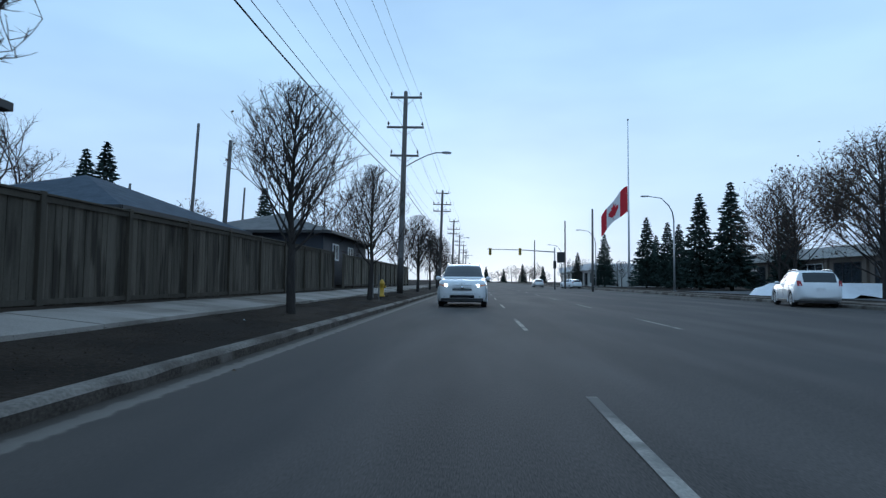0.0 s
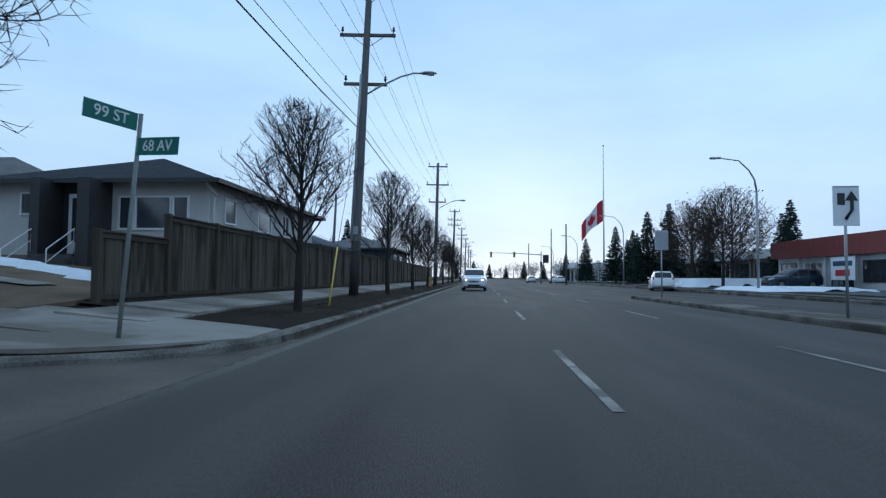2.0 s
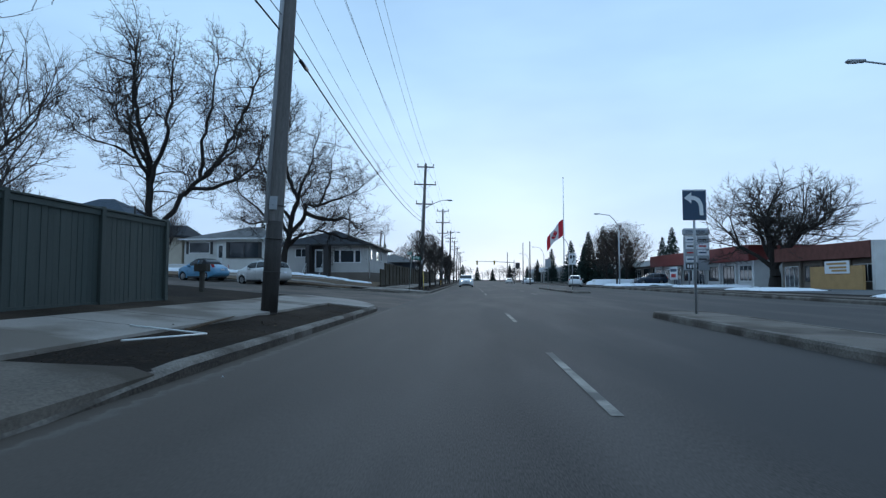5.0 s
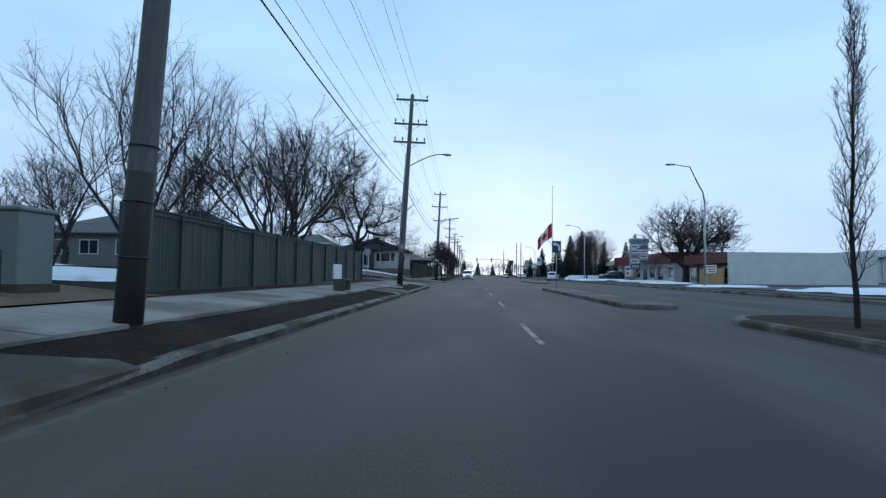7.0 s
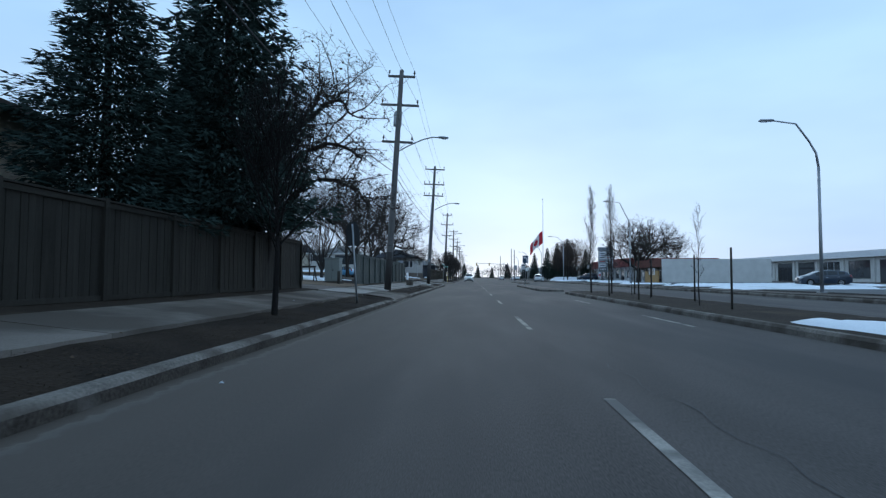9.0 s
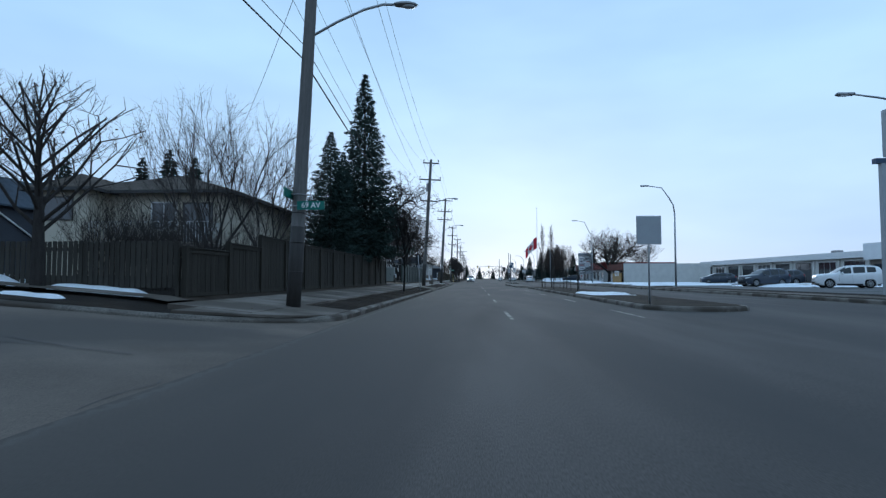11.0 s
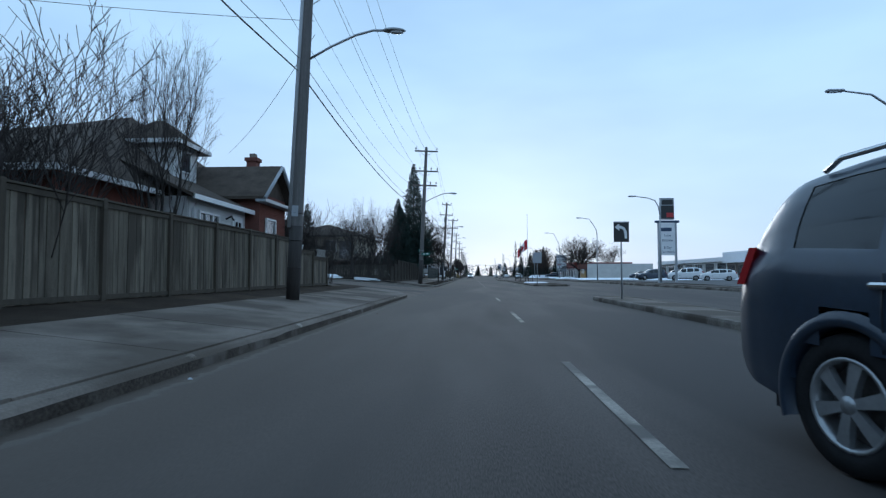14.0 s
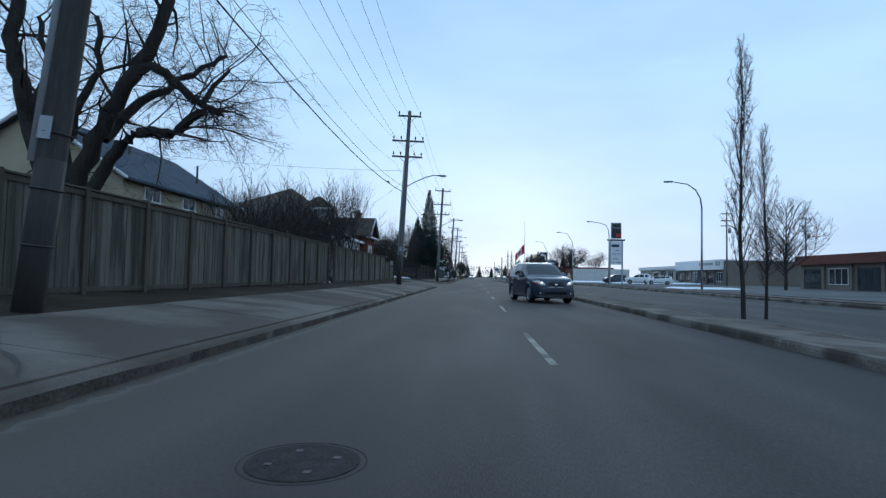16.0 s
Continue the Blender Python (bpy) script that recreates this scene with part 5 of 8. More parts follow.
def spruce(k, x, y, height, label, turn=0.0, wide=1.0, z=None):
    s = height / 10.0
    z = zv(x) + relief(x, y) - 0.03 if z is None else z
    top = tagged(holder("spruce_tree", x, y, z), label, "tree", group="spruce trees")
    top.matrix_basis = pose(x, y, z, 0, 0, turn) @ Matrix.Diagonal((s * wide, s * wide, s, 1))
    ob = new("foliage", SPRUCES[k])
    ob.parent = top
    rod("trunk", 0, 0, -0.1, 9.2, 0.17, 0.02, BARK, top)


for k, (y, key, t, s) in enumerate(((12.6, "street_a", 20, 0.98), (3.3, "street_b", 75, 1.05), (-9.4, "street_a", 140, 0.90), (22.0, "street_b", 200, 1.0), (-91.4, "street_dark", 250, 0.95), (40, "street_a", 250, 1), (50, "street_b", 300, 1), (59, "street_a", 30, 1))):
    tree(key, -4.2 if y > -50 else -4.12, y, "young bare street tree with dense upright twigs", t, s, group="street trees", wide=1.1 if y > -50 else 0.75)
tree("far_elm", -20.0, -38.0, "bare elm in a yard", 130, 0.65)
tree("elm_b", -38.2, -92.0, "tall bare elm beside a navy house", 75, 1.2)
tree("elm_b", -33.8, -92.5, "tall bare elm beside a navy house", 200, 1.05)
tree("elm_b", -25.0, -31.0, "tall bare elm along the side street", 200, 1.0)
tree("far_ash", -12.5, -43.0, "bare tree behind a painted fence", 90, 0.8)
tree("far_maple", -16.5, -46.0, "bushy bare tree behind a painted fence", 190, 0.6)


def limbed_tree(x, y, seed, limbs, label, twig=0.0085, boughs=2, reach=(1.0, 2.9), lift=0.03, leaves=0.0, low=2.4, deep=1, z=None):
    """A big bare tree: crooked main limbs (points and a thickness), boughs off them and forking twigs that fill the crown."""
    rnd = random.Random(seed)
    wood, fine = [], []
    def run(p, d, length, n, lift, jitter, r, r2, out, level):
        pts = [(p, d)]
        for k in range(n):
            d = (d + Vector((rnd.uniform(-jitter, jitter), rnd.uniform(-jitter, jitter), lift + rnd.uniform(-jitter, jitter)))).normalized()
            e = p + d * (length / n)
            out.append((p, e, r + (r2 - r) * k / n, r + (r2 - r) * (k + 1) / n, level))
            p = e
            pts.append((p, d))
        return pts
    def side(d, out):
        v = Vector((rnd.uniform(-1, 1), rnd.uniform(-1, 1), rnd.uniform(-0.6, 0.9)))
        return (d * 0.55 + v.normalized() * out).normalized()
    def twigs(pts, length, r, depth):
        for p, d in pts[1:]:
            for _ in range(2):
                q = run(p, side(d, 0.9), length * rnd.uniform(0.6, 1.2), 3 if depth else 2, lift, 0.22, r, max(twig * 0.55, r * 0.45), fine, 2)
                fine[-1] = fine[-1][:3] + (0.0, 2)
                if depth:
                    twigs(q, length * 0.55, max(twig * 0.7, r * 0.6), depth - 1)
    for pts, r, thin in limbs:
        pts = [Vector(p) for p in pts]
        line = [pts[0]]
        for i in range(len(pts) - 1):
            a, b, c, e = pts[max(0, i - 1)], pts[i], pts[i + 1], pts[min(len(pts) - 1, i + 2)]
            for t in (0.25, 0.5, 0.75, 1.0):
                w = (0.02 if c.z < 3 else 0.05) * (b - c).length
                line.append(0.5 * ((2 * b) + (c - a) * t + (2 * a - 5 * b + 4 * c - e) * t * t + (3 * b - a - 3 * c + e) * t ** 3) + Vector((rnd.uniform(-w, w), rnd.uniform(-w, w), rnd.uniform(-w, w))))
        m = len(line) - 1
        for i in range(m):
            flare = [1.0 + 0.45 * max(0.0, 1 - max(0.0, line[j].z + 0.2) / 0.9) ** 2 for j in (i, i + 1)]
            wood.append((line[i], line[i + 1], flare[0] * r * (1 - thin * i / m), flare[1] * r * (1 - thin * (i + 1) / m), 0))
        for i in range(max(2, int(m * 0.3)), m + 1):
            if line[i].z < low:
                continue
            d = (line[i] - line[i - 1]).normalized()
            for _ in range(boughs):
                L = rnd.uniform(*reach)
                bough = run(line[i], side(d, 0.95), L, 6, 0.02, 0.26, max(0.018, r * 0.16), 0.009, wood, 1)
                twigs(bough, L * 0.36, twig, deep)
    top = tagged(holder("bare_tree", x, y, (zv(x) + relief(x, y) - 0.03) if z is None else z), label, "tree", group="bare trees")
    parts = [("trunk", segs_mesh("trunk", wood, 8, BARK, 0.008)), ("crown", segs_mesh("twigs", fine, 3, TWIG, twig * 0.6))]
    if leaves:
        parts.append(("dry_leaves", leaf_mesh("dry_leaves", [q[1] for q in fine if rnd.random() < leaves], 0.075, seed, DARK_LEAF)))
    for nm, me in parts:
        ob = new(nm, me)
        ob.parent = top
    return top


limbs = []


def limb(points, radius, thin):
    """One more limb for the next tree: its bends from the foot up, its radius and how far it thins."""
    limbs.append((points, radius, thin))


limb([(0, 0, -0.2), (0.05, 0, 1.0), (0.15, 0, 2.2), (0.44, 0, 3.6)], 0.27, 0.3)
limb([(0.40, 0, 3.3), (0.55, 0.1, 4.6), (0.95, 0.2, 5.9), (0.55, 0.3, 6.9), (0.1, 0.4, 8.2), (-0.1, 0.4, 9.6), (0.2, 0.5, 11.4), (0.3, 0.5, 12.4)], 0.20, 0.8)
limb([(0.42, 0, 3.5), (-0.05, -0.1, 4.15), (-0.9, -0.2, 4.45), (-2.1, -0.4, 4.2), (-3.1, -0.5, 4.6)], 0.16, 0.8)
limb([(0.0, -0.1, 4.1), (-0.65, 0.2, 5.3), (-1.2, 0.4, 6.8), (-1.9, 0.6, 8.3), (-2.2, 0.7, 10.2)], 0.14, 0.8)
limb([(0.95, 0.2, 5.8), (1.3, 0.0, 7.0), (2.0, -0.2, 8.3), (2.4, -0.3, 10.4)], 0.14, 0.8)
limb([(0.44, 0, 3.5), (1.3, -0.1, 4.3), (1.66, -0.2, 5.1), (1.75, -0.2, 5.6), (2.6, -0.3, 5.5), (3.2, -0.4, 6.6), (3.6, -0.5, 8.0)], 0.17, 0.7)
limb([(1.6, -0.2, 5.0), (2.5, -0.1, 4.65), (3.6, 0.0, 4.5), (4.4, 0.1, 4.6), (5.0, 0.2, 4.3), (5.4, 0.3, 3.6)], 0.17, 0.8)
limb([(0.3, 0, 2.5), (1.2, 0.2, 3.4), (2.5, 0.4, 3.7), (3.9, 0.6, 3.35), (4.9, 0.7, 3.0)], 0.14, 0.7)
limb([(0.6, 0.1, 4.8), (0.4, 1.6, 6.0), (1.2, 2.4, 7.4), (1.6, 2.8, 9.4)], 0.12, 0.8)
limb([(0.5, 0, 4.5), (0.0, -1.4, 6.0), (-0.6, -2.2, 7.6), (-0.8, -2.4, 9.4)], 0.12, 0.8)
limb([(2.6, -0.3, 5.5), (3.9, 0.6, 6.1), (4.9, 1.0, 6.6), (5.6, 1.2, 7.2)], 0.10, 0.8)
limb([(-0.9, -0.2, 4.45), (-2.2, -0.1, 5.6), (-3.2, 0.1, 6.4), (-3.6, 0.2, 7.4)], 0.09, 0.8)
limbed_tree(-13.4, -16.5, 5, limbs,
    "large spreading bare elm with crooked limbs beside a side street", twig=0.009)
limbs.clear()
limb([(0, 0, -0.2), (-0.1, 0, 1.4), (-0.2, 0, 2.9), (-0.25, 0, 5.1), (-0.5, 0.1, 6.9), (-1.05, 0.2, 8.6), (-1.35, 0.3, 10.7), (-1.5, 0.3, 12.4)], 0.27, 0.85)
limb([(-0.24, 0, 5.0), (0.6, -0.2, 7.4), (0.9, -0.3, 9.5), (1.2, -0.4, 11.8)], 0.14, 0.8)
limb([(-0.3, 0, 5.9), (-1.35, 0.4, 7.5), (-2.4, 0.7, 8.6), (-3.1, 0.9, 10.4)], 0.11, 0.8)
limb([(0.0, 0, 1.2), (0.3, 0, 2.7), (1.8, 0.1, 4.8), (3.1, 0.2, 6.0), (4.0, 0.3, 7.7), (4.8, 0.4, 9.4), (5.3, 0.5, 11.2)], 0.165, 0.75)
limb([(1.8, 0.1, 4.8), (3.9, -0.3, 5.0), (5.4, -0.5, 5.7), (6.0, -0.6, 7.4)], 0.12, 0.8)
limb([(2.4, 0.2, 5.4), (2.3, 0.5, 7.5), (2.6, 0.8, 9.8), (2.8, 0.9, 12.2)], 0.12, 0.8)
limb([(-0.3, 0, 5.4), (-0.6, -1.2, 7.0), (-0.2, -1.8, 9.0), (0.2, -2.0, 11.2)], 0.11, 0.8)
limb([(2.6, 0.2, 5.6), (3.6, 1.4, 7.2), (4.0, 2.0, 9.4)], 0.10, 0.8)
limb([(-0.3, 0, 6.2), (-2.0, -0.4, 7.0), (-3.6, -0.6, 7.6), (-4.4, -0.7, 8.6)], 0.09, 0.8)
limbed_tree(-16.6, -27.6, 6, limbs,
    "large bare elm with a forked leaning trunk beside a side street", twig=0.011)
limbs.clear()
limb([(0, 0, -0.2), (-0.2, 0, 1.2), (-1.15, 0, 3.1), (-1.8, 0, 5.0), (-2.3, 0.1, 6.5), (-2.4, 0.2, 8.6)], 0.36, 0.5)
limb([(0.05, 0, -0.1), (0.0, 0, 1.2), (-0.1, 0, 2.6), (0.65, 0, 4.25), (1.45, 0, 5.85), (2.1, 0.1, 7.2), (2.5, 0.2, 8.8)], 0.34, 0.55)
limb([(1.4, 0, 5.75), (1.9, -0.1, 6.05), (2.35, -0.1, 5.9), (2.95, 0, 5.4), (3.45, 0.1, 5.0), (4.0, 0.2, 4.75)], 0.16, 0.45)
limb([(0.1, 0, 2.0), (0.6, 0, 2.85), (1.3, -0.1, 3.8), (1.95, -0.1, 4.15), (2.7, 0, 4.1), (3.2, 0.1, 4.6), (3.6, 0.2, 4.95)], 0.20, 0.4)
limb([(-0.1, 0.1, 1.5), (-0.5, 0.1, 2.75), (-0.45, 0.2, 4.7), (0.15, 0.3, 6.2), (0.0, 0.4, 7.8)], 0.18, 0.6)
limb([(-1.7, 0, 4.7), (-1.3, 0.2, 6.0), (-1.9, 0.4, 7.8)], 0.16, 0.6)
limb([(0.5, 0.2, 4.0), (1.0, 1.2, 5.4), (2.0, 2.2, 6.6), (2.8, 3.0, 7.6)], 0.18, 0.7)
limb([(3.5, 0.1, 5.0), (3.7, 0.3, 5.6), (4.1, 0.5, 6.2)], 0.10, 0.6)
limbed_tree(-11.3, -167.5, 41, limbs,
    "old bare willow with thick bent limbs behind a fence", twig=0.0065, boughs=1, reach=(1.2, 2.9), lift=-0.2, low=3.0)
limbs.clear()
limb([(-0.3, 0, -0.2), (-0.55, 0, 1.9), (-0.15, 0, 3.7), (0.7, 0, 5.1), (1.65, 0.1, 6.0), (2.2, 0.2, 7.0)], 0.17, 0.75)
limb([(0, 0, -0.2), (0.05, 0, 1.9), (0.55, -0.1, 3.55), (1.65, -0.2, 4.65), (2.75, -0.2, 4.95), (3.6, -0.2, 4.5)], 0.18, 0.8)
limb([(0.2, 0.1, -0.2), (0.5, 0.1, 1.9), (1.1, 0.2, 3.15), (2.05, 0.3, 3.85), (3.2, 0.4, 3.6), (3.8, 0.5, 2.9)], 0.15, 0.8)
limb([(-0.2, 0.2, -0.2), (-0.3, 0.2, 1.9), (0.15, 0.4, 4.4), (0.4, 0.5, 6.0), (0.8, 0.6, 8.0)], 0.17, 0.8)
limb([(-0.5, 0, -0.2), (-0.6, -0.2, 1.9), (-0.7, -0.4, 4.0), (-0.8, -0.5, 6.0), (-0.7, -0.6, 8.2)], 0.16, 0.8)
limb([(0.1, -0.2, -0.2), (0.3, -0.4, 1.9), (0.95, -0.8, 4.1), (1.9, -1.1, 5.4), (3.0, -1.3, 6.1), (3.5, -1.4, 5.6)], 0.15, 0.8)
limb([(-0.6, 0.3, -0.2), (-1.2, 0.6, 2.4), (-1.8, 0.8, 4.8), (-2.0, 0.9, 7.2)], 0.15, 0.8)
limbed_tree(-7.4, -84.0, 67, limbs,
    "dense dark tree with many stems and hanging dry leaves", twig=0.0075, reach=(0.7, 1.9), lift=-0.14, leaves=0.10, low=2.2)
tree("ragged", -11.0, -62.0, "slender bare poplar behind a utility box", 0, 1.0)
tree("ragged", -13.4, -62.5, "slender bare poplar beside a snowy lawn", 100, 0.5)
tree("ragged", -9.6, -53.0, "bare tree with upright branches behind a fence", 200, 1.12, wide=1.6)
for x, y, t, s in ((-38, -17, 20, 1.0), (-33, -21, 140, 1.05), (-42, -9, 250, 1.1), (-29, -41, 80, 0.95)):
    tree("far_elm", x, y, "tall bare elm along the side street", t, s)
tree("far_ash", -9.8, -48.5, "bare tree behind a painted fence", 45, 1.0)
tree("fruit", -10.05, -113.2, "crooked bare fruit tree beside a picket fence", 80, 0.82)
tree("ragged", -10.4, -103.5, "loose bare tree with upright branches behind a fence", 160, 1.0)
tree("ragged", -9.9, -99.0, "loose bare tree with upright branches behind a fence", 30, 0.92)
for x, y in ((-9.6, -109.4), (-10.4, -107.4), (-11.4, -109.0)):
    shrub(1, x, y, "dense brown bare shrub behind a picket fence", x * 70, 0.95)
tree("ragged", -8.6, -145.2, "slim bare ash tree behind a fence", 100, 0.92, wide=0.7)
tree("ragged", -23.9, -13.6, "slim bare young tree beside the side street", 60, 0.82, wide=0.9)
spruce(2, -7.7, -85.8, 15.2, "tall dark spruce behind a board fence", 0, 0.85)
for x, y, h in ((-9.3, -89.2, 10.0), (-9.9, -83.0, 10.0)):
    spruce(2, x, y, h, "dark spruce crowding a board fence", y * 40, 1.1)
for x, y, k in ((-9.0, -150.5, 0), (-9.5, -153.5, 0), (-9.2, -156.5, 1), (-10.0, -159.5, 1), (-8.2, -132.6, 1), (-9.8, -131.8, 0), (-11.5, -152, 0), (-11.3, -148.8, 0), (-7.9, -131.2, 1), (-9.1, -133.8, 0), (-10.9, -133.0, 0), (-12.2, -131.6, 1)):
    shrub(k, x, y, "tall bare shrub with thin upright stems", x * 40, 1.42 if y < -145 else 0.98)
for x, y, k in ((-9.0, -131.3, 1.12), (-10.2, -131.0, 1.1)):
    shrub(0, x, y, "tall dense bare shrub at a fence corner", x * 55, k)
for x, y in ((-7.7, -132.4), (-8.7, -132.0), (-9.8, -132.4)):
    shrub(1, x, y, "dense dark bare shrub spilling round a fence corner", x * 90, 0.8)
for x, y in ((-18.6, -2.0), (-19.6, -1.6)):
    shrub(2, x, y, "rounded brown bare shrub between two bungalows", x * 50, 1.25)
for x, y in ((-8.4, -99.5), (-8.3, -104.0), (-8.6, -107.0), (-9.4, -110.0)):
    shrub(1, x, y, "bare twiggy shrub leaning over a fence", y * 30, 0.8)
# trees behind the houses and along the far street
for k in range(26):
    rr = random.Random(300 + k)
    tree(("far_ash", "far_maple", "far_elm", "far_bushy", "far_elm")[k % 5], rr.uniform(-46, -20), 16 + k * 3.2 + rr.uniform(-2, 2), "bare back yard tree seen over roofs", rr.uniform(0, 360), rr.uniform(0.55, 0.95), group="back yard trees")
for k in range(18):
    rr = random.Random(400 + k)
    tree(("far_ash", "far_maple", "far_elm")[k % 3], rr.uniform(-60, -30), -66 + k * 3.0 + rr.uniform(-2, 2), "bare tree around a snowy lot", rr.uniform(0, 360), rr.uniform(0.5, 0.9), group="back yard trees")
for x, y, h in ((-22, 30, 7), (-18, 26, 6.5), (-30, 24, 8), (-44, -55, 9), (-46, -60, 8), (-42, -50, 9.5), (-14, 36, 6), (-29.0, -78, 10.2), (-26.3, -78.5, 10.8), (-24.5, -77.5, 10.3), (-38.3, -75, 11.0), (-35.4, -75, 8.8), (-40, -70, 9), (-36, -64, 7.0)):
    spruce(1, x, y, h, "distant dark spruce among houses", x * 20)
for k in range(16):
    rr = random.Random(600 + k)
    tree(("far_bushy", "far_maple", "far_ash", "far_elm")[k % 4], rr.uniform(-9, -5.5) if k % 2 else rr.uniform(-16, -9), 34 + k * 9, "bare roadside tree in the distance", rr.uniform(0, 360), rr.uniform(0.6, 0.85), group="distant trees")

# across the road
for x, y, h in ((28.1, 64.2, 12), (25.4, 66, 11), (25.2, 85.8, 10.5), (29, 88, 10), (23, 104, 9.5), (26.5, 76, 8.5), (33, 62, 9), (31, 100, 9), (21.0, 120, 7), (36, 46, 10), (33, 42, 8)):
    spruce(1, x, y, h, "tall spruce on the far side of the road", x * 33, 1.05)
tree("bushy", 22.9, 33.0, "large bushy tree with rusty dry leaves", 0, 1.05, group="far side trees")
tree("bushy", 25.5, 37.0, "large bushy tree with rusty dry leaves", 70, 1.1, group="far side trees")
tree("bushy", 24.0, 44.0, "large bushy tree with rusty dry leaves", 170, 1.05, group="far side trees")
tree("yard_a", 27.5, 53, "bare tree on the far side of the road", 20, 1.2, group="far side trees")
tree("gnarl", 30.6, 2.0, "broad gnarled bare elm behind a low shop", 0, 1.1, group="far side trees")
tree("elm_b", 45, 26, "bare elm behind shops", 90, 0.9, group="far side trees")
for k, (x, y, s) in enumerate(((6.95, -69.5, 1.0), (7.57, -71.7, 0.95))):
    tree("slim", x, y, "slim columnar poplar planted in the median", k * 90, s, z=0.12, name="poplar_tree", group="median poplars")
tree("slim", 7.55, -167.2, "slim columnar poplar planted in the median", 30, 1.24, z=0.12, name="poplar_tree", group="median poplars")
tree("slim", 8.25, -167.0, "slim columnar poplar planted in the median", 130, 0.85, z=0.12, name="poplar_tree", group="median poplars")
for x, y, s in ((7.7, -77.9, 1.0), (7.2, -84.5, 0.95), (8.0, -74.0, 0.7)):
    tree("sapling", x, y, "thin staked sapling in the median", y * 30, s, z=0.12, group="median saplings")
tree("yard_b", 30.7, -126.0, "bare round tree across the road", 40, 1.3, group="far side trees")
tree("yard_b", 40.0, -104.0, "bare round tree beside a parking lot", 0, 1.15, group="far side trees")
tree("yard_b", 52, -86.0, "bare round tree beside a parking lot", 90, 1.2, group="far side trees")
for k in range(14):
    rr = random.Random(800 + k)
    tree(("far_bushy", "far_maple", "far_ash")[k % 3], rr.uniform(20, 46), 112 + k * 11, "distant bare tree across the road", rr.uniform(0, 360), rr.uniform(0.6, 0.9), group="distant trees")
for k in range(9):
    rr = random.Random(900 + k)
    tree("far_maple", 19 + rr.uniform(0, 7), 2 + k * 2.2 + 100, "low bare thicket tree in the distance", rr.uniform(0, 360), 0.7, group="distant trees")

# where the road runs out of sight
for k in range(20):
    rr = random.Random(2000 + k)
    x, y = -34 + k * 4.6 + rr.uniform(-1.5, 1.5), 428 + rr.uniform(0, 40)
    if k % 3 == 0:
        spruce(1, x, y, rr.uniform(9, 15), "distant dark spruce at the end of the road", x * 20, 1.2, z=-0.12)
    else:
        tree(("far_maple", "far_bushy")[k % 2], x, y, "distant bare tree at the end of the road", rr.uniform(0, 360), rr.uniform(0.9, 1.5), group="distant trees", wide=1.5, z=-0.12)


# ---- houses ----
def window(parent, face, at, a0, a1, z0, z1, frame_mat=WHITE_TRIM, bars=1, deep=0.05):
    """A framed window on a wall. face: the axis that it looks along; at: the wall's plane; a0, a1: its sides along the wall."""
    s = 1 if face[1] == "+" else -1
    w = holder("window", 0, 0, 0)
    w.parent = parent
    def slab(name, a, b, c, d, p, q, m):
        lo, hi = sorted((at + s * p, at + s * q))
        if face[0] == "x":
            return boxed(name, lo, hi, a, b, c, d, m, w)
        return boxed(name, a, b, lo, hi, c, d, m, w)
    f = 0.07
    slab("pane", a0 + f, a1 - f, z0 + f, z1 - f, -0.01, 0.012, DARK_GLASS)
    slab("frame", a0, a1, z1 - f, z1, -0.01, deep, frame_mat)
    slab("frame", a0, a1, z0, z0 + f, -0.01, deep + 0.02, frame_mat)
    slab("frame", a0, a0 + f, z0 + f, z1 - f, -0.01, deep, frame_mat)
    slab("frame", a1 - f, a1, z0 + f, z1 - f, -0.01, deep, frame_mat)
    for k in range(1, bars + 1):
        m = a0 + (a1 - a0) * k / (bars + 1)
        slab("mullion", m - 0.025, m + 0.025, z0 + f, z1 - f, -0.01, deep - 0.01, frame_mat)
    return w


def walls(parent, x0, x1, y0, y1, z0, z1, m, name="wall"):
    t = 0.25
    boxed(name, x0, x1, y0, y0 + t, z0, z1, m, parent)
    boxed(name, x0, x1, y1 - t, y1, z0, z1, m, parent)
    boxed(name, x0, x0 + t, y0 + t, y1 - t, z0, z1, m, parent)
    boxed(name, x1 - t, x1, y0 + t, y1 - t, z0, z1, m, parent)


def hip_roof(parent, x0, x1, y0, y1, z, peak, m, over=0.55, trim=DARK_TRIM):
    x0, x1, y0, y1 = x0 - over, x1 + over, y0 - over, y1 + over
    w = min(x1 - x0, y1 - y0) / 2
    if x1 - x0 > y1 - y0:
        r = [(x0 + w, (y0 + y1) / 2, peak), (x1 - w, (y0 + y1) / 2, peak)]
        fs = [(0, 1, 5, 4), (1, 2, 5), (2, 3, 4, 5), (3, 0, 4)]
    else:
        r = [((x0 + x1) / 2, y0 + w, peak), ((x0 + x1) / 2, y1 - w, peak)]
        fs = [(0, 1, 4), (1, 2, 5, 4), (2, 3, 5), (3, 0, 4, 5)]
    vs = [(x0, y0, z), (x1, y0, z), (x1, y1, z), (x0, y1, z)] + r
    ob_from("roof", vs, fs + [(3, 2, 1, 0)], m, parent)
    for a, b, c, d in ((x0, x1, y0 - 0.04, y0), (x0, x1, y1, y1 + 0.04), (x0 - 0.04, x0, y0, y1), (x1, x1 + 0.04, y0, y1)):
        boxed("gutter", a, b, c, d, z - 0.14, z + 0.02, trim, parent)


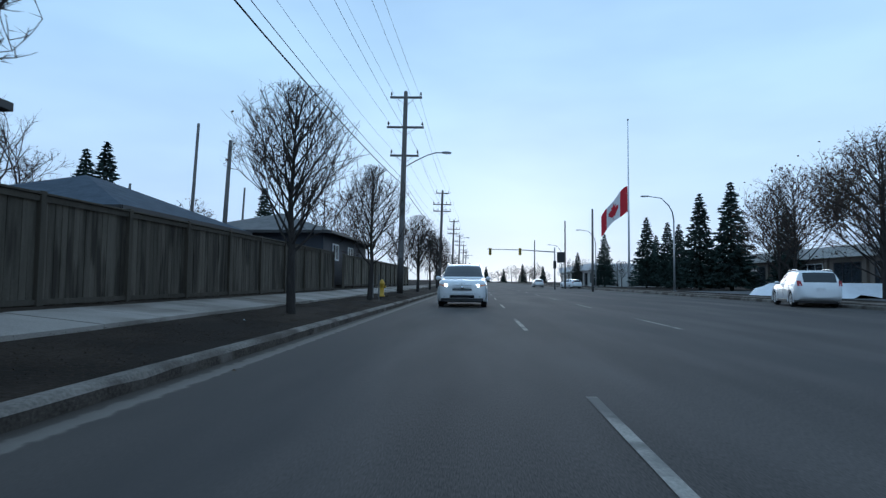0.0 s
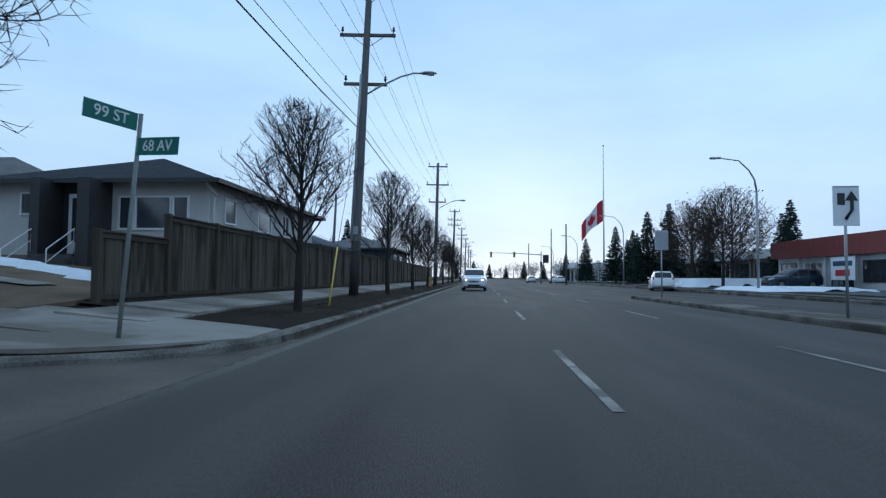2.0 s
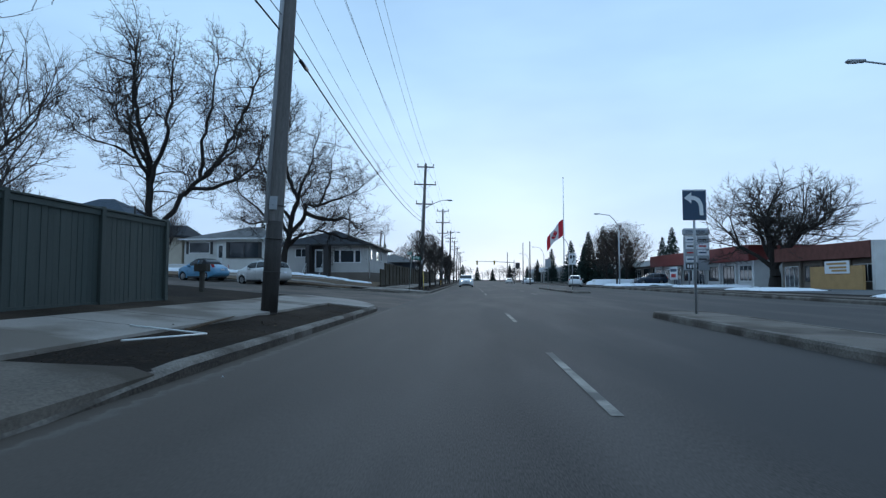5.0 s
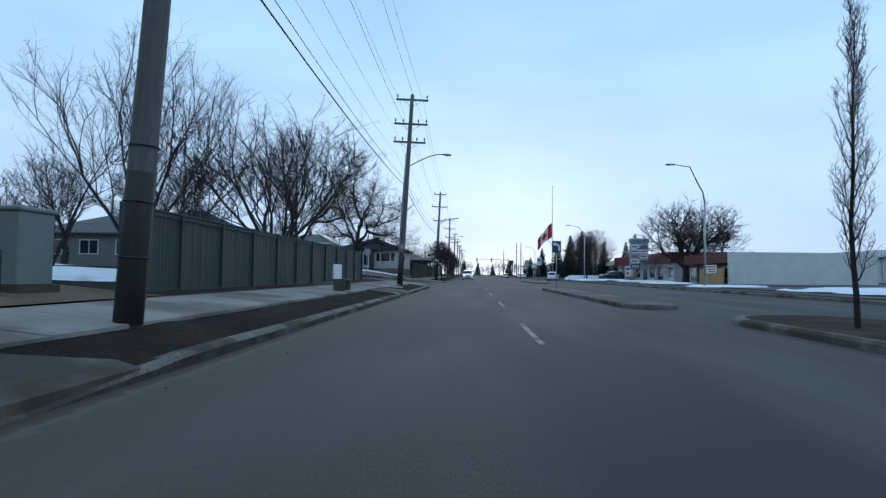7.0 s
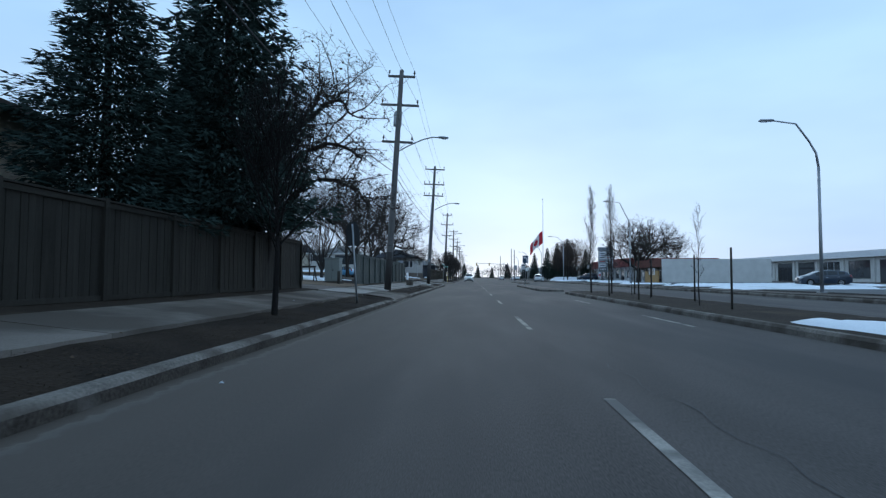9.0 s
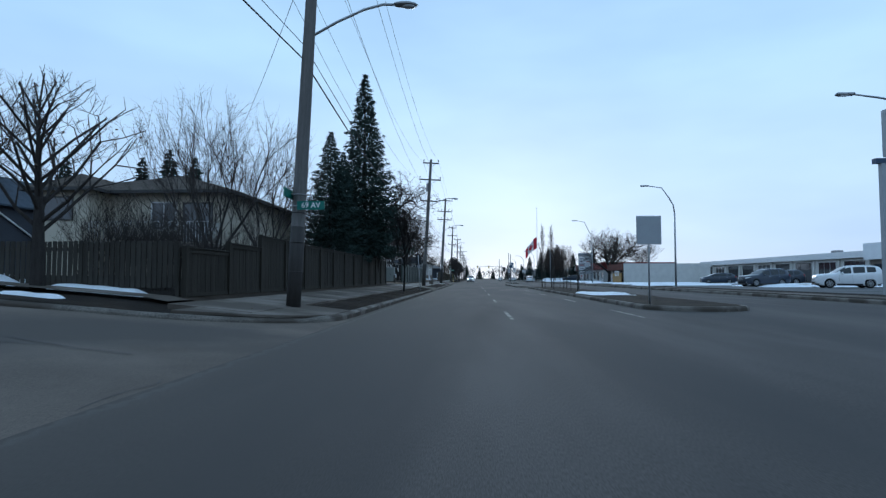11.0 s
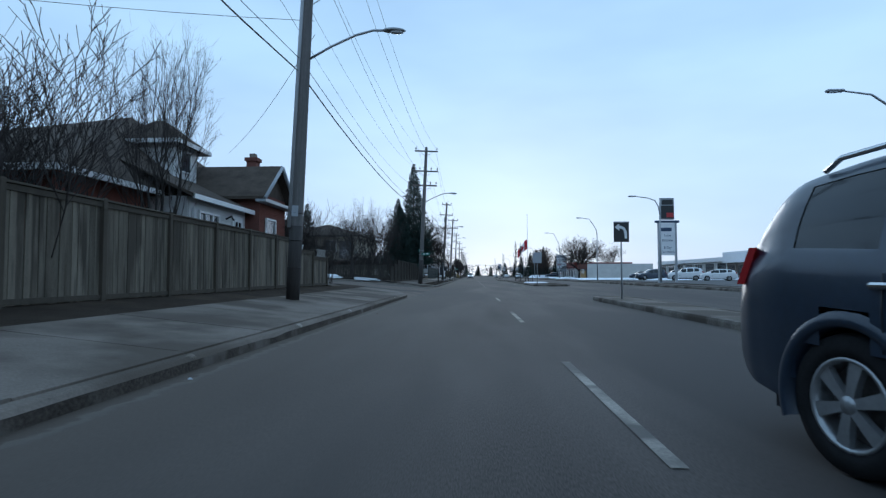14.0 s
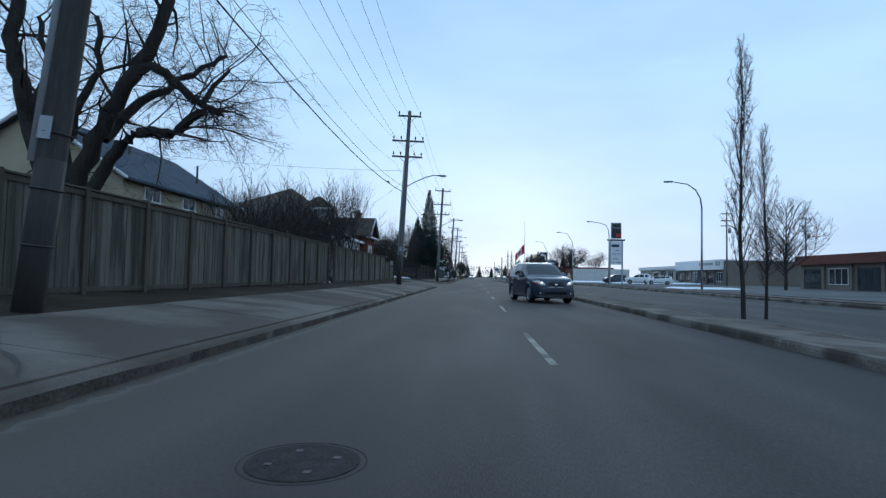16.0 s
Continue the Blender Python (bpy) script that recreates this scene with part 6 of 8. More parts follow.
def gable_roof(parent, x0, x1, y0, y1, z, peak, m, along="y", over=0.4, trim=WHITE_TRIM, wall=None):
    """A pitched roof with its ridge along x or y, and the gable walls under it."""
    t = 0.12
    if along == "y":
        c = (x0 + x1) / 2
        k = (peak - z) / (c - x0)
        a, b = y0 - over, y1 + over
        prof = [(x0 - over, z - k * over), (c, peak), (x1 + over, z - k * over)]
        vs = [(px, yy, pz + dz) for yy in (a, b) for dz in (0, t) for px, pz in prof]
    else:
        c = (y0 + y1) / 2
        k = (peak - z) / (c - y0)
        a, b = x0 - over, x1 + over
        prof = [(y0 - over, z - k * over), (c, peak), (y1 + over, z - k * over)]
        vs = [(xx, py, pz + dz) for xx in (a, b) for dz in (0, t) for py, pz in prof]
    fs = [(3, 4, 10, 9), (4, 5, 11, 10), (0, 6, 7, 1), (1, 7, 8, 2), (0, 3, 9, 6), (2, 8, 11, 5), (0, 1, 4, 3), (1, 2, 5, 4), (6, 9, 10, 7), (7, 10, 11, 8)]
    ob_from("roof", vs, fs, m, parent)
    for e in (a, b):
        for i, j in ((0, 1), (1, 2)):
            p, q = prof[i], prof[j]
            u, v = ((p[0], e, p[1] + 0.05), (q[0], e, q[1] + 0.05)) if along == "y" else ((e, p[0], p[1] + 0.05), (e, q[0], q[1] + 0.05))
            tube("rake_board", [u, v], 0.09, trim, parent, sides=4)
    if wall:
        for e, s in ((y0 if along == "y" else x0, 1), (y1 if along == "y" else x1, -1)):
            pts = []
            for off in (0, 0.2 * s):
                pts += [(x0, e + off, z), (x1, e + off, z), (c, e + off, peak)] if along == "y" else [(e + off, y0, z), (e + off, y1, z), (e + off, c, peak)]
            ob_from("gable_wall", pts, [(0, 1, 2), (3, 5, 4), (0, 3, 4, 1), (1, 4, 5, 2), (2, 5, 3, 0)], wall, parent)


def railing(parent, p, q, h, m, n=10, name="railing"):
    p, q = Vector(p), Vector(q)
    tube(name + "_top", [p + Vector((0, 0, h)), q + Vector((0, 0, h))], 0.025, m, parent, sides=5)
    for k in range(n + 1):
        a = p.lerp(q, k / n)
        tube("baluster", [a, a + Vector((0, 0, h))], 0.016, m, parent, sides=4)


# corner bungalow
hb = tagged(holder("corner_bungalow", 0, 0, 0), "grey stucco bungalow with dark hip roof and black porch", "house")
walls(hb, -18.0, -9.7, -2.8, 9.6, 0.9, 4.45, STUCCO)
boxed("foundation", -18.06, -9.64, -2.86, 9.66, 0.6, 1.75, STUCCO_DARK, hb)
hip_roof(hb, -18.0, -9.7, -2.8, 9.6, 4.42, 6.15, SHINGLE, 0.6)
window(hb, "y-", -2.8, -13.05, -12.45, 2.66, 3.9, WHITE_TRIM, 0)
window(hb, "y-", -2.8, -12.42, -11.05, 2.66, 3.9, WHITE_TRIM, 0)
window(hb, "y-", -2.8, -11.02, -10.4, 2.66, 3.9, WHITE_TRIM, 0)
window(hb, "y-", -2.8, -16.8, -15.55, 3.2, 4.05, WHITE_TRIM, 1)
window(hb, "x+", -9.7, 1.6, 3.2, 2.95, 3.95, WHITE_TRIM, 0)
window(hb, "x+", -9.7, 4.6, 5.6, 2.95, 4.05, WHITE_TRIM, 1)
window(hb, "x+", -9.7, -1.6, -0.6, 3.0, 4.0, WHITE_TRIM, 0)
boxed("porch_panel", -13.75, -13.3, -4.0, -2.75, 0.95, 4.38, DARK_TRIM, hb, "black porch side panel")
boxed("porch_panel", -15.45, -15.1, -4.0, -2.75, 1.6, 4.38, DARK_TRIM, hb, "black porch side panel")
boxed("porch_wall", -15.1, -13.75, -2.86, -2.8, 1.75, 4.4, DARK_TRIM, hb)
door = boxed("door", -14.85, -13.95, -2.93, -2.86, 1.78, 3.95, WHITE_TRIM, hb, "white front door with dark glass")
boxed("door_glass", -14.7, -14.1, -2.95, -2.93, 2.2, 3.8, DARK_GLASS, door)
for k in range(5):
    boxed("step", -15.3, -13.85, -5.2 + k * 0.28, -4.0 if k == 4 else -4.92 + k * 0.28 + 0.02, 0.85, 1.06 + k * 0.17, STEP_GREY, hb)
for x in (-15.35, -13.8):
    tube("handrail", [(x, -5.2, 0.95), (x, -5.2, 1.85), (x, -4.0, 2.6), (x, -4.0, 1.75)], 0.022, WHITE_TRIM, hb, "white iron handrail")
    tube("handrail", [(x, -5.15, 1.45), (x, -4.0, 2.2)], 0.016, WHITE_TRIM, hb)
tube("downspout", [(-9.55, -3.3, 4.3), (-9.55, -2.5, 3.95), (-9.6, -2.6, 3.8), (-9.6, -2.6, 1.2)], 0.045, WHITE_TRIM, hb, "white downspout")

hw = tagged(holder("white_bungalow", 0, 0, 0), "white stucco bungalow with grey roof and picture window", "house")
walls(hw, -30.7, -20.7, 3.0, 13.0, 1.0, 5.45, STUCCO_WHITE)
hip_roof(hw, -30.7, -20.7, 3.0, 13.0, 5.43, 7.1, SHINGLE_GREY, 0.5, WHITE_TRIM)
hip_roof(hw, -25.9, -20.8, 1.6, 5.0, 5.4, 6.7, SHINGLE_GREY, 0.4, WHITE_TRIM)
walls(hw, -25.9, -20.8, 1.6, 3.2, 1.0, 5.38, STUCCO_WHITE)
for k in range(16):
    boxed("siding_board", -20.8, -20.77, 1.6, 3.0, 1.6 + k * 0.22, 1.8 + k * 0.22, SIDING, hw)
window(hw, "y-", 1.6, -25.2, -22.0, 3.3, 5.0, DARK_TRIM, 1)
for x in (-25.5, -22.0):
    boxed("shutter", x, x + 0.28, 1.55, 1.6, 3.3, 5.0, DARK_TRIM, hw, "dark shutter")
window(hw, "y-", 3.0, -30.2, -27.9, 3.9, 5.1, WHITE_TRIM, 0)
for x in (-30.5, -27.85):
    boxed("shutter", x, x + 0.28, 2.95, 3.0, 3.8, 5.15, DARK_TRIM, hw, "dark shutter")
door = boxed("door", -27.1, -26.2, 2.93, 3.0, 2.5, 4.9, WHITE_TRIM, hw, "white front door with dark pane")
boxed("door_pane", -26.9, -26.4, 2.91, 2.93, 3.4, 4.7, DARK_GLASS, door)
for k in range(5):
    boxed("step", -27.5, -26.0, 1.2 + k * 0.34, 3.0, 1.2, 1.6 + k * 0.19, STEP_GREY, hw)
railing(hw, (-27.5, 1.3, 1.7), (-27.5, 3.0, 2.5), 0.9, WHITE_TRIM, 6)
lw = tagged(holder("garden_wall", 0, 0, 0), "low white painted garden wall before a bungalow", "garden wall")
boxed("panel", -36.0, -24.6, -1.6, -1.45, 1.15, 2.55, STUCCO_WHITE, lw)
boxed("coping", -36.05, -24.55, -1.65, -1.4, 2.55, 2.62, WHITE_TRIM, lw)

hg = tagged(holder("two_storey_house", 0, 0, 0), "grey green two storey house with cream front and dark porch", "house")
walls(hg, -53.0, -40.0, 8.0, 19.0, 1.0, 8.1, UTIL_BOX)
hip_roof(hg, -53.0, -40.0, 8.0, 19.0, 8.1, 11.4, SHINGLE_BLUE, 0.5)
walls(hg, -41.5, -31.0, 3.0, 8.0, 1.0, 5.85, STUCCO_CREAM, "front_wall")
ob_from("front_roof", [(-42.0, 2.4, 5.8), (-30.5, 2.4, 5.8), (-33.0, 8.0, 7.4), (-42.0, 8.0, 7.4), (-30.5, 8.0, 5.8), (-42.0, 2.4, 5.62), (-30.5, 2.4, 5.62), (-30.5, 8.0, 5.62), (-42.0, 8.0, 5.62)],
        [(0, 1, 2, 3), (1, 4, 2), (5, 6, 1, 0), (6, 7, 4, 1), (8, 7, 6, 5), (3, 2, 4, 7, 8)], SHINGLE, hg, "dark shingled front roof")
window(hg, "y-", 3.0, -35.6, -33.4, 3.9, 5.2, DARK_TRIM, 2)
window(hg, "y-", 3.0, -40.8, -39.2, 3.9, 5.2, DARK_TRIM, 1)
boxed("door", -38.2, -37.2, 2.93, 3.0, 2.5, 4.8, DARK_TRIM, hg, "dark front door")
boxed("porch_wall", -38.9, -36.6, 2.85, 2.93, 2.2, 5.6, DARK_TRIM, hg)
for k in range(4):
    boxed("step", -38.6, -36.8, 1.6 + k * 0.3, 2.85, 1.2, 1.75 + k * 0.19, STEP_GREY, hg)
for a in (-51.5, -47.5, -43.0):
    window(hg, "y-", 8.0, a, a + 1.1, 6.6, 7.7, WHITE_TRIM, 1)
rod("vent_pipe", -40.6, 10.0, 8.0, 10.0, 0.12, 0.12, DARK_TRIM, hg)

gar = tagged(holder("garage", 0, 0, 0), "garage with dark blue hip roof behind a fence", "garage")
walls(gar, -20.0, -11.8, 17.6, 27.0, 1.0, 3.35, STUCCO_DARK)
hip_roof(gar, -20.0, -11.8, 17.6, 27.0, 3.35, 5.2, SHINGLE_BLUE, 0.5)
window(gar, "y-", 17.6, -16, -14.8, 2.2, 3.0)
hd_ = tagged(holder("grey_house", 0, 0, 0), "dark grey house with white door near the fence end", "house")
walls(hd_, -16.0, -8.6, 31.0, 43.0, 0.7, 3.75, NAVY)
hip_roof(hd_, -16.0, -8.6, 31.0, 43.0, 3.75, 5.2, SHINGLE_GREY, 0.6)
boxed("door", -9.9, -8.8, 30.93, 31.0, 0.75, 2.6, WHITE_TRIM, hd_, "white side door")
window(hd_, "x+", -8.6, 33.0, 34.4, 2.2, 3.2)
window(hd_, "x+", -8.6, 37.0, 38.4, 2.2, 3.2)

# raised bungalow on the second side street
h9 = tagged(holder("raised_bungalow", 0, 0, 0), "cream raised bungalow with brown roof and balcony", "house")
walls(h9, -21.7, -12.7, -97.5, -86.0, 1.0, 5.5, STUCCO_CREAM)
boxed("lower_wall", -18.8, -12.65, -97.56, -97.5, 1.0, 2.7, STUCCO_DARK, h9)
boxed("wing_wall", -21.75, -18.9, -99.0, -97.4, 1.0, 5.48, STUCCO_CREAM, h9)
hip_roof(h9, -21.7, -12.7, -97.5, -86.0, 5.5, 7.2, SHINGLE_BROWN, 0.7)
hip_roof(h9, -21.7, -18.9, -99.0, -92.0, 5.48, 6.5, SHINGLE_BROWN, 0.5)
window(h9, "y-", -99.0, -21.3, -19.7, 3.9, 5.1, DARK_TRIM, 0)
window(h9, "y-", -97.5, -16.6, -15.2, 3.5, 5.0, WHITE_TRIM, 1)
window(h9, "y-", -97.5, -14.9, -13.3, 2.9, 4.95, DARK_TRIM, 1)
boxed("balcony_floor", -18.8, -12.8, -99.2, -97.56, 2.6, 2.75, STUCCO_DARK, h9)
railing(h9, (-18.8, -99.1, 2.75), (-12.8, -99.1, 2.75), 1.05, SIDING, 40)
railing(h9, (-12.8, -99.1, 2.75), (-12.8, -97.6, 2.75), 1.05, SIDING, 10)
hn = tagged(holder("navy_house", 0, 0, 0), "navy sided gabled house with white trimmed windows", "house")
walls(hn, -35.4, -30.2, -92.0, -82.0, 1.0, 6.0, NAVY)
gable_roof(hn, -35.4, -30.2, -92.0, -82.0, 6.0, 8.0, SHINGLE_BLUE, "y", 0.45, DARK_TRIM, NAVY)
window(hn, "y-", -92.0, -32.2, -30.8, 4.3, 5.7)
window(hn, "y-", -92.0, -35.1, -34.5, 4.4, 5.6)
window(hn, "x+", -30.2, -87.3, -86.1, 4.6, 5.75)
door = boxed("door", -34.1, -33.2, -92.07, -92.0, 3.6, 5.65, WHITE_TRIM, hn, "white front door with a tall pane")
boxed("door_pane", -33.9, -33.4, -92.09, -92.07, 4.2, 5.4, DARK_GLASS, door)
gable_roof(hn, -35.5, -32.6, -93.1, -91.9, 5.85, 6.75, SHINGLE_BLUE, "y", 0.2, WHITE_TRIM, NAVY)
for k in range(6):
    boxed("step", -34.3, -33.0, -94.4 + k * 0.3, -92.0, 1.2, 2.35 + k * 0.22, STEP_GREY, hn)
for x in (-34.35, -32.95):
    tube("handrail", [(x, -94.4, 2.2), (x, -94.4, 3.2), (x, -92.4, 4.6), (x, -92.4, 3.5)], 0.03, WHITE_TRIM, hn, "white stair rail")
tube("downspout", [(-30.05, -92.3, 5.85), (-30.1, -91.9, 5.4), (-30.1, -88.1, 3.5), (-30.1, -88.0, 1.4)], 0.06, WHITE_TRIM, hn, "white downspout slanting along a wall")

# brick house with dormer
bh = tagged(holder("brick_house", 0, 0, 0), "red brick and white siding house with steep brown roof", "house")
walls(bh, -21.0, -10.4, -146.8, -129.2, 0.7, 3.7, BRICK)
walls(bh, -10.4, -9.1, -142.6, -138.1, 0.7, 3.6, SIDING, "siding_wall")
for k in range(14):
    boxed("siding_board", -9.1, -9.07, -142.6, -138.1, 0.95 + k * 0.19, 1.12 + k * 0.19, SIDING, bh)
    boxed("siding_board", -10.4, -9.1, -142.63, -142.6, 0.95 + k * 0.19, 1.12 + k * 0.19, SIDING, bh)
ob_from("roof", [(-21.5, -147.3, 3.7), (-9.9, -147.3, 3.7), (-9.9, -128.6, 3.7), (-21.5, -128.6, 3.7), (-15.8, -135.0, 8.4)], [(0, 1, 4), (1, 2, 4), (2, 3, 4), (3, 0, 4), (3, 2, 1, 0)], SHINGLE_BROWN, bh)
boxed("gutter", -9.9, -9.82, -147.3, -142.7, 3.58, 3.74, WHITE_TRIM, bh)
boxed("gutter", -21.5, -9.82, -147.38, -147.3, 3.58, 3.74, WHITE_TRIM, bh)
ob_from("lean_to_roof", [(-8.7, -143.0, 3.62), (-8.7, -137.9, 3.62), (-11.6, -137.9, 4.95), (-11.6, -143.0, 4.95), (-8.7, -143.0, 3.5), (-8.7, -137.9, 3.5)], [(0, 1, 2, 3), (4, 5, 1, 0), (4, 0, 3)], SHINGLE_BROWN, bh)
boxed("gutter", -8.74, -8.66, -143.0, -137.9, 3.46, 3.62, WHITE_TRIM, bh)
walls(bh, -15.0, -8.5, -138.1, -135.0, 0.7, 4.36, RED_BRICK_DULL)
gable_roof(bh, -15.0, -8.5, -138.1, -135.0, 4.37, 5.6, SHINGLE_BROWN, "x", 0.4, SIGN_GREY, SHINGLE_BROWN)
boxed("eave_trim", -8.5, -8.08, -138.5, -134.6, 3.95, 4.08, SIGN_GREY, bh)
window(bh, "x+", -8.47, -137.5, -136.35, 2.6, 3.4, WHITE_TRIM, 0, 0.07)
window(bh, "x+", -9.07, -142.0, -140.5, 2.35, 3.2, WHITE_TRIM, 2, 0.08)
boxed("side_door", -9.07, -9.0, -139.4, -138.5, 1.3, 3.3, WHITE_TRIM, bh, "white side door with small panes")
window(bh, "x+", -9.0, -139.3, -138.6, 2.3, 3.15, WHITE_TRIM, 1, 0.03)
boxed("chimney", -9.95, -9.5, -135.9, -135.45, 4.4, 6.1, RED_BRICK_DULL, bh, "brick chimney", 0.02)
boxed("chimney_cap", -10.01, -9.44, -135.96, -135.39, 6.1, 6.25, RED_BRICK_DULL, bh)
boxed("chimney_pot", -9.85, -9.6, -135.8, -135.55, 6.25, 6.45, STUCCO_DARK, bh)
walls(bh, -13.4, -11.3, -139.5, -137.7, 4.6, 6.15, SIDING, "dormer_wall")
hip_roof(bh, -13.4, -11.3, -139.5, -137.7, 6.15, 7.2, SHINGLE_BROWN, 0.4, WHITE_TRIM)
window(bh, "x+", -11.3, -139.05, -138.2, 5.05, 5.95, WHITE_TRIM, 0)
tube("downspout", [(-8.7, -142.7, 3.5), (-8.95, -142.55, 3.2), (-9.02, -142.5, 0.8)], 0.05, WHITE_TRIM, bh)
# bricks of the wall that looks at the road, laid in courses above the fence
brick = bpy.data.meshes.new("brick")
brick.from_pydata([(x, y, z) for x in (0.0, 0.018) for y in (-0.098, 0.098) for z in (-0.031, 0.031)], [], [(4, 6, 7, 5), (0, 1, 3, 2), (0, 4, 5, 1), (2, 3, 7, 6), (0, 2, 6, 4), (1, 5, 7, 3)])
brick.materials.append(BRICK)
for row in range(27):
    for k in range(16):
        y = -138.1 + 0.1 + (k + 0.5 * (row % 2)) * 0.206
        z = 1.95 + row * 0.0745
        if y > -135.1 or (-137.65 < y < -136.2 and 2.5 < z < 3.5):
            continue
        o = new("brick", brick)
        o.parent = bh
        o.location = (-8.5, y, z)
tube("gooseneck_lamp", [(-9.0, -140.0, 3.1), (-8.8, -140.0, 3.2), (-8.7, -140.0, 3.05)], 0.04, DARK_TRIM, bh)

yh = tagged(holder("yellow_house", 0, 0, 0), "yellow stucco house with blue grey roof", "house")
walls(yh, -23.0, -14.6, -160.4, -149.2, 0.9, 5.0, STUCCO_YELLOW)
gable_roof(yh, -23.0, -14.6, -160.4, -149.2, 5.02, 7.7, SHINGLE_BLUE, "y", 0.4, WHITE_TRIM, STUCCO_YELLOW)
for a in (-158.9, -155.6, -152.0):
    window(yh, "x+", -14.6, a, a + 1.3, 4.1, 4.75, WHITE_TRIM, 1)
for a, b in ((-17.2, -156), (-16.2, -151)):
    rod("vent_pipe", a, b, 5.6, 7.2, 0.06, 0.06, DARK_TRIM, yh)
nh = tagged(holder("cream_house", 0, 0, 0), "cream house end with dark porch stairs", "house")
walls(nh, -19.0, -10.5, -192.0, -176.5, 0.8, 4.4, STUCCO_CREAM)
hip_roof(nh, -19.0, -10.5, -192.0, -176.5, 4.4, 6.2, SHINGLE_GREY, 0.5, WHITE_TRIM)
window(nh, "y+", -176.5, -14.0, -12.6, 2.6, 3.8, WHITE_TRIM, 1)
railing(nh, (-10.0, -176.0, 1.6), (-8.0, -176.0, 0.8), 0.9, DARK_TRIM, 9)
# houses round the snowy lot
for i, (x0, x1, y0, y1, e, m, r) in enumerate(((-52, -38, -40, -30, 4.2, NAVY, SHINGLE), (-36, -26, -36, -28, 4.0, UTIL_BOX, SHINGLE_GREY), (-66, -54, -52, -42, 4.4, STUCCO_DARK, SHINGLE))):
    h = tagged(holder("distant_house", 0, 0, 0), ("navy bungalow beyond a snowy lot", "grey green bungalow beyond a snowy lot", "brown bungalow beyond a snowy lot")[i], "house", group="distant houses")
    walls(h, x0, x1, y0, y1, 1.2, e, m)
    hip_roof(h, x0, x1, y0, y1, e, e + 1.8, r, 0.5)
    for a in (0.15, 0.45, 0.75):
        window(h, "y-", y0, x0 + a * (x1 - x0), x0 + a * (x1 - x0) + 1.6, e - 1.7, e - 0.5)

# ---- shops across the road ----
def shop(name, label, x, y0, y1, z_wall, z_top, fascia, wall, depth=16.0, bays=6, stripe=None):
    top = tagged(holder(name, 0, 0, 0), label, "shop building")
    b = zv(x)
    walls(top, x, x + depth, y0, y1, b - 0.1, z_wall, wall)
    boxed("roof_slab", x + 0.02, x + depth - 0.02, y0 + 0.02, y1 - 0.02, z_wall - 0.2, z_wall, PAVED, top)
    boxed("fascia", x - 0.7, x + 0.02, y0 - 0.05, y1 + 0.05, z_wall - 0.05, z_top, fascia, top)
    boxed("fascia", x + 0.02, x + depth, y0 - 0.05, y0 + 0.2, z_wall, z_top, fascia, top)
    for k in range(bays):
        a = y0 + (y1 - y0) * (k + 0.15) / bays
        c = y0 + (y1 - y0) * (k + 0.85) / bays
        window(top, "x-", x, a, c, b + (0.0 if k % 2 else 0.6), z_wall - 0.5, DARK_TRIM if k % 3 else WHITE_TRIM, 2)
        boxed("pilaster", x - 0.25, x + 0.0, y0 + (y1 - y0) * k / bays - 0.15, y0 + (y1 - y0) * k / bays + 0.15, b, z_wall - 0.06, wall, top)
    return top


shop("strip_mall", "low strip mall with red metal fascia", 30.0, 4.6, 37.0, 3.1, 4.7, RED_FASCIA, SIDING, bays=8)
s2 = shop("low_shop", "low brown shop with dull red fascia and ochre yard wall", 30.2, -13.2, -0.2, 2.75, 3.95, RED_BRICK_DULL, STUCCO_DARK, bays=4)
boxed("end_wall", 29.6, 46.1, -13.6, -13.26, 0.1, 3.95, STUCCO_WHITE, s2, "white painted end wall")
boxed("yard_wall", 29.1, 29.3, -13.0, -6.5, 0.2, 2.1, OCHRE, s2, "ochre boarded yard wall")
boxed("yard_wall", 29.3, 30.15, -6.7, -6.5, 0.2, 2.1, OCHRE, s2, "ochre boarded yard wall")
pn = boxed("sign_panel", 29.04, 29.09, -11.6, -8.6, 1.5, 2.5, SIGN_WHITE, s2, "white sign panel")
for k, z in enumerate((2.2, 1.9, 1.65)):
    boxed("lettering_bar", 29.025, 29.04, -11.3, -8.9 - 0.3 * k, z, z + 0.16, OCHRE, pn)
st = shop("service_station", "white and brick lube station with bay doors", 43.0, -84.0, -62.5, 3.1, 4.8, SIGN_WHITE, STUCCO_DARK, depth=14, bays=6)
boxed("brick_end", 42.9, 57.1, -84.3, -84.0, 0.2, 4.6, STUCCO_DARK, st)
for k in range(5):
    boxed("fascia_lettering", 42.2, 42.28, -81 + k * 1.2, -80.0 + k * 1.2, 3.85, 4.3, SIGN_GREY, st)
boxed("fascia_emblem", 42.2, 42.28, -84.0, -82.2, 3.7, 4.5, SIGN_GREY, st)
shop("warehouse", "long pale flat roofed warehouse", 62.0, -70.0, 30.0, 4.4, 5.4, SIGN_WHITE, STUCCO_WHITE, bays=14)
shop("distant_store", "long low pale store in the distance", 34.0, 40.0, 96.0, 3.6, 4.6, STUCCO_WHITE, STUCCO_DARK, bays=10)
shop("distant_store", "flat roofed white store beyond an intersection", 22.0, 108.0, 150.0, 3.4, 4.6, SIGN_WHITE, STUCCO_WHITE, bays=8)
shop("distant_store", "flat roofed brown store down the road", 40.0, -150.0, -112.0, 3.2, 4.2, RED_BRICK_DULL, STUCCO_DARK, bays=8)
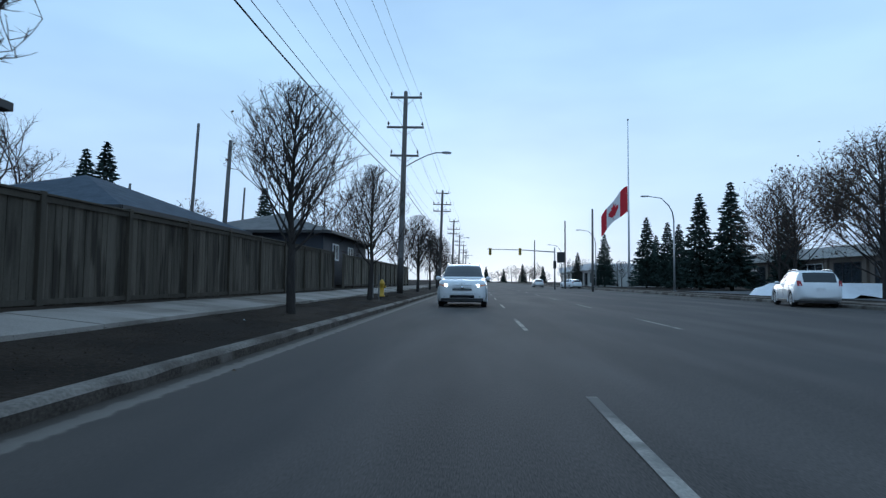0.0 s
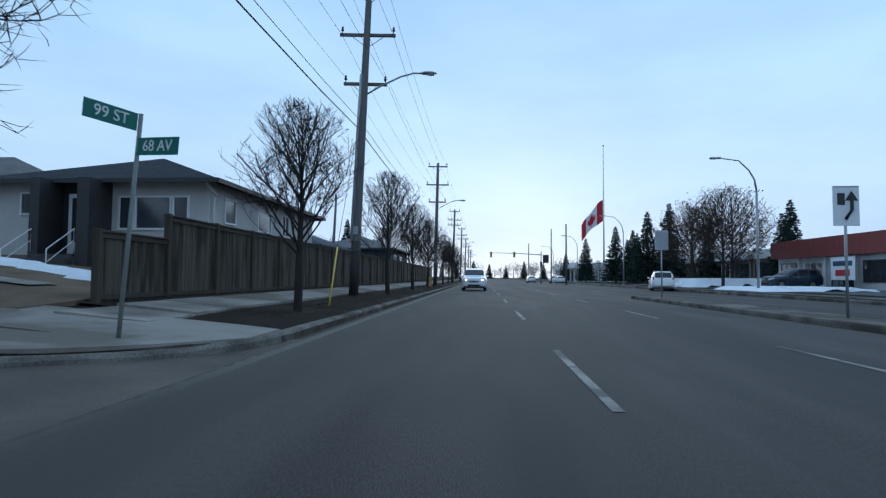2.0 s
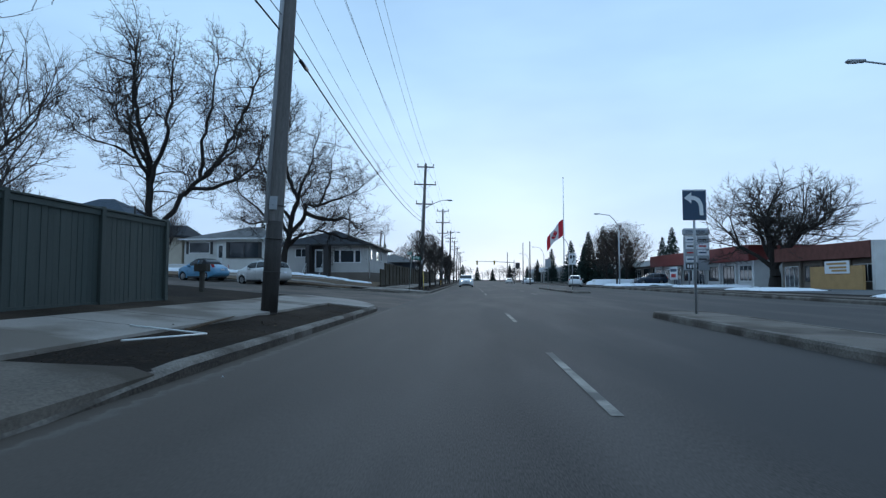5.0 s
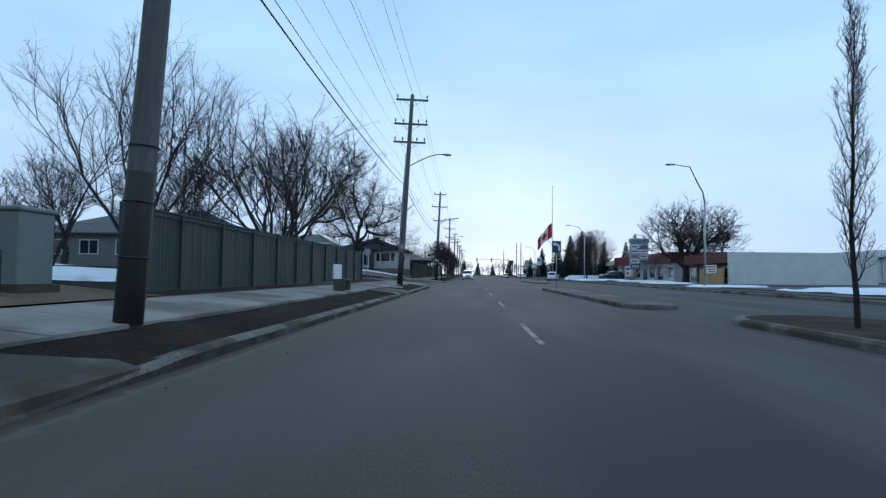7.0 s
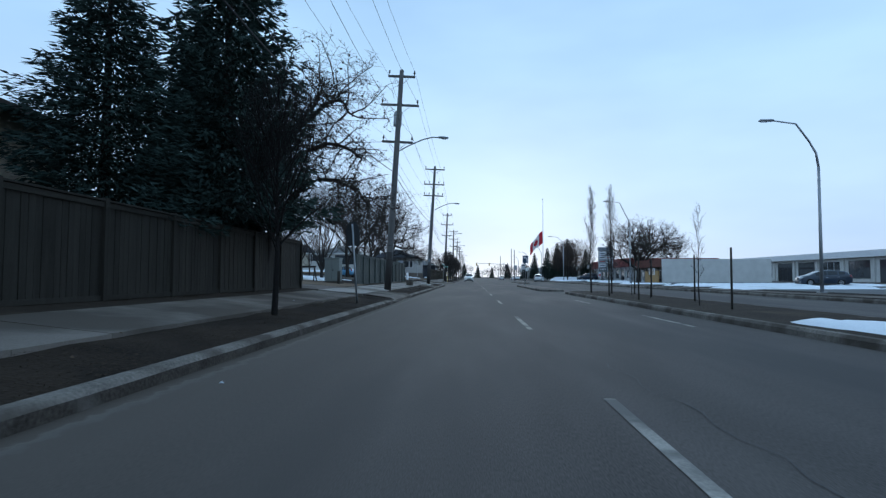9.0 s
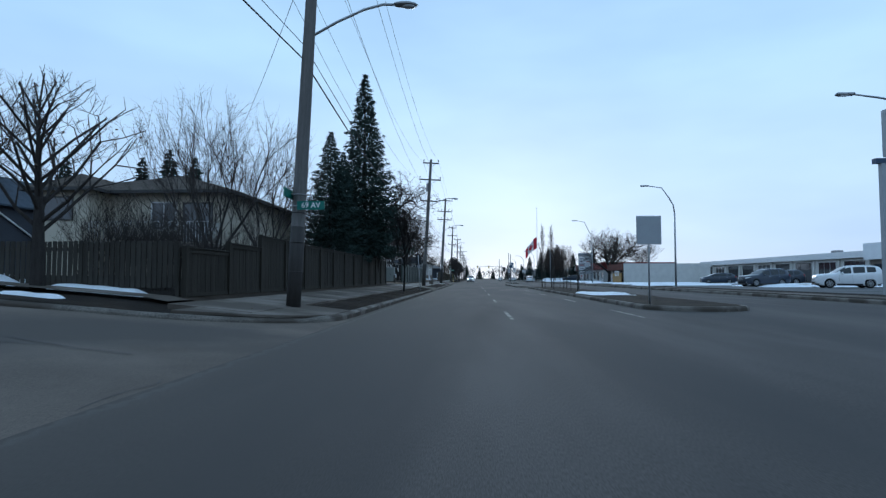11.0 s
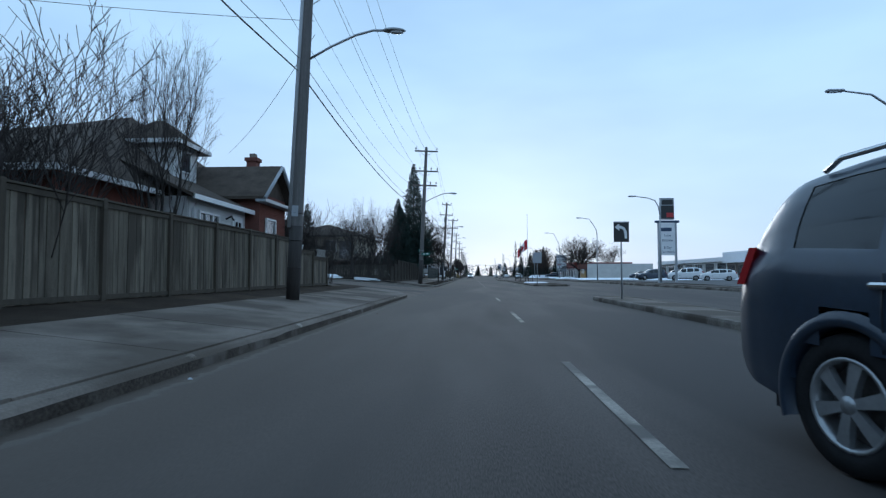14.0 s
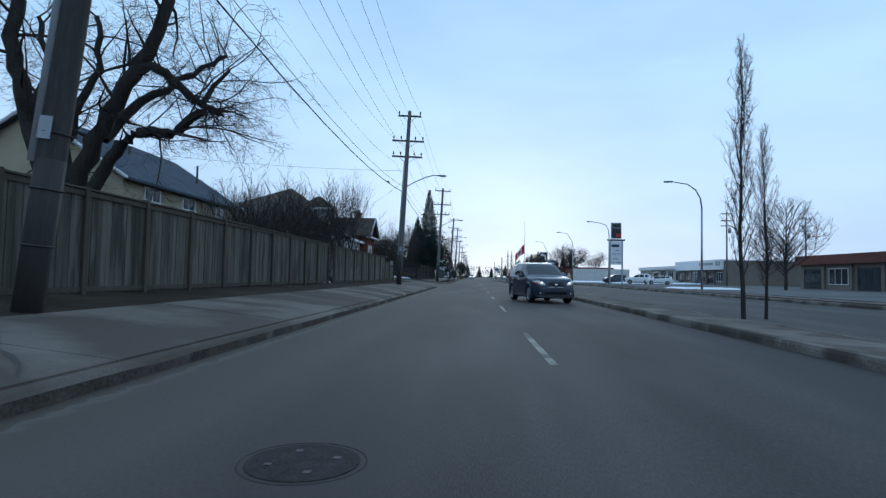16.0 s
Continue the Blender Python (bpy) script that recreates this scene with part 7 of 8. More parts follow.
for y, z in ((-20, 6.0), (-35, 6.1), (-52, 5.9)):
    rr = tagged(holder("roof_vent", 66, y, 5.2), "small grey rooftop vent unit", "roof vent", group="roof vents")
    boxed("casing", -0.6, 0.6, -0.8, 0.8, -0.9, 0.9, GALV, rr)

# ---- writing ----
def lettering(text, size, material, parent, m, name="lettering"):
    cu = bpy.data.curves.new("lettering", "FONT")
    cu.body, cu.size, cu.align_x, cu.align_y, cu.extrude = text, size, "CENTER", "CENTER", 0.003
    tmp = bpy.data.objects.new("lettering", cu)
    me = bpy.data.meshes.new_from_object(tmp)
    bpy.data.objects.remove(tmp)
    bpy.data.curves.remove(cu)
    me.materials.clear()
    me.materials.append(material)
    ob = new(name, me)
    ob.parent = parent
    ob.matrix_basis = m
    return ob


# ---- signs ----
def facing(x, y, z):
    """Upright, read by one who looks along +y."""
    return pose(x, y, z, 90, 0, 0)


def street_sign(x, y, top_z, names, lean=0.0):
    s = tagged(holder("street_sign", x, y, zv(x)), "green street name blades on a grey steel post", "street sign", group="street signs")
    s.matrix_basis = pose(x, y, zv(x) + relief(x, y), 0, lean, 0)
    h = top_z - zv(x) - relief(x, y)
    rod("post", 0, 0, -0.1, h, 0.027, 0.027, UTIL_BOX, s)
    for k, (text, turn, off) in enumerate(names):
        bl = boxed("blade", min(0.02 * off, 0.7 * off), max(0.02 * off, 0.7 * off), -0.006, 0.006, -0.11, 0.11, SIGN_GREEN, s, bevel=0.004)
        bl.matrix_basis = pose(0, -0.03, h - 0.12 - k * 0.3, 0, 0, turn)
        lettering(text, 0.19, SIGN_WHITE, bl, pose(0.36 * off, -0.009, 0.0, 90, 0, 0))
    return s


street_sign(-4.4, -15.6, 3.05, (("99 ST", 69, -1), ("68 AV", -18, 1)), 4.0)
ps = tagged(holder("street_sign", POLE_X - 0.05, -111.98, 0), "green street name blade strapped to a pole", "street sign", group="street signs")
bl = boxed("blade", 0.2, 0.9, -0.006, 0.006, 2.75, 2.97, SIGN_GREEN, ps)
lettering("69 AV", 0.19, SIGN_WHITE, ps, facing(0.55, -0.01, 2.86))
bl = boxed("blade", -0.03, 0.0, -0.36, 0.3, 3.05, 3.27, SIGN_GREEN, ps)
for z in (2.86, 3.16):
    tube("strap", [(0.17 + 0.21 * math.cos(a), 0.28 + 0.21 * math.sin(a), z) for a in [i * math.pi / 8 for i in range(17)]], 0.012, GALV, ps, sides=4)


def arrow_mesh(parent, m, material, s=1.0):
    """A bent arrow turning to the left."""
    pts = [(0.13, -0.28), (0.23, -0.28), (0.22, 0.0), (0.14, 0.17), (0.0, 0.24), (-0.08, 0.25), (-0.08, 0.34), (-0.27, 0.19), (-0.08, 0.04), (-0.08, 0.14), (0.02, 0.12), (0.09, 0.05), (0.12, -0.06)]
    vs = [(x * s, y * s, 0) for x, y in pts] + [(x * s, y * s, 0.004) for x, y in pts]
    n = len(pts)
    ob = ob_from("arrow", vs, [tuple(range(n, 2 * n))] + [(i, (i + 1) % n, n + (i + 1) % n, n + i) for i in range(n)], material, parent)
    ob.matrix_basis = m


def board_sign(x, y, z0, top_z, w, h, face, label, base_z, arrow=None, keep=False):
    s = tagged(holder("traffic_sign", x, y, base_z), label, "traffic sign", group="traffic signs")
    rod("post", 0, 0, -0.1, top_z - base_z, 0.032, 0.032, GALV, s)
    c = top_z - base_z - h / 2
    bm = bmesh.new()
    box(bm, -w / 2, w / 2, -0.05, -0.035, c - h / 2, c + h / 2, 0.004)
    part("panel", bm, face, s)
    boxed("border", -w / 2 + 0.02, w / 2 - 0.02, -0.053, -0.05, c + h / 2 - 0.035, c + h / 2 - 0.02, SIGN_WHITE if face != SIGN_WHITE else SIGN_BLACK, s)
    if arrow:
        arrow_mesh(s, facing(0, -0.056, c), arrow, w / 0.62)
    if keep:
        boxed("shield", -0.2, -0.03, -0.056, -0.05, c + 0.02, c + 0.3, SIGN_BLACK, s)
        ob = tube("arrow_shaft", [(-0.02, -0.06, c - 0.32), (0.12, -0.06, c - 0.1), (0.12, -0.06, c + 0.2)], 0.045, SIGN_BLACK, s, sides=4)
        ob_from("arrow_head", [(-0.03, -0.06, c + 0.12), (0.27, -0.06, c + 0.12), (0.12, -0.06, c + 0.36), (0.12, -0.055, c + 0.2)], [(0, 1, 2), (0, 3, 1)], SIGN_BLACK, s)
    return s


board_sign(5.8, -41.5, 0, 3.36, 0.60, 0.80, SIGN_NAVY, "dark blue lane sign with white bent arrow", 0.15, SIGN_WHITE)
board_sign(5.55, -138.9, 0, 3.02, 0.56, 0.76, SIGN_BLACK, "black lane sign with white bent arrow", 0.15, SIGN_WHITE)
board_sign(8.6, -8.4, 0, 3.25, 0.6, 0.95, SIGN_WHITE, "white median sign with black arrow and shield", 0.15, None, True)
board_sign(6.2, -106.0, 0, 3.2, 0.85, 1.0, SIGN_GREY, "grey sign panel on a steel post in the median", 0.15)
board_sign(8.3, 4.3, 0, 3.25, 0.6, 0.9, SIGN_GREY, "grey sign panel on a thin steel post", 0.15)
# back of a school-crossing sign and a stop sign
SIGN_BACK = mat("dull_sign_back", (0.03, 0.032, 0.035), 0.6, 0.1, 3, 20, 0.02, metal=0.3)
sc = tagged(holder("traffic_sign", -3.7, -85.0, zv(-3.93)), "dark back of a pentagon sign on a leaning post", "traffic sign", group="traffic signs")
sc.matrix_basis = pose(-3.7, -85.0, zv(-3.7), 0, -4.0, 0)
rod("post", 0, 0, -0.1, 2.5, 0.03, 0.03, GALV, sc)
pent = [(-0.20, 1.80), (0.20, 1.80), (0.22, 2.32), (0.11, 2.58), (-0.11, 2.58), (-0.22, 2.32)]
ob_from("panel", [(x, 0.035, z) for x, z in pent] + [(x, 0.05, z) for x, z in pent], [tuple(range(6))[::-1], tuple(range(6, 12))] + [(i, (i + 1) % 6, 6 + (i + 1) % 6, 6 + i) for i in range(6)], SIGN_BACK, sc)
ss = tagged(holder("stop_sign", -9.0, -31.3, zv(-9.0) + relief(-9.0, -31.3)), "grey back of an octagonal stop sign on a post", "stop sign")
rod("post", 0, 0, -0.1, 2.5, 0.03, 0.03, GALV, ss)
octo = [(0.33 * math.cos(radians(22.5 + 45 * k)), 2.35 + 0.33 * math.sin(radians(22.5 + 45 * k))) for k in range(8)]
ob_from("panel", [(x, 0.035, z) for x, z in octo] + [(x, 0.05, z) for x, z in octo], [tuple(range(8))[::-1], tuple(range(8, 16))] + [(i, (i + 1) % 8, 8 + (i + 1) % 8, 8 + i) for i in range(8)], SIGN_GREY, ss)

# pylon of the strip mall
py = tagged(holder("pylon_sign", 27.1, 12.6, zv(26)), "tall shop pylon sign with white tenant panels", "pylon sign")
rod("post", -0.9, 0, 0, 2.2, 0.1, 0.1, GALV, py)
rod("post", 0.9, 0, 0, 2.2, 0.1, 0.1, GALV, py)
boxed("cabinet", -1.45, 1.45, -0.25, 0.25, 1.9, 6.0, SIGN_GREY, py, bevel=0.03)
boxed("header", -1.6, 1.6, -0.32, 0.32, 6.05, 6.95, SIGN_GREY, py, "rounded header panel", 0.2)
lettering("CENTRE 99", 0.46, SIGN_NAVY, py, facing(-0.2, -0.335, 6.5))
for r in range(4):
    for c in range(2):
        pn = boxed("tenant_panel", -1.35 + c * 1.38, -0.03 + c * 1.38, -0.28, -0.25, 2.9 + r * 0.78, 3.58 + r * 0.78, (SIGN_WHITE, SIGN_GREY, SIGN_WHITE)[(r + c) % 3], py)
        boxed("panel_lettering", -1.2 + c * 1.38, -0.3 + c * 1.38, -0.285, -0.28, 3.15 + r * 0.78, 3.32 + r * 0.78, (SIGN_NAVY, SIGN_BLACK, SIGN_RED)[(r * 2 + c) % 3], pn)
bp2 = boxed("food_panel", -1.35, 0.1, -0.28, -0.25, 2.05, 2.75, SIGN_BLACK, py)
for k in range(4):
    boxed("letter_bar", -1.2 + k * 0.31, -1.0 + k * 0.31, -0.285, -0.28, 2.2, 2.6, SIGN_WHITE, bp2)
# pylon of the service station
p2s = tagged(holder("station_sign", 21.6, -96.6, zv(21)), "tall service station sign on two dark posts", "pylon sign")
for s in (-0.92, 0.92):
    boxed("post", s - 0.1, s + 0.1, -0.13, 0.13, 0, 6.75, SIGN_GREY, p2s)
boxed("cross_beam", -1.3, 1.3, -0.16, 0.16, 6.6, 6.85, SIGN_NAVY, p2s)
up = boxed("upper_panel", -0.75, 0.75, -0.2, 0.2, 6.95, 9.35, SIGN_GREY, p2s, "upper sign box with dark and red shapes", 0.03)
boxed("emblem_bar", -0.6, 0.6, -0.215, -0.2, 8.6, 9.15, SIGN_BLACK, up)
boxed("picture_panel", -0.68, 0.68, -0.215, -0.2, 7.05, 8.5, SIGN_BLACK, up)
boxed("red_shape", -0.1, 0.66, -0.225, -0.215, 7.2, 7.7, SIGN_RED, up)
lower = boxed("lower_panel", -0.8, 0.8, -0.12, 0.12, 3.0, 6.55, SIGN_WHITE, p2s, "white panel with dark lettering")
boxed("brand_bar", -0.7, 0.45, -0.135, -0.12, 5.65, 6.05, SIGN_NAVY, lower)
for k, (text, z) in enumerate((("Lube", 5.2), ("Express", 4.65), ("8 Bay", 3.85), ("Car Wash", 3.35))):
    lettering(text, 0.38, SIGN_NAVY, lower, facing(0, -0.13, z))

# ---- flag ----
fl = tagged(holder("flag_pole", 24.9, 94.5, zv(24)), "tall white flagpole with a red and white flag at half mast", "flag")
rod("mast", 0, 0, 0, 27.8, 0.2, 0.07, SIGN_WHITE, fl, sides=12)
lathe("finial", [(0.02, 27.8), (0.16, 27.9), (0.16, 28.05), (0.02, 28.15)], GALV, fl)
def cloth(u, v):
    x = -0.15 - 4.3 * u ** 0.9
    return Vector((x, -0.5 * math.sin(u * 6 + v) * u + 0.4 * v * u, 16.8 - 4.3 * v * (1 - 0.25 * u) - 5.2 * u ** 1.15 + 0.15 * math.sin(u * 9 + v * 3)))
for name, u0, u1, m in (("red_band", 0.0, 0.25, FLAG_RED), ("white_band", 0.25, 0.75, FLAG_WHITE), ("red_band", 0.75, 1.0, FLAG_RED)):
    vs = [cloth(u0 + (u1 - u0) * i / 10, j / 10) for i in range(11) for j in range(11)]
    ob_from(name, vs, [(i * 11 + j, i * 11 + 11 + j, i * 11 + 12 + j, i * 11 + j + 1) for i in range(10) for j in range(10)], m, fl, smooth=True)
leafp = [(0, .46), (.09, .28), (.2, .34), (.16, .1), (.3, .2), (.34, .12), (.46, .12), (.38, .02), (.44, -.03), (.18, -.22), (.2, -.3), (.02, -.27), (.02, -.46)]
leafp = leafp + [(-x, y) for x, y in leafp[::-1]]
lv = [cloth(0.5 + x * 0.42, 0.5 - y * 0.85) + Vector((0, -0.05, 0)) for x, y in leafp] + [cloth(0.5, 0.5) + Vector((0, -0.05, 0))]
ob_from("leaf_emblem", lv, [(i, (i + 1) % len(leafp), len(leafp)) for i in range(len(leafp))], FLAG_RED, fl)

# ---- traffic signals down the road ----
sg = tagged(holder("traffic_signal", 10.3, 76.0, 0.0), "overhead traffic signal on a long mast arm", "traffic signal")
rod("pole", 0, 0, 0, 5.6, 0.12, 0.09, GALV, sg)
tube("mast_arm", [(0, 0, 5.0), (-4, 0, 5.25), (-9.0, 0, 5.35)], [0.08, 0.06, 0.04], GALV, sg)
for x in (-8.6, -4.6, -0.0):
    hd3 = boxed("signal_head", x - 0.18, x + 0.18, -0.15, 0.15, 4.55 if x else 2.8, 5.5 if x else 3.8, YELLOW if x else SIGN_BLACK, sg)
    for k in range(3):
        boxed("lens", x - 0.1, x + 0.1, -0.17, -0.15, (4.65 if x else 2.9) + k * 0.28, (4.85 if x else 3.1) + k * 0.28, SIGN_BLACK, hd3)
boxed("sign_panel", 0.3, 1.3, -0.05, 0.0, 3.6, 5.0, SIGN_BLACK, sg)
for x, y, h in ((12.5, 62.0, 9.0), (13.5, 88.0, 10.5), (11.0, 110, 9.0), (39.5, -93.0, 11.6), (52.0, -92.0, 11.0), (60, -100, 10.5)):
    p = tagged(holder("wooden_pole", x, y, 0.0 if x < 16 else zv(x)), "distant dark utility pole with crossarms", "utility pole", group="distant poles")
    rod("shaft", 0, 0, 0, h, 0.14, 0.1, POLE_WOOD, p)
    if h > 10.6 or x > 30:
        for z in (h - 0.4, h - 1.5, h - 2.3):
            boxed("crossarm", -0.9, 0.9, -0.06, 0.06, z, z + 0.14, POLE_WOOD, p)
        lathe("transformer", [(0.02, 0), (0.25, 0.02), (0.25, 0.9), (0.05, 0.95)], GALV, p).location = (0.45, 0, h - 3.4)
for x, y, h in ((-21.2, 40.0, 12.6), (-14, 30, 9.0), (-16.8, 52, 10.0), (-30, 46, 9.0), (-26, 60, 11), (-27, -70, 9)):
    p = tagged(holder("wooden_pole", x, y, zv(x)), "slightly leaning back lane utility pole", "utility pole", group="back lane poles")
    p.matrix_basis = pose(x, y, zv(x), 0, 2.5, 0)
    rod("shaft", 0, 0, 0, h - 1.3, 0.15, 0.1, POLE_WOOD, p)

# ---- small things on the verge ----
hy = tagged(holder("fire_hydrant", -4.3, 25.5, zv(-4.3)), "yellow fire hydrant on the verge", "fire hydrant")
lathe("barrel", [(0.14, 0), (0.14, 0.06), (0.10, 0.08), (0.10, 0.55), (0.13, 0.57), (0.13, 0.62), (0.09, 0.72), (0.03, 0.78)], HYDRANT_YELLOW, hy)
for s in (-1, 1):
    tube("nozzle", [(0.08 * s, 0, 0.45), (0.18 * s, 0, 0.45)], 0.05, HYDRANT_YELLOW, hy)
for x, y in ((-4.0, 23.0), (-4.4, 23.8)):
    p = tagged(holder("garden_stake", x, y, zv(x)), "thin wooden stake on the verge", "stake", group="verge stakes")
    boxed("stake_shaft", -0.025, 0.025, -0.025, 0.025, -0.1, 1.0, POLE_WOOD, p)
gm = tagged(holder("guy_wire_marker", -4.0, -7.45, zv(-4.0)), "slanting yellow plastic guy wire marker", "marker")
tube("sleeve", [(0.0, 0, 0.0), (-0.2, 1.55, 1.65)], 0.024, YELLOW, gm, "yellow guy sleeve")
tube("guy_wire", [(-0.2, 1.55, 1.65), (-0.62, 6.3, 7.0)], 0.008, WIRE, gm)
tube("anchor", [(-0.3, -0.1, 0.03), (0.02, 0, 0.12)], 0.012, IRON, gm, sides=5)
ub = tagged(holder("utility_cabinet", -8.05, -70.4, zv(-8.05)), "grey green metal utility cabinet by a lane", "utility cabinet")
boxed("base", -0.5, 0.5, -0.5, 0.5, -0.05, 0.12, WALK, ub)
cab = boxed("cabinet_body", -0.42, 0.42, -0.42, 0.42, 0.12, 1.4, UTIL_BOX, ub, bevel=0.02)
boxed("lid", -0.46, 0.46, -0.46, 0.46, 1.4, 1.48, UTIL_BOX, ub, bevel=0.02)
boxed("door_seam", -0.005, 0.005, -0.428, -0.42, 0.2, 1.35, DARK_TRIM, cab)
boxed("latch", 0.05, 0.09, -0.45, -0.42, 0.7, 0.85, IRON, cab)
bo = tagged(holder("bollard", -7.5, -71.4, zv(-7.5)), "dark steel bollard beside a cabinet", "bollard")
rod("post", 0, 0, -0.1, 0.75, 0.08, 0.08, FENCE_DARK, bo)
pipes = [((-4.90, -48.42, 0.0), (-3.77, -48.42, 0.0)), ((-4.20, -49.72, 0.0), (-3.77, -48.42, 0.0))]
for a, b in pipes:
    tagged(tube("plastic_pipe", [(a[0], a[1], zv(a[0]) + 0.03), (b[0], b[1], zv(b[0]) + 0.04)], 0.014, PVC), "white plastic pipe lying on the grass verge", "pipe", group="fallen pipes")
(ax, ay, az), (bx, by, bz) = ((-4.12, -48.34, 0.0), (-4.51, -45.71, 0.0))
tagged(tube("fallen_branch", [(ax, ay, zv(ax) + 0.04), ((ax + bx) / 2 + 0.05, (ay + by) / 2, zv((ax + bx) / 2) + 0.06), (bx, by, zv(bx) + 0.03)], [0.03, 0.022, 0.012], DRY_LEAF), "pale broken branch lying on the verge", "branch")
pb = tagged(holder("picnic_table", -13.0, -69.5, zv(-13)), "wooden picnic table on a snowy lot", "picnic table")
boxed("tabletop", -0.9, 0.9, -0.4, 0.4, 0.7, 0.76, POLE_WOOD, pb)
for s in (-0.75, 0.75):
    boxed("bench_seat", -0.9, 0.9, s - 0.14, s + 0.14, 0.42, 0.47, POLE_WOOD, pb)
for s in (-0.65, 0.65):
    for t in (-1, 1):
        tube("leg", [(s, 0.15 * t, 0.72), (s, 0.6 * t, 0.0)], 0.05, POLE_WOOD, pb, sides=4)
saw = tagged(holder("sawhorse", -9.6, -70.2, zv(-9.6)), "dark wooden sawhorse beside a cabinet", "sawhorse")
boxed("beam", -0.45, 0.45, -0.06, 0.06, 0.78, 0.9, FENCE_DARK, saw)
for s in (-0.38, 0.38):
    for t in (-1, 1):
        tube("leg", [(s, 0, 0.8), (s * 1.1, 0.3 * t, 0.0)], 0.04, FENCE_DARK, saw, sides=4)
bs = tagged(holder("bus_bench", -5.0, -52.6 + 6.0 - 12.0, zv(-5.0)), "white backed bus bench on the sidewalk", "bench")
boxed("backrest", -0.1, -0.04, -0.6, 0.6, 0.45, 1.0, SIGN_WHITE, bs)
boxed("seat", -0.1, 0.38, -0.6, 0.6, 0.4, 0.45, POLE_WOOD, bs)
for t in (-0.5, 0.5):
    boxed("leg", -0.08, 0.34, t - 0.05, t + 0.05, 0, 0.4, WALK, bs)
mbx = tagged(holder("mailbox_post", -8.7, -38.4, zv(-8.7)), "small dark box on a wooden post", "post box")
boxed("post", -0.06, 0.06, -0.06, 0.06, -0.1, 0.8, FENCE_DARK, mbx)
boxed("box_body", -0.2, 0.2, -0.15, 0.15, 0.62, 0.86, FENCE_DARK, mbx)
for k, (x, y) in enumerate(((6.4, -76.0), (8.2, -76.5), (6.6, -80.0), (8.4, -81), (8.6, -72.4), (7.3, -86.5))):
    p = tagged(holder("tree_stake", x, y, 0.14), "thin dark stake standing in the median", "stake", group="median stakes")
    rod("stake_shaft", 0, 0, -0.1, 1.75, 0.03, 0.03, FENCE_DARK, p, sides=6)
bn = tagged(holder("shop_banner", 28.6, 24.5, zv(28)), "white banner with dark and red lettering on poles", "banner")
boxed("panel", -0.04, 0.04, -1.5, 1.5, 0.8, 2.6, SIGN_WHITE, bn)
boxed("lettering_bar", -0.05, -0.04, -1.2, 1.2, 1.9, 2.3, SIGN_NAVY, bn)
boxed("lettering_bar", -0.05, -0.04, -0.9, 0.9, 1.1, 1.6, SIGN_RED, bn)
for t in (-1.5, 1.5):
    rod("pole", 0, t, 0, 2.7, 0.03, 0.03, GALV, bn)
# litter along the kerb
for k in range(46):
    rr = random.Random(1200 + k)
    x = rr.choice((rr.uniform(-5.0, -3.4), rr.uniform(-3.0, -2.2), rr.uniform(-7.0, -6.6)))
    y = rr.uniform(-186, 20)
    z = (zv(x) + 0.02) if x < -3.1 else 0.01
    if -35 < y < -17 or -130 < y < -114:
        continue
    s = rr.uniform(0.015, 0.035)
    vs = [(s, 0, 0.004), (0, s * 0.7, 0.02), (-s, s * 0.2, 0.006), (-s * 0.2, -s, 0.012), (0, 0, 0.03)]
    ob = tagged(ob_from("litter_scrap", vs, [(0, 1, 4), (1, 2, 4), (2, 3, 4), (3, 0, 4)], SIGN_GREY if k % 3 == 0 else DRY_LEAF), "crumpled scrap of pale litter" if k % 3 == 0 else "curled brown dry leaf on the ground", "litter", group="litter")
    ob.location = (x, y, z)

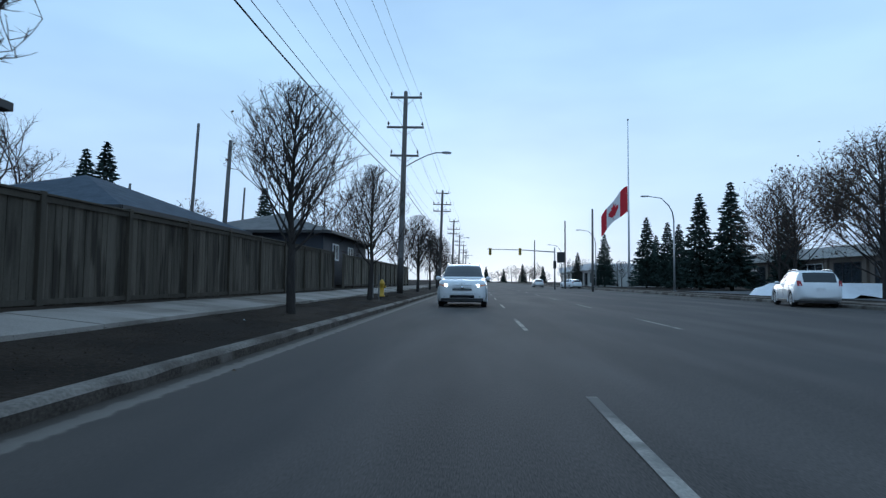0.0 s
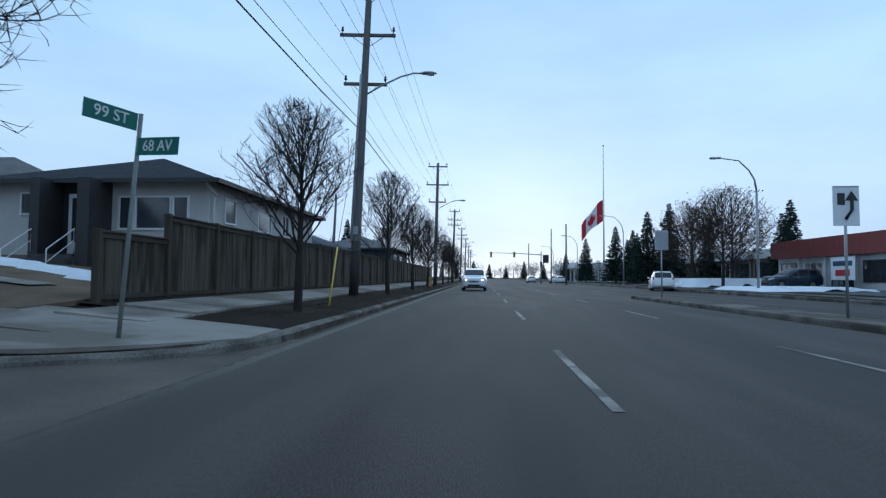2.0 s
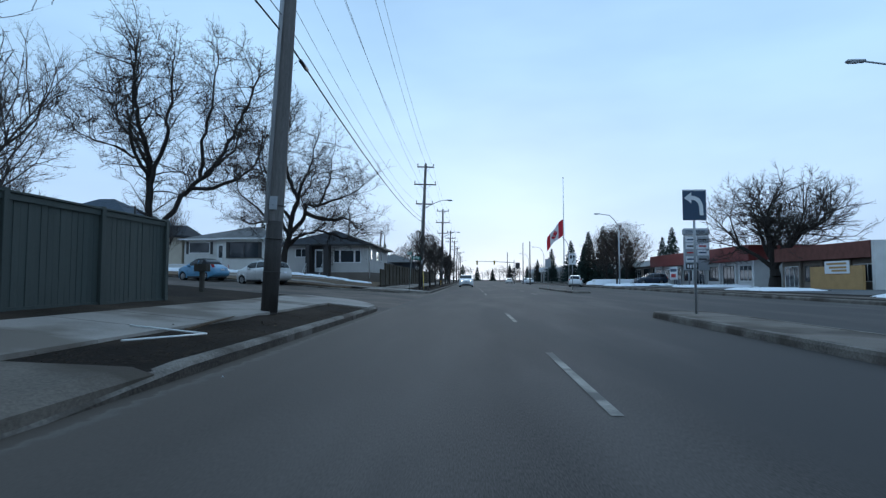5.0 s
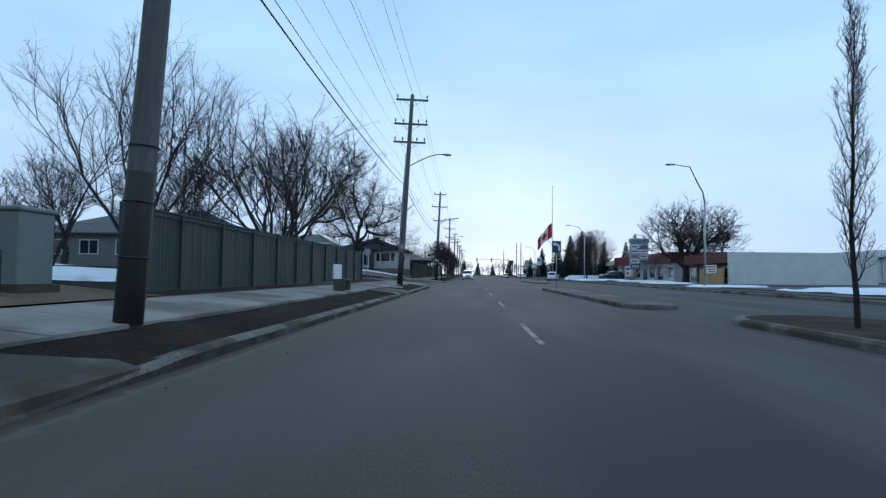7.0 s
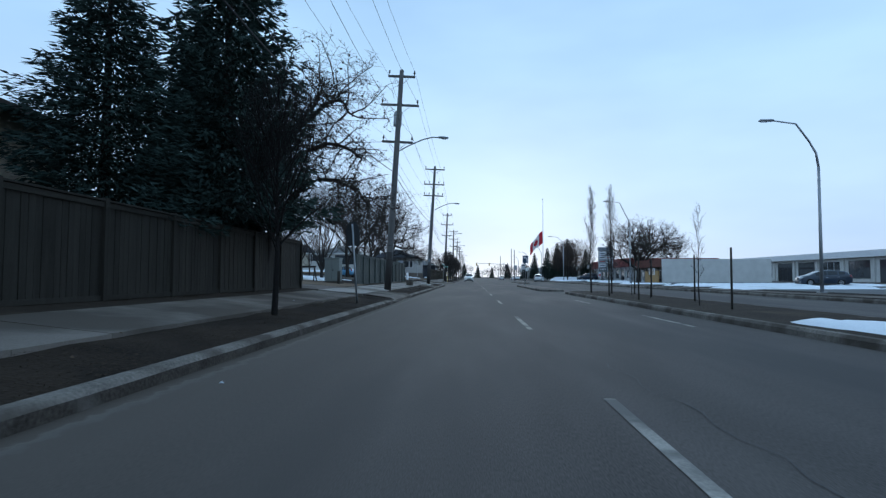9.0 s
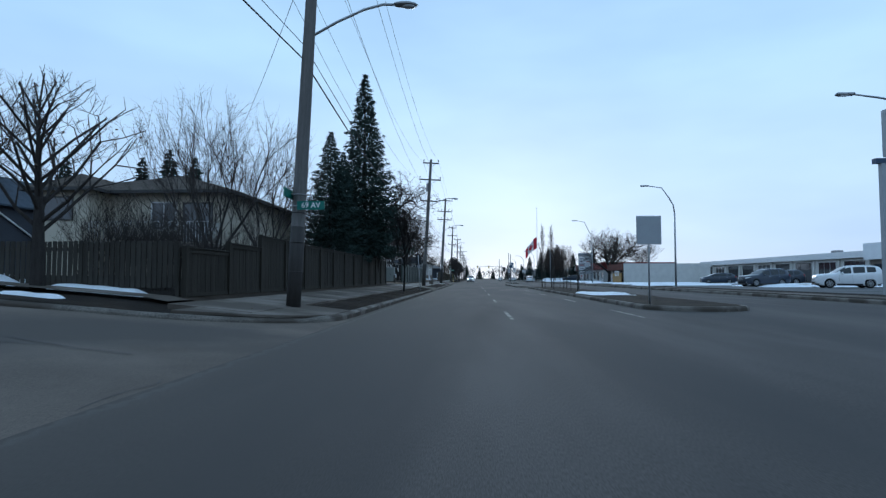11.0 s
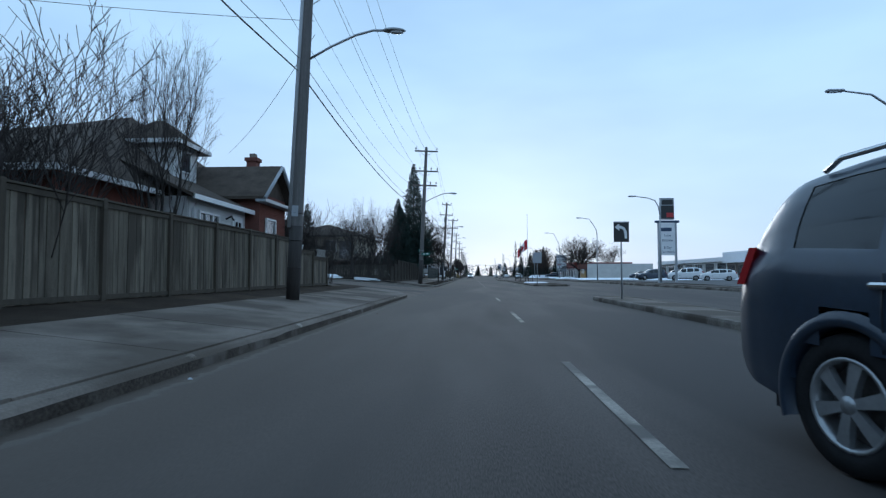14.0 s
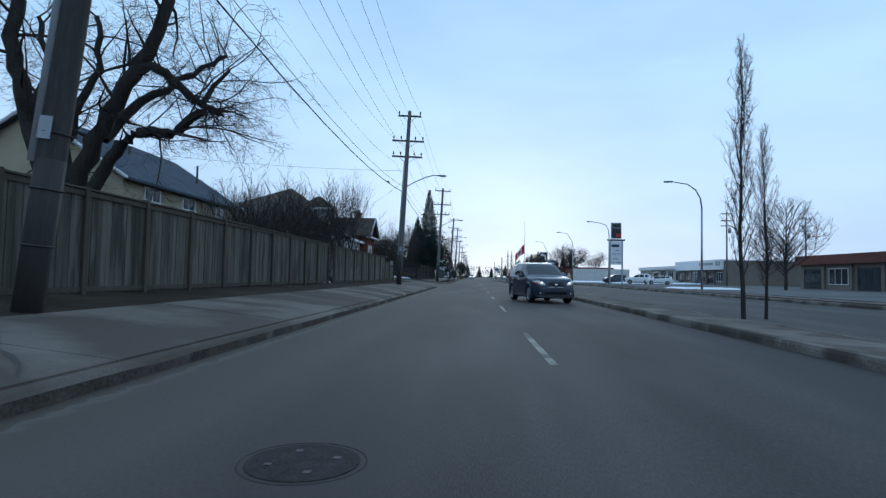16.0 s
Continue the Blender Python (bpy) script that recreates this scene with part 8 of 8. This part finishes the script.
# ---- vehicles ----
def wheel(parent, x, y, r, s, rim_mat=RIM, spokes=5):
    w = holder("wheel", x, y, r)
    w.parent = parent
    def disc(name, prof, m, sides=28):
        vs, fs = [], []
        for rad, t in prof:
            vs += [(s * t, rad * math.cos(2 * math.pi * k / sides), rad * math.sin(2 * math.pi * k / sides)) for k in range(sides)]
        for i in range(len(prof) - 1):
            for k in range(sides):
                a, b = i * sides + k, i * sides + (k + 1) % sides
                fs.append((a, b, b + sides, a + sides))
        ob = ob_from(name, vs, fs, m, w, smooth=True)
        bm = bmesh.new()
        bm.from_mesh(ob.data)
        bmesh.ops.recalc_face_normals(bm, faces=bm.faces)
        bm.to_mesh(ob.data)
        bm.free()
        return ob
    disc("tyre", [(r * 0.66, -0.2), (r * 0.97, -0.2), (r, -0.16), (r, -0.04), (r * 0.96, 0.0), (r * 0.78, 0.012), (r * 0.67, 0.0), (r * 0.66, -0.06)], TYRE)
    disc("rim", [(r * 0.67, -0.02), (r * 0.66, 0.006), (r * 0.61, 0.004), (r * 0.59, -0.05), (r * 0.58, -0.12)], rim_mat)
    disc("brake_disc", [(r * 0.57, -0.11), (0.03, -0.11)], IRON, 20)
    disc("hub", [(r * 0.15, -0.02), (r * 0.13, 0.004), (0.001, 0.008)], rim_mat, 14)
    for k in range(spokes):
        a = 2 * math.pi * k / spokes + 0.3
        d, e = Vector((0, math.cos(a), math.sin(a))), Vector((0, -math.sin(a), math.cos(a)))
        pts = []
        for q, wd, t in ((0.1 * r, 0.07 * r, 0.0), (0.35 * r, 0.085 * r, 0.0), (0.63 * r, 0.115 * r, -0.008)):
            for sd in (-1, 1):
                for dt in (0, -0.04):
                    v = d * q + e * wd * sd
                    pts.append((s * (t + dt), v.y, v.z))
        f = [(0, 2, 6, 4), (4, 6, 10, 8), (0, 4, 5, 1), (4, 8, 9, 5), (2, 3, 7, 6), (6, 7, 11, 10)]
        ob_from("spoke", pts, f, rim_mat, w)
    return w


def even(rows, s, soft=2):
    """A smooth profile through rows of (place, value), read at the places s."""
    v = np.interp(s, [r[0] for r in rows], [r[1] for r in rows])
    for _ in range(soft):
        v[1:-1] = 0.25 * v[:-2] + 0.5 * v[1:-1] + 0.25 * v[2:]
    return v


# side views: the middle line, the waist line, and from where to where run windscreen, side panes, rear pane and folding roof
CAR_LINES = {}
CAR_LINES["suv"] = ([(0, 0.74), (0.03, 0.86), (0.08, 0.95), (0.18, 1.01), (0.5, 1.07), (0.9, 1.105), (1.22, 1.13), (1.30, 1.16), (1.65, 1.38), (2.0, 1.59), (2.2, 1.66), (2.5, 1.705), (3.1, 1.72), (3.7, 1.70), (4.15, 1.655), (4.32, 1.58), (4.45, 1.36), (4.55, 1.13), (4.62, 1.02), (4.68, 0.72)],
                    [(0, 0.66), (0.05, 0.79), (0.15, 0.90), (0.4, 0.97), (0.9, 1.02), (1.3, 1.05), (2.5, 1.09), (3.6, 1.16), (4.2, 1.19), (4.5, 1.10), (4.62, 0.96), (4.68, 0.66)], (1.30, 2.10), (1.62, 2.38, 2.47, 3.30, 3.38, 4.00), (4.27, 4.55), (9, 9))
CAR_LINES["hatch"] = ([(0, 0.74), (0.03, 0.86), (0.1, 0.95), (0.3, 1.05), (0.6, 1.12), (0.85, 1.17), (1.3, 1.40), (1.8, 1.62), (2.2, 1.70), (2.7, 1.72), (3.4, 1.68), (4.0, 1.60), (4.25, 1.52), (4.42, 1.33), (4.55, 1.12), (4.63, 1.0), (4.68, 0.72)],
                      [(0, 0.66), (0.05, 0.79), (0.15, 0.90), (0.5, 1.02), (0.9, 1.08), (2.5, 1.14), (3.6, 1.22), (4.2, 1.27), (4.5, 1.12), (4.62, 0.98), (4.68, 0.66)], (0.90, 2.0), (1.35, 2.35, 2.45, 3.30, 3.38, 3.95), (4.2, 4.5), (9, 9))
CAR_LINES["convertible"] = ([(0, 0.62), (0.05, 0.78), (0.2, 0.93), (0.5, 1.07), (0.9, 1.16), (1.25, 1.22), (1.35, 1.26), (1.7, 1.48), (2.05, 1.64), (2.4, 1.71), (2.9, 1.70), (3.3, 1.58), (3.6, 1.40), (3.85, 1.24), (4.1, 1.14), (4.4, 0.98), (4.6, 0.80), (4.68, 0.62)],
                            [(0, 0.58), (0.1, 0.78), (0.3, 0.92), (0.7, 1.04), (1.3, 1.10), (3.6, 1.12), (4.1, 1.04), (4.4, 0.90), (4.6, 0.74), (4.68, 0.56)], (1.35, 2.06), (1.65, 2.65, 2.72, 3.15, 9, 9), (3.3, 3.56), (2.06, 3.85))


def suv(name, label, x, y, z, turn, paint, L=4.68, W=1.89, H=1.72, lights=LAMP_OFF, group="parked cars", rails=CHROME, r=0.365, spokes=6, kind="suv"):
    """A tall car along local y with its nose at +y: one lofted shell cut into paint and glass, with its fittings."""
    c = tagged(holder(name, x, y, z), label, "car", group=group)
    c.matrix_basis = pose(x, y, z, 0, 0, turn)
    k, kw, kh = L / 4.68, W / 1.89, H / 1.72
    s = np.concatenate([np.linspace(0, 0.4, 13), np.linspace(0.46, 4.2, 58), np.linspace(4.25, 4.68, 14)])
    middle, waist, screen, panes, rear, folding = CAR_LINES[kind]
    crown, belt = even(middle, s, 1) * kh, even(waist, s) * kh
    half = even([(0, 0.42), (0.02, 0.56), (0.06, 0.68), (0.14, 0.79), (0.3, 0.875), (0.55, 0.92), (0.9, 0.94), (3.5, 0.945), (4.1, 0.93), (4.4, 0.89), (4.56, 0.83), (4.64, 0.76), (4.68, 0.66)], s, 1) * kw
    low = even([(0, 0.36), (0.06, 0.27), (0.2, 0.23), (0.6, 0.22), (4.0, 0.24), (4.4, 0.30), (4.6, 0.38), (4.68, 0.46)], s) * kh
    roof = even([(0, 0.80), (1.2, 0.82), (1.5, 0.80), (2.2, 0.745), (3.6, 0.735), (4.3, 0.73), (4.68, 0.86)], s)
    yy = (2.34 - s) * k
    rings = []
    for i in range(len(s)):
        w, b, t, q, m = half[i], belt[i], crown[i], low[i], belt[i] - low[i]
        rt, up = roof[i] * w, crown[i] - belt[i]
        side = [(0.0, q), (0.82 * w, q), (0.955 * w, q + 0.05), (0.99 * w, q + 0.22 * m), (1.0 * w, q + 0.45 * m), (0.998 * w, q + 0.68 * m), (0.985 * w, q + 0.86 * m), (0.955 * w, b - 0.012), (0.925 * w, b + 0.02 * min(1, up * 6))]
        lo, hi = (0.925 * w, b + 0.02 * min(1, up * 6)), (rt + 0.02, b + 0.80 * up)
        side += [(lo[0] + (hi[0] - lo[0]) * f + 0.018 * math.sin(math.pi * f) * min(1, up * 3), lo[1] + (hi[1] - lo[1]) * f) for f in (0.33, 0.66)]
        side += [hi, (rt - 0.03, b + 0.925 * up), (rt * 0.88, b + 0.965 * up), (rt * 0.6, b + 0.985 * up), (rt * 0.3, b + 0.997 * up), (0.0, t)]
        rings.append([(-px, yy[i], pz) for px, pz in side] + [(px, yy[i], pz) for px, pz in side[-2:0:-1]])
    n, cols = len(rings[0]), 16
    wheels = (1.46 * k, -1.24 * k)
    groups = {"body": []}
    for i in range(len(s) - 1):
        sm = 0.5 * (s[i] + s[i + 1])
        for j in range(n):
            a = j if j < cols else n - 1 - j
            pts = [rings[i][j], rings[i + 1][j], rings[i + 1][(j + 1) % n], rings[i][(j + 1) % n]]
            cy, cz = sum(p[1] for p in pts) / 4, sum(p[2] for p in pts) / 4
            if 1 <= a <= 6 and any(math.hypot(cy - wy, cz - r) < r + 0.05 for wy in wheels):
                continue
            key = "body"
            left = j < cols
            if 8 <= a <= 10:
                for nm, s0, s1 in (("front_door_window", *panes[:2]), ("rear_door_window", *panes[2:4]), ("quarter_window", *panes[4:])):
                    if s0 < sm < s1:
                        key = nm + ("_l" if left else "_r")
            elif a >= 11 and screen[0] < sm < screen[1] and not (a == 11 and sm > screen[1] - 0.15):
                key = "windshield"
            elif a >= 12 and rear[0] < sm < rear[1]:
                key = "rear_window"
            if key == "body" and a >= 8 and folding[0] < sm < folding[1] and (a >= 11 or sm > panes[3] - 0.1):
                key = "soft_top"
            groups.setdefault(key, []).append((i * n + j, (i + 1) * n + j, (i + 1) * n + (j + 1) % n, i * n + (j + 1) % n))
    groups["body"] += [tuple(range(n))[::-1], tuple((len(s) - 1) * n + j for j in range(n))]
    flat = [Vector(p) for ring in rings for p in ring]
    for key, faces in groups.items():
        used = sorted({v for f in faces for v in f})
        at = {v: m for m, v in enumerate(used)}
        glass = key not in ("body", "soft_top")
        push = {"l": Vector((0.006, 0, 0)), "r": Vector((-0.006, 0, 0))}.get(key[-1], Vector((0, 0, -0.004))) if glass else Vector()
        bm = bmesh.new()
        vs = [bm.verts.new(flat[v] + push) for v in used]
        for f in faces:
            try:
                bm.faces.new([vs[at[v]] for v in f])
            except ValueError:
                pass
        bmesh.ops.remove_doubles(bm, verts=bm.verts, dist=0.0004)
        ob = part(key[:-2] if key[-2:] in ("_l", "_r") else key, bm, CAR_GLASS if glass else SOFT_TOP if key == "soft_top" else paint, c, "dark tinted glass" if glass else "black folding top" if key == "soft_top" else "", smooth=True)
        if not glass:
            ob.data.set_sharp_from_angle(angle=radians(42))
    h = W / 2
    front = 2.34 * k

    def nose(px, off=0.0):
        """The y of the nose's skin at a distance from the middle."""
        return front - float(np.interp(min(abs(px), half.max() - 0.01), half[:24], s[:24])) * k + off

    def strip(nm, x0, x1, z0, z1, off, m, parent, bow=0.0, lab="", skew=0.0, steps=10):
        vs = []
        for i in range(steps + 1):
            f = i / steps
            px = x0 + (x1 - x0) * f
            lift = bow * (1 - (2 * f - 1) ** 2)
            base = nose(px)
            lean0, lean1 = 0.10 * max(0.0, z0 - 0.62), 0.30 * max(0.0, z1 - 0.62)
            vs += [(px, base - lean0 + off - 0.05, z0 - 0.004), (px, base - lean0 + off, z0 + skew * f), (px, base - lean1 + off, z1 + lift + skew * f), (px, base - lean1 + off - 0.06, z1 + lift + skew * f + 0.004)]
        fs = [(i * 4 + j, i * 4 + 4 + j, i * 4 + 5 + j, i * 4 + j + 1) for i in range(steps) for j in range(3)] + [(0, 1, 2, 3), (steps * 4 + 3, steps * 4 + 2, steps * 4 + 1, steps * 4)]
        return ob_from(nm, vs, fs, m, parent, lab, smooth=False)

    grille = strip("grille", -0.36 * kw, 0.36 * kw, 0.645 * kh, 0.87 * kh, 0.03, BLACK_PLASTIC, c, 0.02, "dark grille with bright bars")
    for i in range(3):
        strip("chrome_bar", -(0.31 + 0.02 * i) * kw, (0.31 + 0.02 * i) * kw, (0.665 + 0.085 * i) * kh, (0.680 + 0.085 * i) * kh, 0.045, CHROME, grille)
    lathe("badge", [(0.001, -0.012), (0.052, -0.012), (0.052, 0.01), (0.045, 0.016), (0.001, 0.018)], CHROME, grille, sides=18).matrix_basis = pose(0, front + 0.035, 0.765 * kh, -78, 0, 0) @ Matrix.Diagonal((1.25, 0.85, 1, 1))
    strip("lower_valance", -0.80 * kw, 0.80 * kw, 0.25 * kh, 0.35 * kh, 0.028, BLACK_PLASTIC, c, 0.0, "black lower valance", 0.0, 16)
    strip("intake", -0.46 * kw, 0.46 * kw, 0.37 * kh, 0.47 * kh, 0.022, TYRE, c)
    strip("bumper_crease", -0.84 * kw, 0.84 * kw, 0.525 * kh, 0.555 * kh, 0.028, paint, c, 0.0, "", 0.0, 18)
    for sd in (-1, 1):
        # headlight: a long pane swept back round the corner
        a0, a1 = 0.47 * kw, 0.885 * kw
        vs, m = [], 8
        for i in range(m + 1):
            f = i / m
            px = sd * (a0 + (a1 - a0) * f)
            zc = (0.80 + 0.10 * f) * kh
            hh = (0.062 + 0.030 * math.sin(math.pi * min(1.0, f * 1.1)) - 0.05 * f * f) * kh
            b0 = nose(px)
            vs += [(px, b0 - 0.10 * max(0, zc - hh - 0.62) + 0.018, zc - hh), (px + sd * 0.006, b0 - 0.17 * max(0, zc - 0.62) + 0.024, zc), (px, b0 - 0.26 * max(0, zc + hh - 0.62) + 0.016, zc + hh)]
        hl = ob_from("headlight", vs, [(i * 3 + j, i * 3 + 3 + j, i * 3 + 4 + j, i * 3 + j + 1) for i in range(m) for j in range(2)], LAMP_OFF, c, "clear swept headlight", smooth=True)
        bulb = bmesh.new()
        bmesh.ops.create_uvsphere(bulb, u_segments=14, v_segments=8, radius=0.055)
        bx = sd * 0.60 * kw
        for v in bulb.verts:
            v.co = Vector((bx + v.co.x, nose(bx) - 0.005 + v.co.y * 0.6, 0.835 * kh + v.co.z * 0.85))
        part("bulb", bulb, lights, hl, smooth=True)
        if lights is not LAMP_OFF:
            vs = []
            for i in range(6):
                f = 0.45 + 0.5 * i / 5
                px = sd * (a0 + (a1 - a0) * f)
                zc = (0.772 + 0.09 * f) * kh
                vs += [(px, nose(px) - 0.10 * max(0, zc - 0.62) + 0.030, zc - 0.016), (px, nose(px) - 0.13 * max(0, zc - 0.62) + 0.032, zc + 0.016)]
            ob_from("turn_lens", vs, [(i * 2, i * 2 + 2, i * 2 + 3, i * 2 + 1) for i in range(5)], AMBER, hl)
        fog = lathe("fog_lamp", [(0.001, 0.0), (0.038, 0.0), (0.034, 0.014), (0.001, 0.02)], LAMP_OFF, c, sides=14)
        fog.matrix_basis = pose(sd * 0.66 * kw, nose(0.66 * kw) + 0.01, 0.42 * kh, -90, 0, -28 * sd)
        tl = [(sd * 0.70 * kw, -front + 0.10, 0.98 * kh), (sd * 0.87 * kw, -front + 0.22, 0.98 * kh), (sd * 0.865 * kw, -front + 0.34, 1.22 * kh), (sd * 0.74 * kw, -front + 0.20, 1.22 * kh)]
        ob_from("tail_light", tl + [(p[0] * 1.02, p[1] - 0.05, p[2]) for p in tl], [(4, 5, 6, 7), (0, 1, 5, 4), (1, 2, 6, 5), (2, 3, 7, 6), (3, 0, 4, 7)], TAIL, c, "red tail light")
        mb = bmesh.new()
        bmesh.ops.create_uvsphere(mb, u_segments=14, v_segments=10, radius=1)
        for v in mb.verts:
            v.co = Vector((sd * (h + 0.07 + v.co.x * sd * 0.115), 0.62 * k + v.co.y * 0.075, 1.115 * kh + v.co.z * 0.085))
        mirror = part("mirror", mb, paint, c, smooth=True)
        boxed("mirror_stalk", min(sd * (h - 0.08), sd * h), max(sd * (h - 0.08), sd * h), 0.60 * k, 0.66 * k, 1.05 * kh, 1.09 * kh, BLACK_PLASTIC, mirror)
        for wy in wheels:
            arc = [radians(d) for d in range(-20, 201, 10)]
            vs = []
            for t in arc:
                for rr, px in ((r + 0.115, h * 0.985), (r + 0.075, h + 0.012), (r + 0.035, h + 0.010), (r + 0.03, h - 0.25)):
                    vs.append((sd * px, wy + rr * math.cos(t), max(0.20, r + rr * math.sin(t))))
            ob_from("wheel_arch", vs, [(i * 4 + j, i * 4 + 4 + j, i * 4 + 5 + j, i * 4 + j + 1) for i in range(len(arc) - 1) for j in range(3)], paint, c, smooth=True)
            vs = [(sd * (h - 0.26), wy + (r + 0.14) * math.cos(radians(d)), max(0.16, r + (r + 0.14) * math.sin(radians(d)))) for d in range(0, 360, 15)]
            ob_from("wheel_well", vs, [tuple(range(len(vs)))], SOFT_TOP, c)
            wheel(c, sd * (h - 0.02), wy, r, sd, spokes=spokes)
        for dy, zz in ((0.02, 0.93), (-0.92, 0.97)):
            bm = bmesh.new()
            box(bm, min(sd * (h - 0.02), sd * (h + 0.028)), max(sd * (h - 0.02), sd * (h + 0.028)), dy - 0.10, dy + 0.10, zz * kh, (zz + 0.035) * kh, 0.012)
            part("door_handle", bm, CHROME if paint is not CAR_WHITE else paint, c)
        for s0, z0, z1 in ((1.52, 0.50, 1.02), (2.42, 0.36, 1.06), (3.34, 0.66, 1.12)):
            yy0 = (2.34 - s0) * k
            tube("door_seam", [(sd * (h * 0.999), yy0, z0 * kh), (sd * (h + 0.001), yy0, (z0 + z1) / 2 * kh), (sd * (h * 0.987), yy0, (z1 - 0.07) * kh)], 0.005, BLACK_PLASTIC, c, sides=4)
        boxed("sill_cladding", min(sd * h * 0.93, sd * (h + 0.004)), max(sd * h * 0.93, sd * (h + 0.004)), wheels[1] + r + 0.12, wheels[0] - r - 0.12, 0.23 * kh, 0.34 * kh, BLACK_PLASTIC, c, bevel=0.02)
        ri = 0.66 * kw
        if rails:
            tube("roof_rail", [(sd * ri, -1.62 * k, 1.655 * kh), (sd * ri, -1.5 * k, 1.715 * kh), (sd * ri, -0.6 * k, 1.745 * kh), (sd * ri, -0.02, 1.70 * kh), (sd * ri, 0.1 * k, 1.65 * kh)], 0.017, rails, c, sides=6)
        tube("wiper", [(sd * 0.12 - 0.18, 1.06 * k, 1.135 * kh), (sd * 0.12 + 0.30, 0.93 * k, 1.215 * kh)], 0.009, BLACK_PLASTIC, c, sides=4)
    boxed("underbody", -h * 0.8, h * 0.8, -front + 0.35, front - 0.35, 0.2, 0.32, BLACK_PLASTIC, c)
    boxed("rear_plate_bar", -0.16, 0.16, -front - 0.02, -front + 0.02, 0.78 * kh, 0.90 * kh, SIGN_WHITE, c)
    return c


# the camera looks back at traffic that follows it: noses point towards -y
suv("white_suv", "white suv with bright headlights following in the lane", -0.53, 24.1, 0, 180, CAR_WHITE, L=4.85, W=1.95, H=1.77, lights=LAMP_ON, group="moving cars")
suv("dark_suv", "dark blue grey suv with alloy wheels passing close by", 3.0, -158.2, 0, 191, CAR_DARK, L=4.5, W=1.80, H=1.70, lights=LAMP_SOFT, group="moving cars")
suv("white_crossover", "white suv driving away on the opposite lanes", 15.5, 27.6, 0, -13, CAR_WHITE, L=4.5, W=1.85, H=1.68, group="moving cars")
suv("silver_hatchback", "silver hatchback parked on the side street", -14.4, -17.5, zs(-14.4) + relief(-14.4, -17.5) + 0.01, 66, CAR_SILVER, L=3.9, W=1.70, H=1.66, rails=None, r=0.32, kind="hatch")
suv("blue_convertible", "light blue small car with a black soft top", -19.8, -15.2, zs(-19.8) + relief(-19.8, -15.2) + 0.03, 67, CAR_BLUE, L=3.85, W=1.72, H=1.66, rails=None, r=0.33, kind="convertible")
suv("parked_suv", "white suv parked in a shop lot", 30.0, -79.0, zv(30) + 0.02, 75, CAR_WHITE, L=4.7, W=1.9, H=1.8)
suv("parked_suv", "dark suv parked in a shop lot", 28.0, -70.0, zv(28) + 0.02, 100, CAR_DARK, L=4.6, W=1.85, H=1.7)
suv("parked_hatchback", "white car parked beside the station sign", 31.5, -86.0, zv(31) + 0.02, 75, CAR_WHITE, L=4.4, W=1.8, H=1.5, rails=None, r=0.32, kind="hatch")
suv("parked_hatchback", "white car parked at a distant lot", 15.0, 92.0, 0.0, 20, CAR_WHITE, L=4.4, W=1.8, H=1.5, rails=None, r=0.32, kind="hatch")
suv("parked_hatchback", "silver car waiting at the distant signal", 11.0, 104.0, 0.0, 0, CAR_SILVER, L=4.4, W=1.8, H=1.5, rails=None, r=0.32, kind="hatch")
suv("parked_suv", "dark suv parked across the road", 36.0, -58.0, zv(36) + 0.02, 80, CAR_DARK, L=4.6, W=1.85, H=1.7)
suv("parked_hatchback", "dark car parked in a lot across the road", 33.0, -48.0, zv(33) + 0.02, 80, CAR_DARK, L=4.4, W=1.8, H=1.5, rails=None, r=0.32, kind="hatch")
suv("parked_suv", "dark green suv parked at the shops", 26.5, 28.0, zv(26) + 0.02, 95, CAR_DARK, L=4.6, W=1.85, H=1.7)
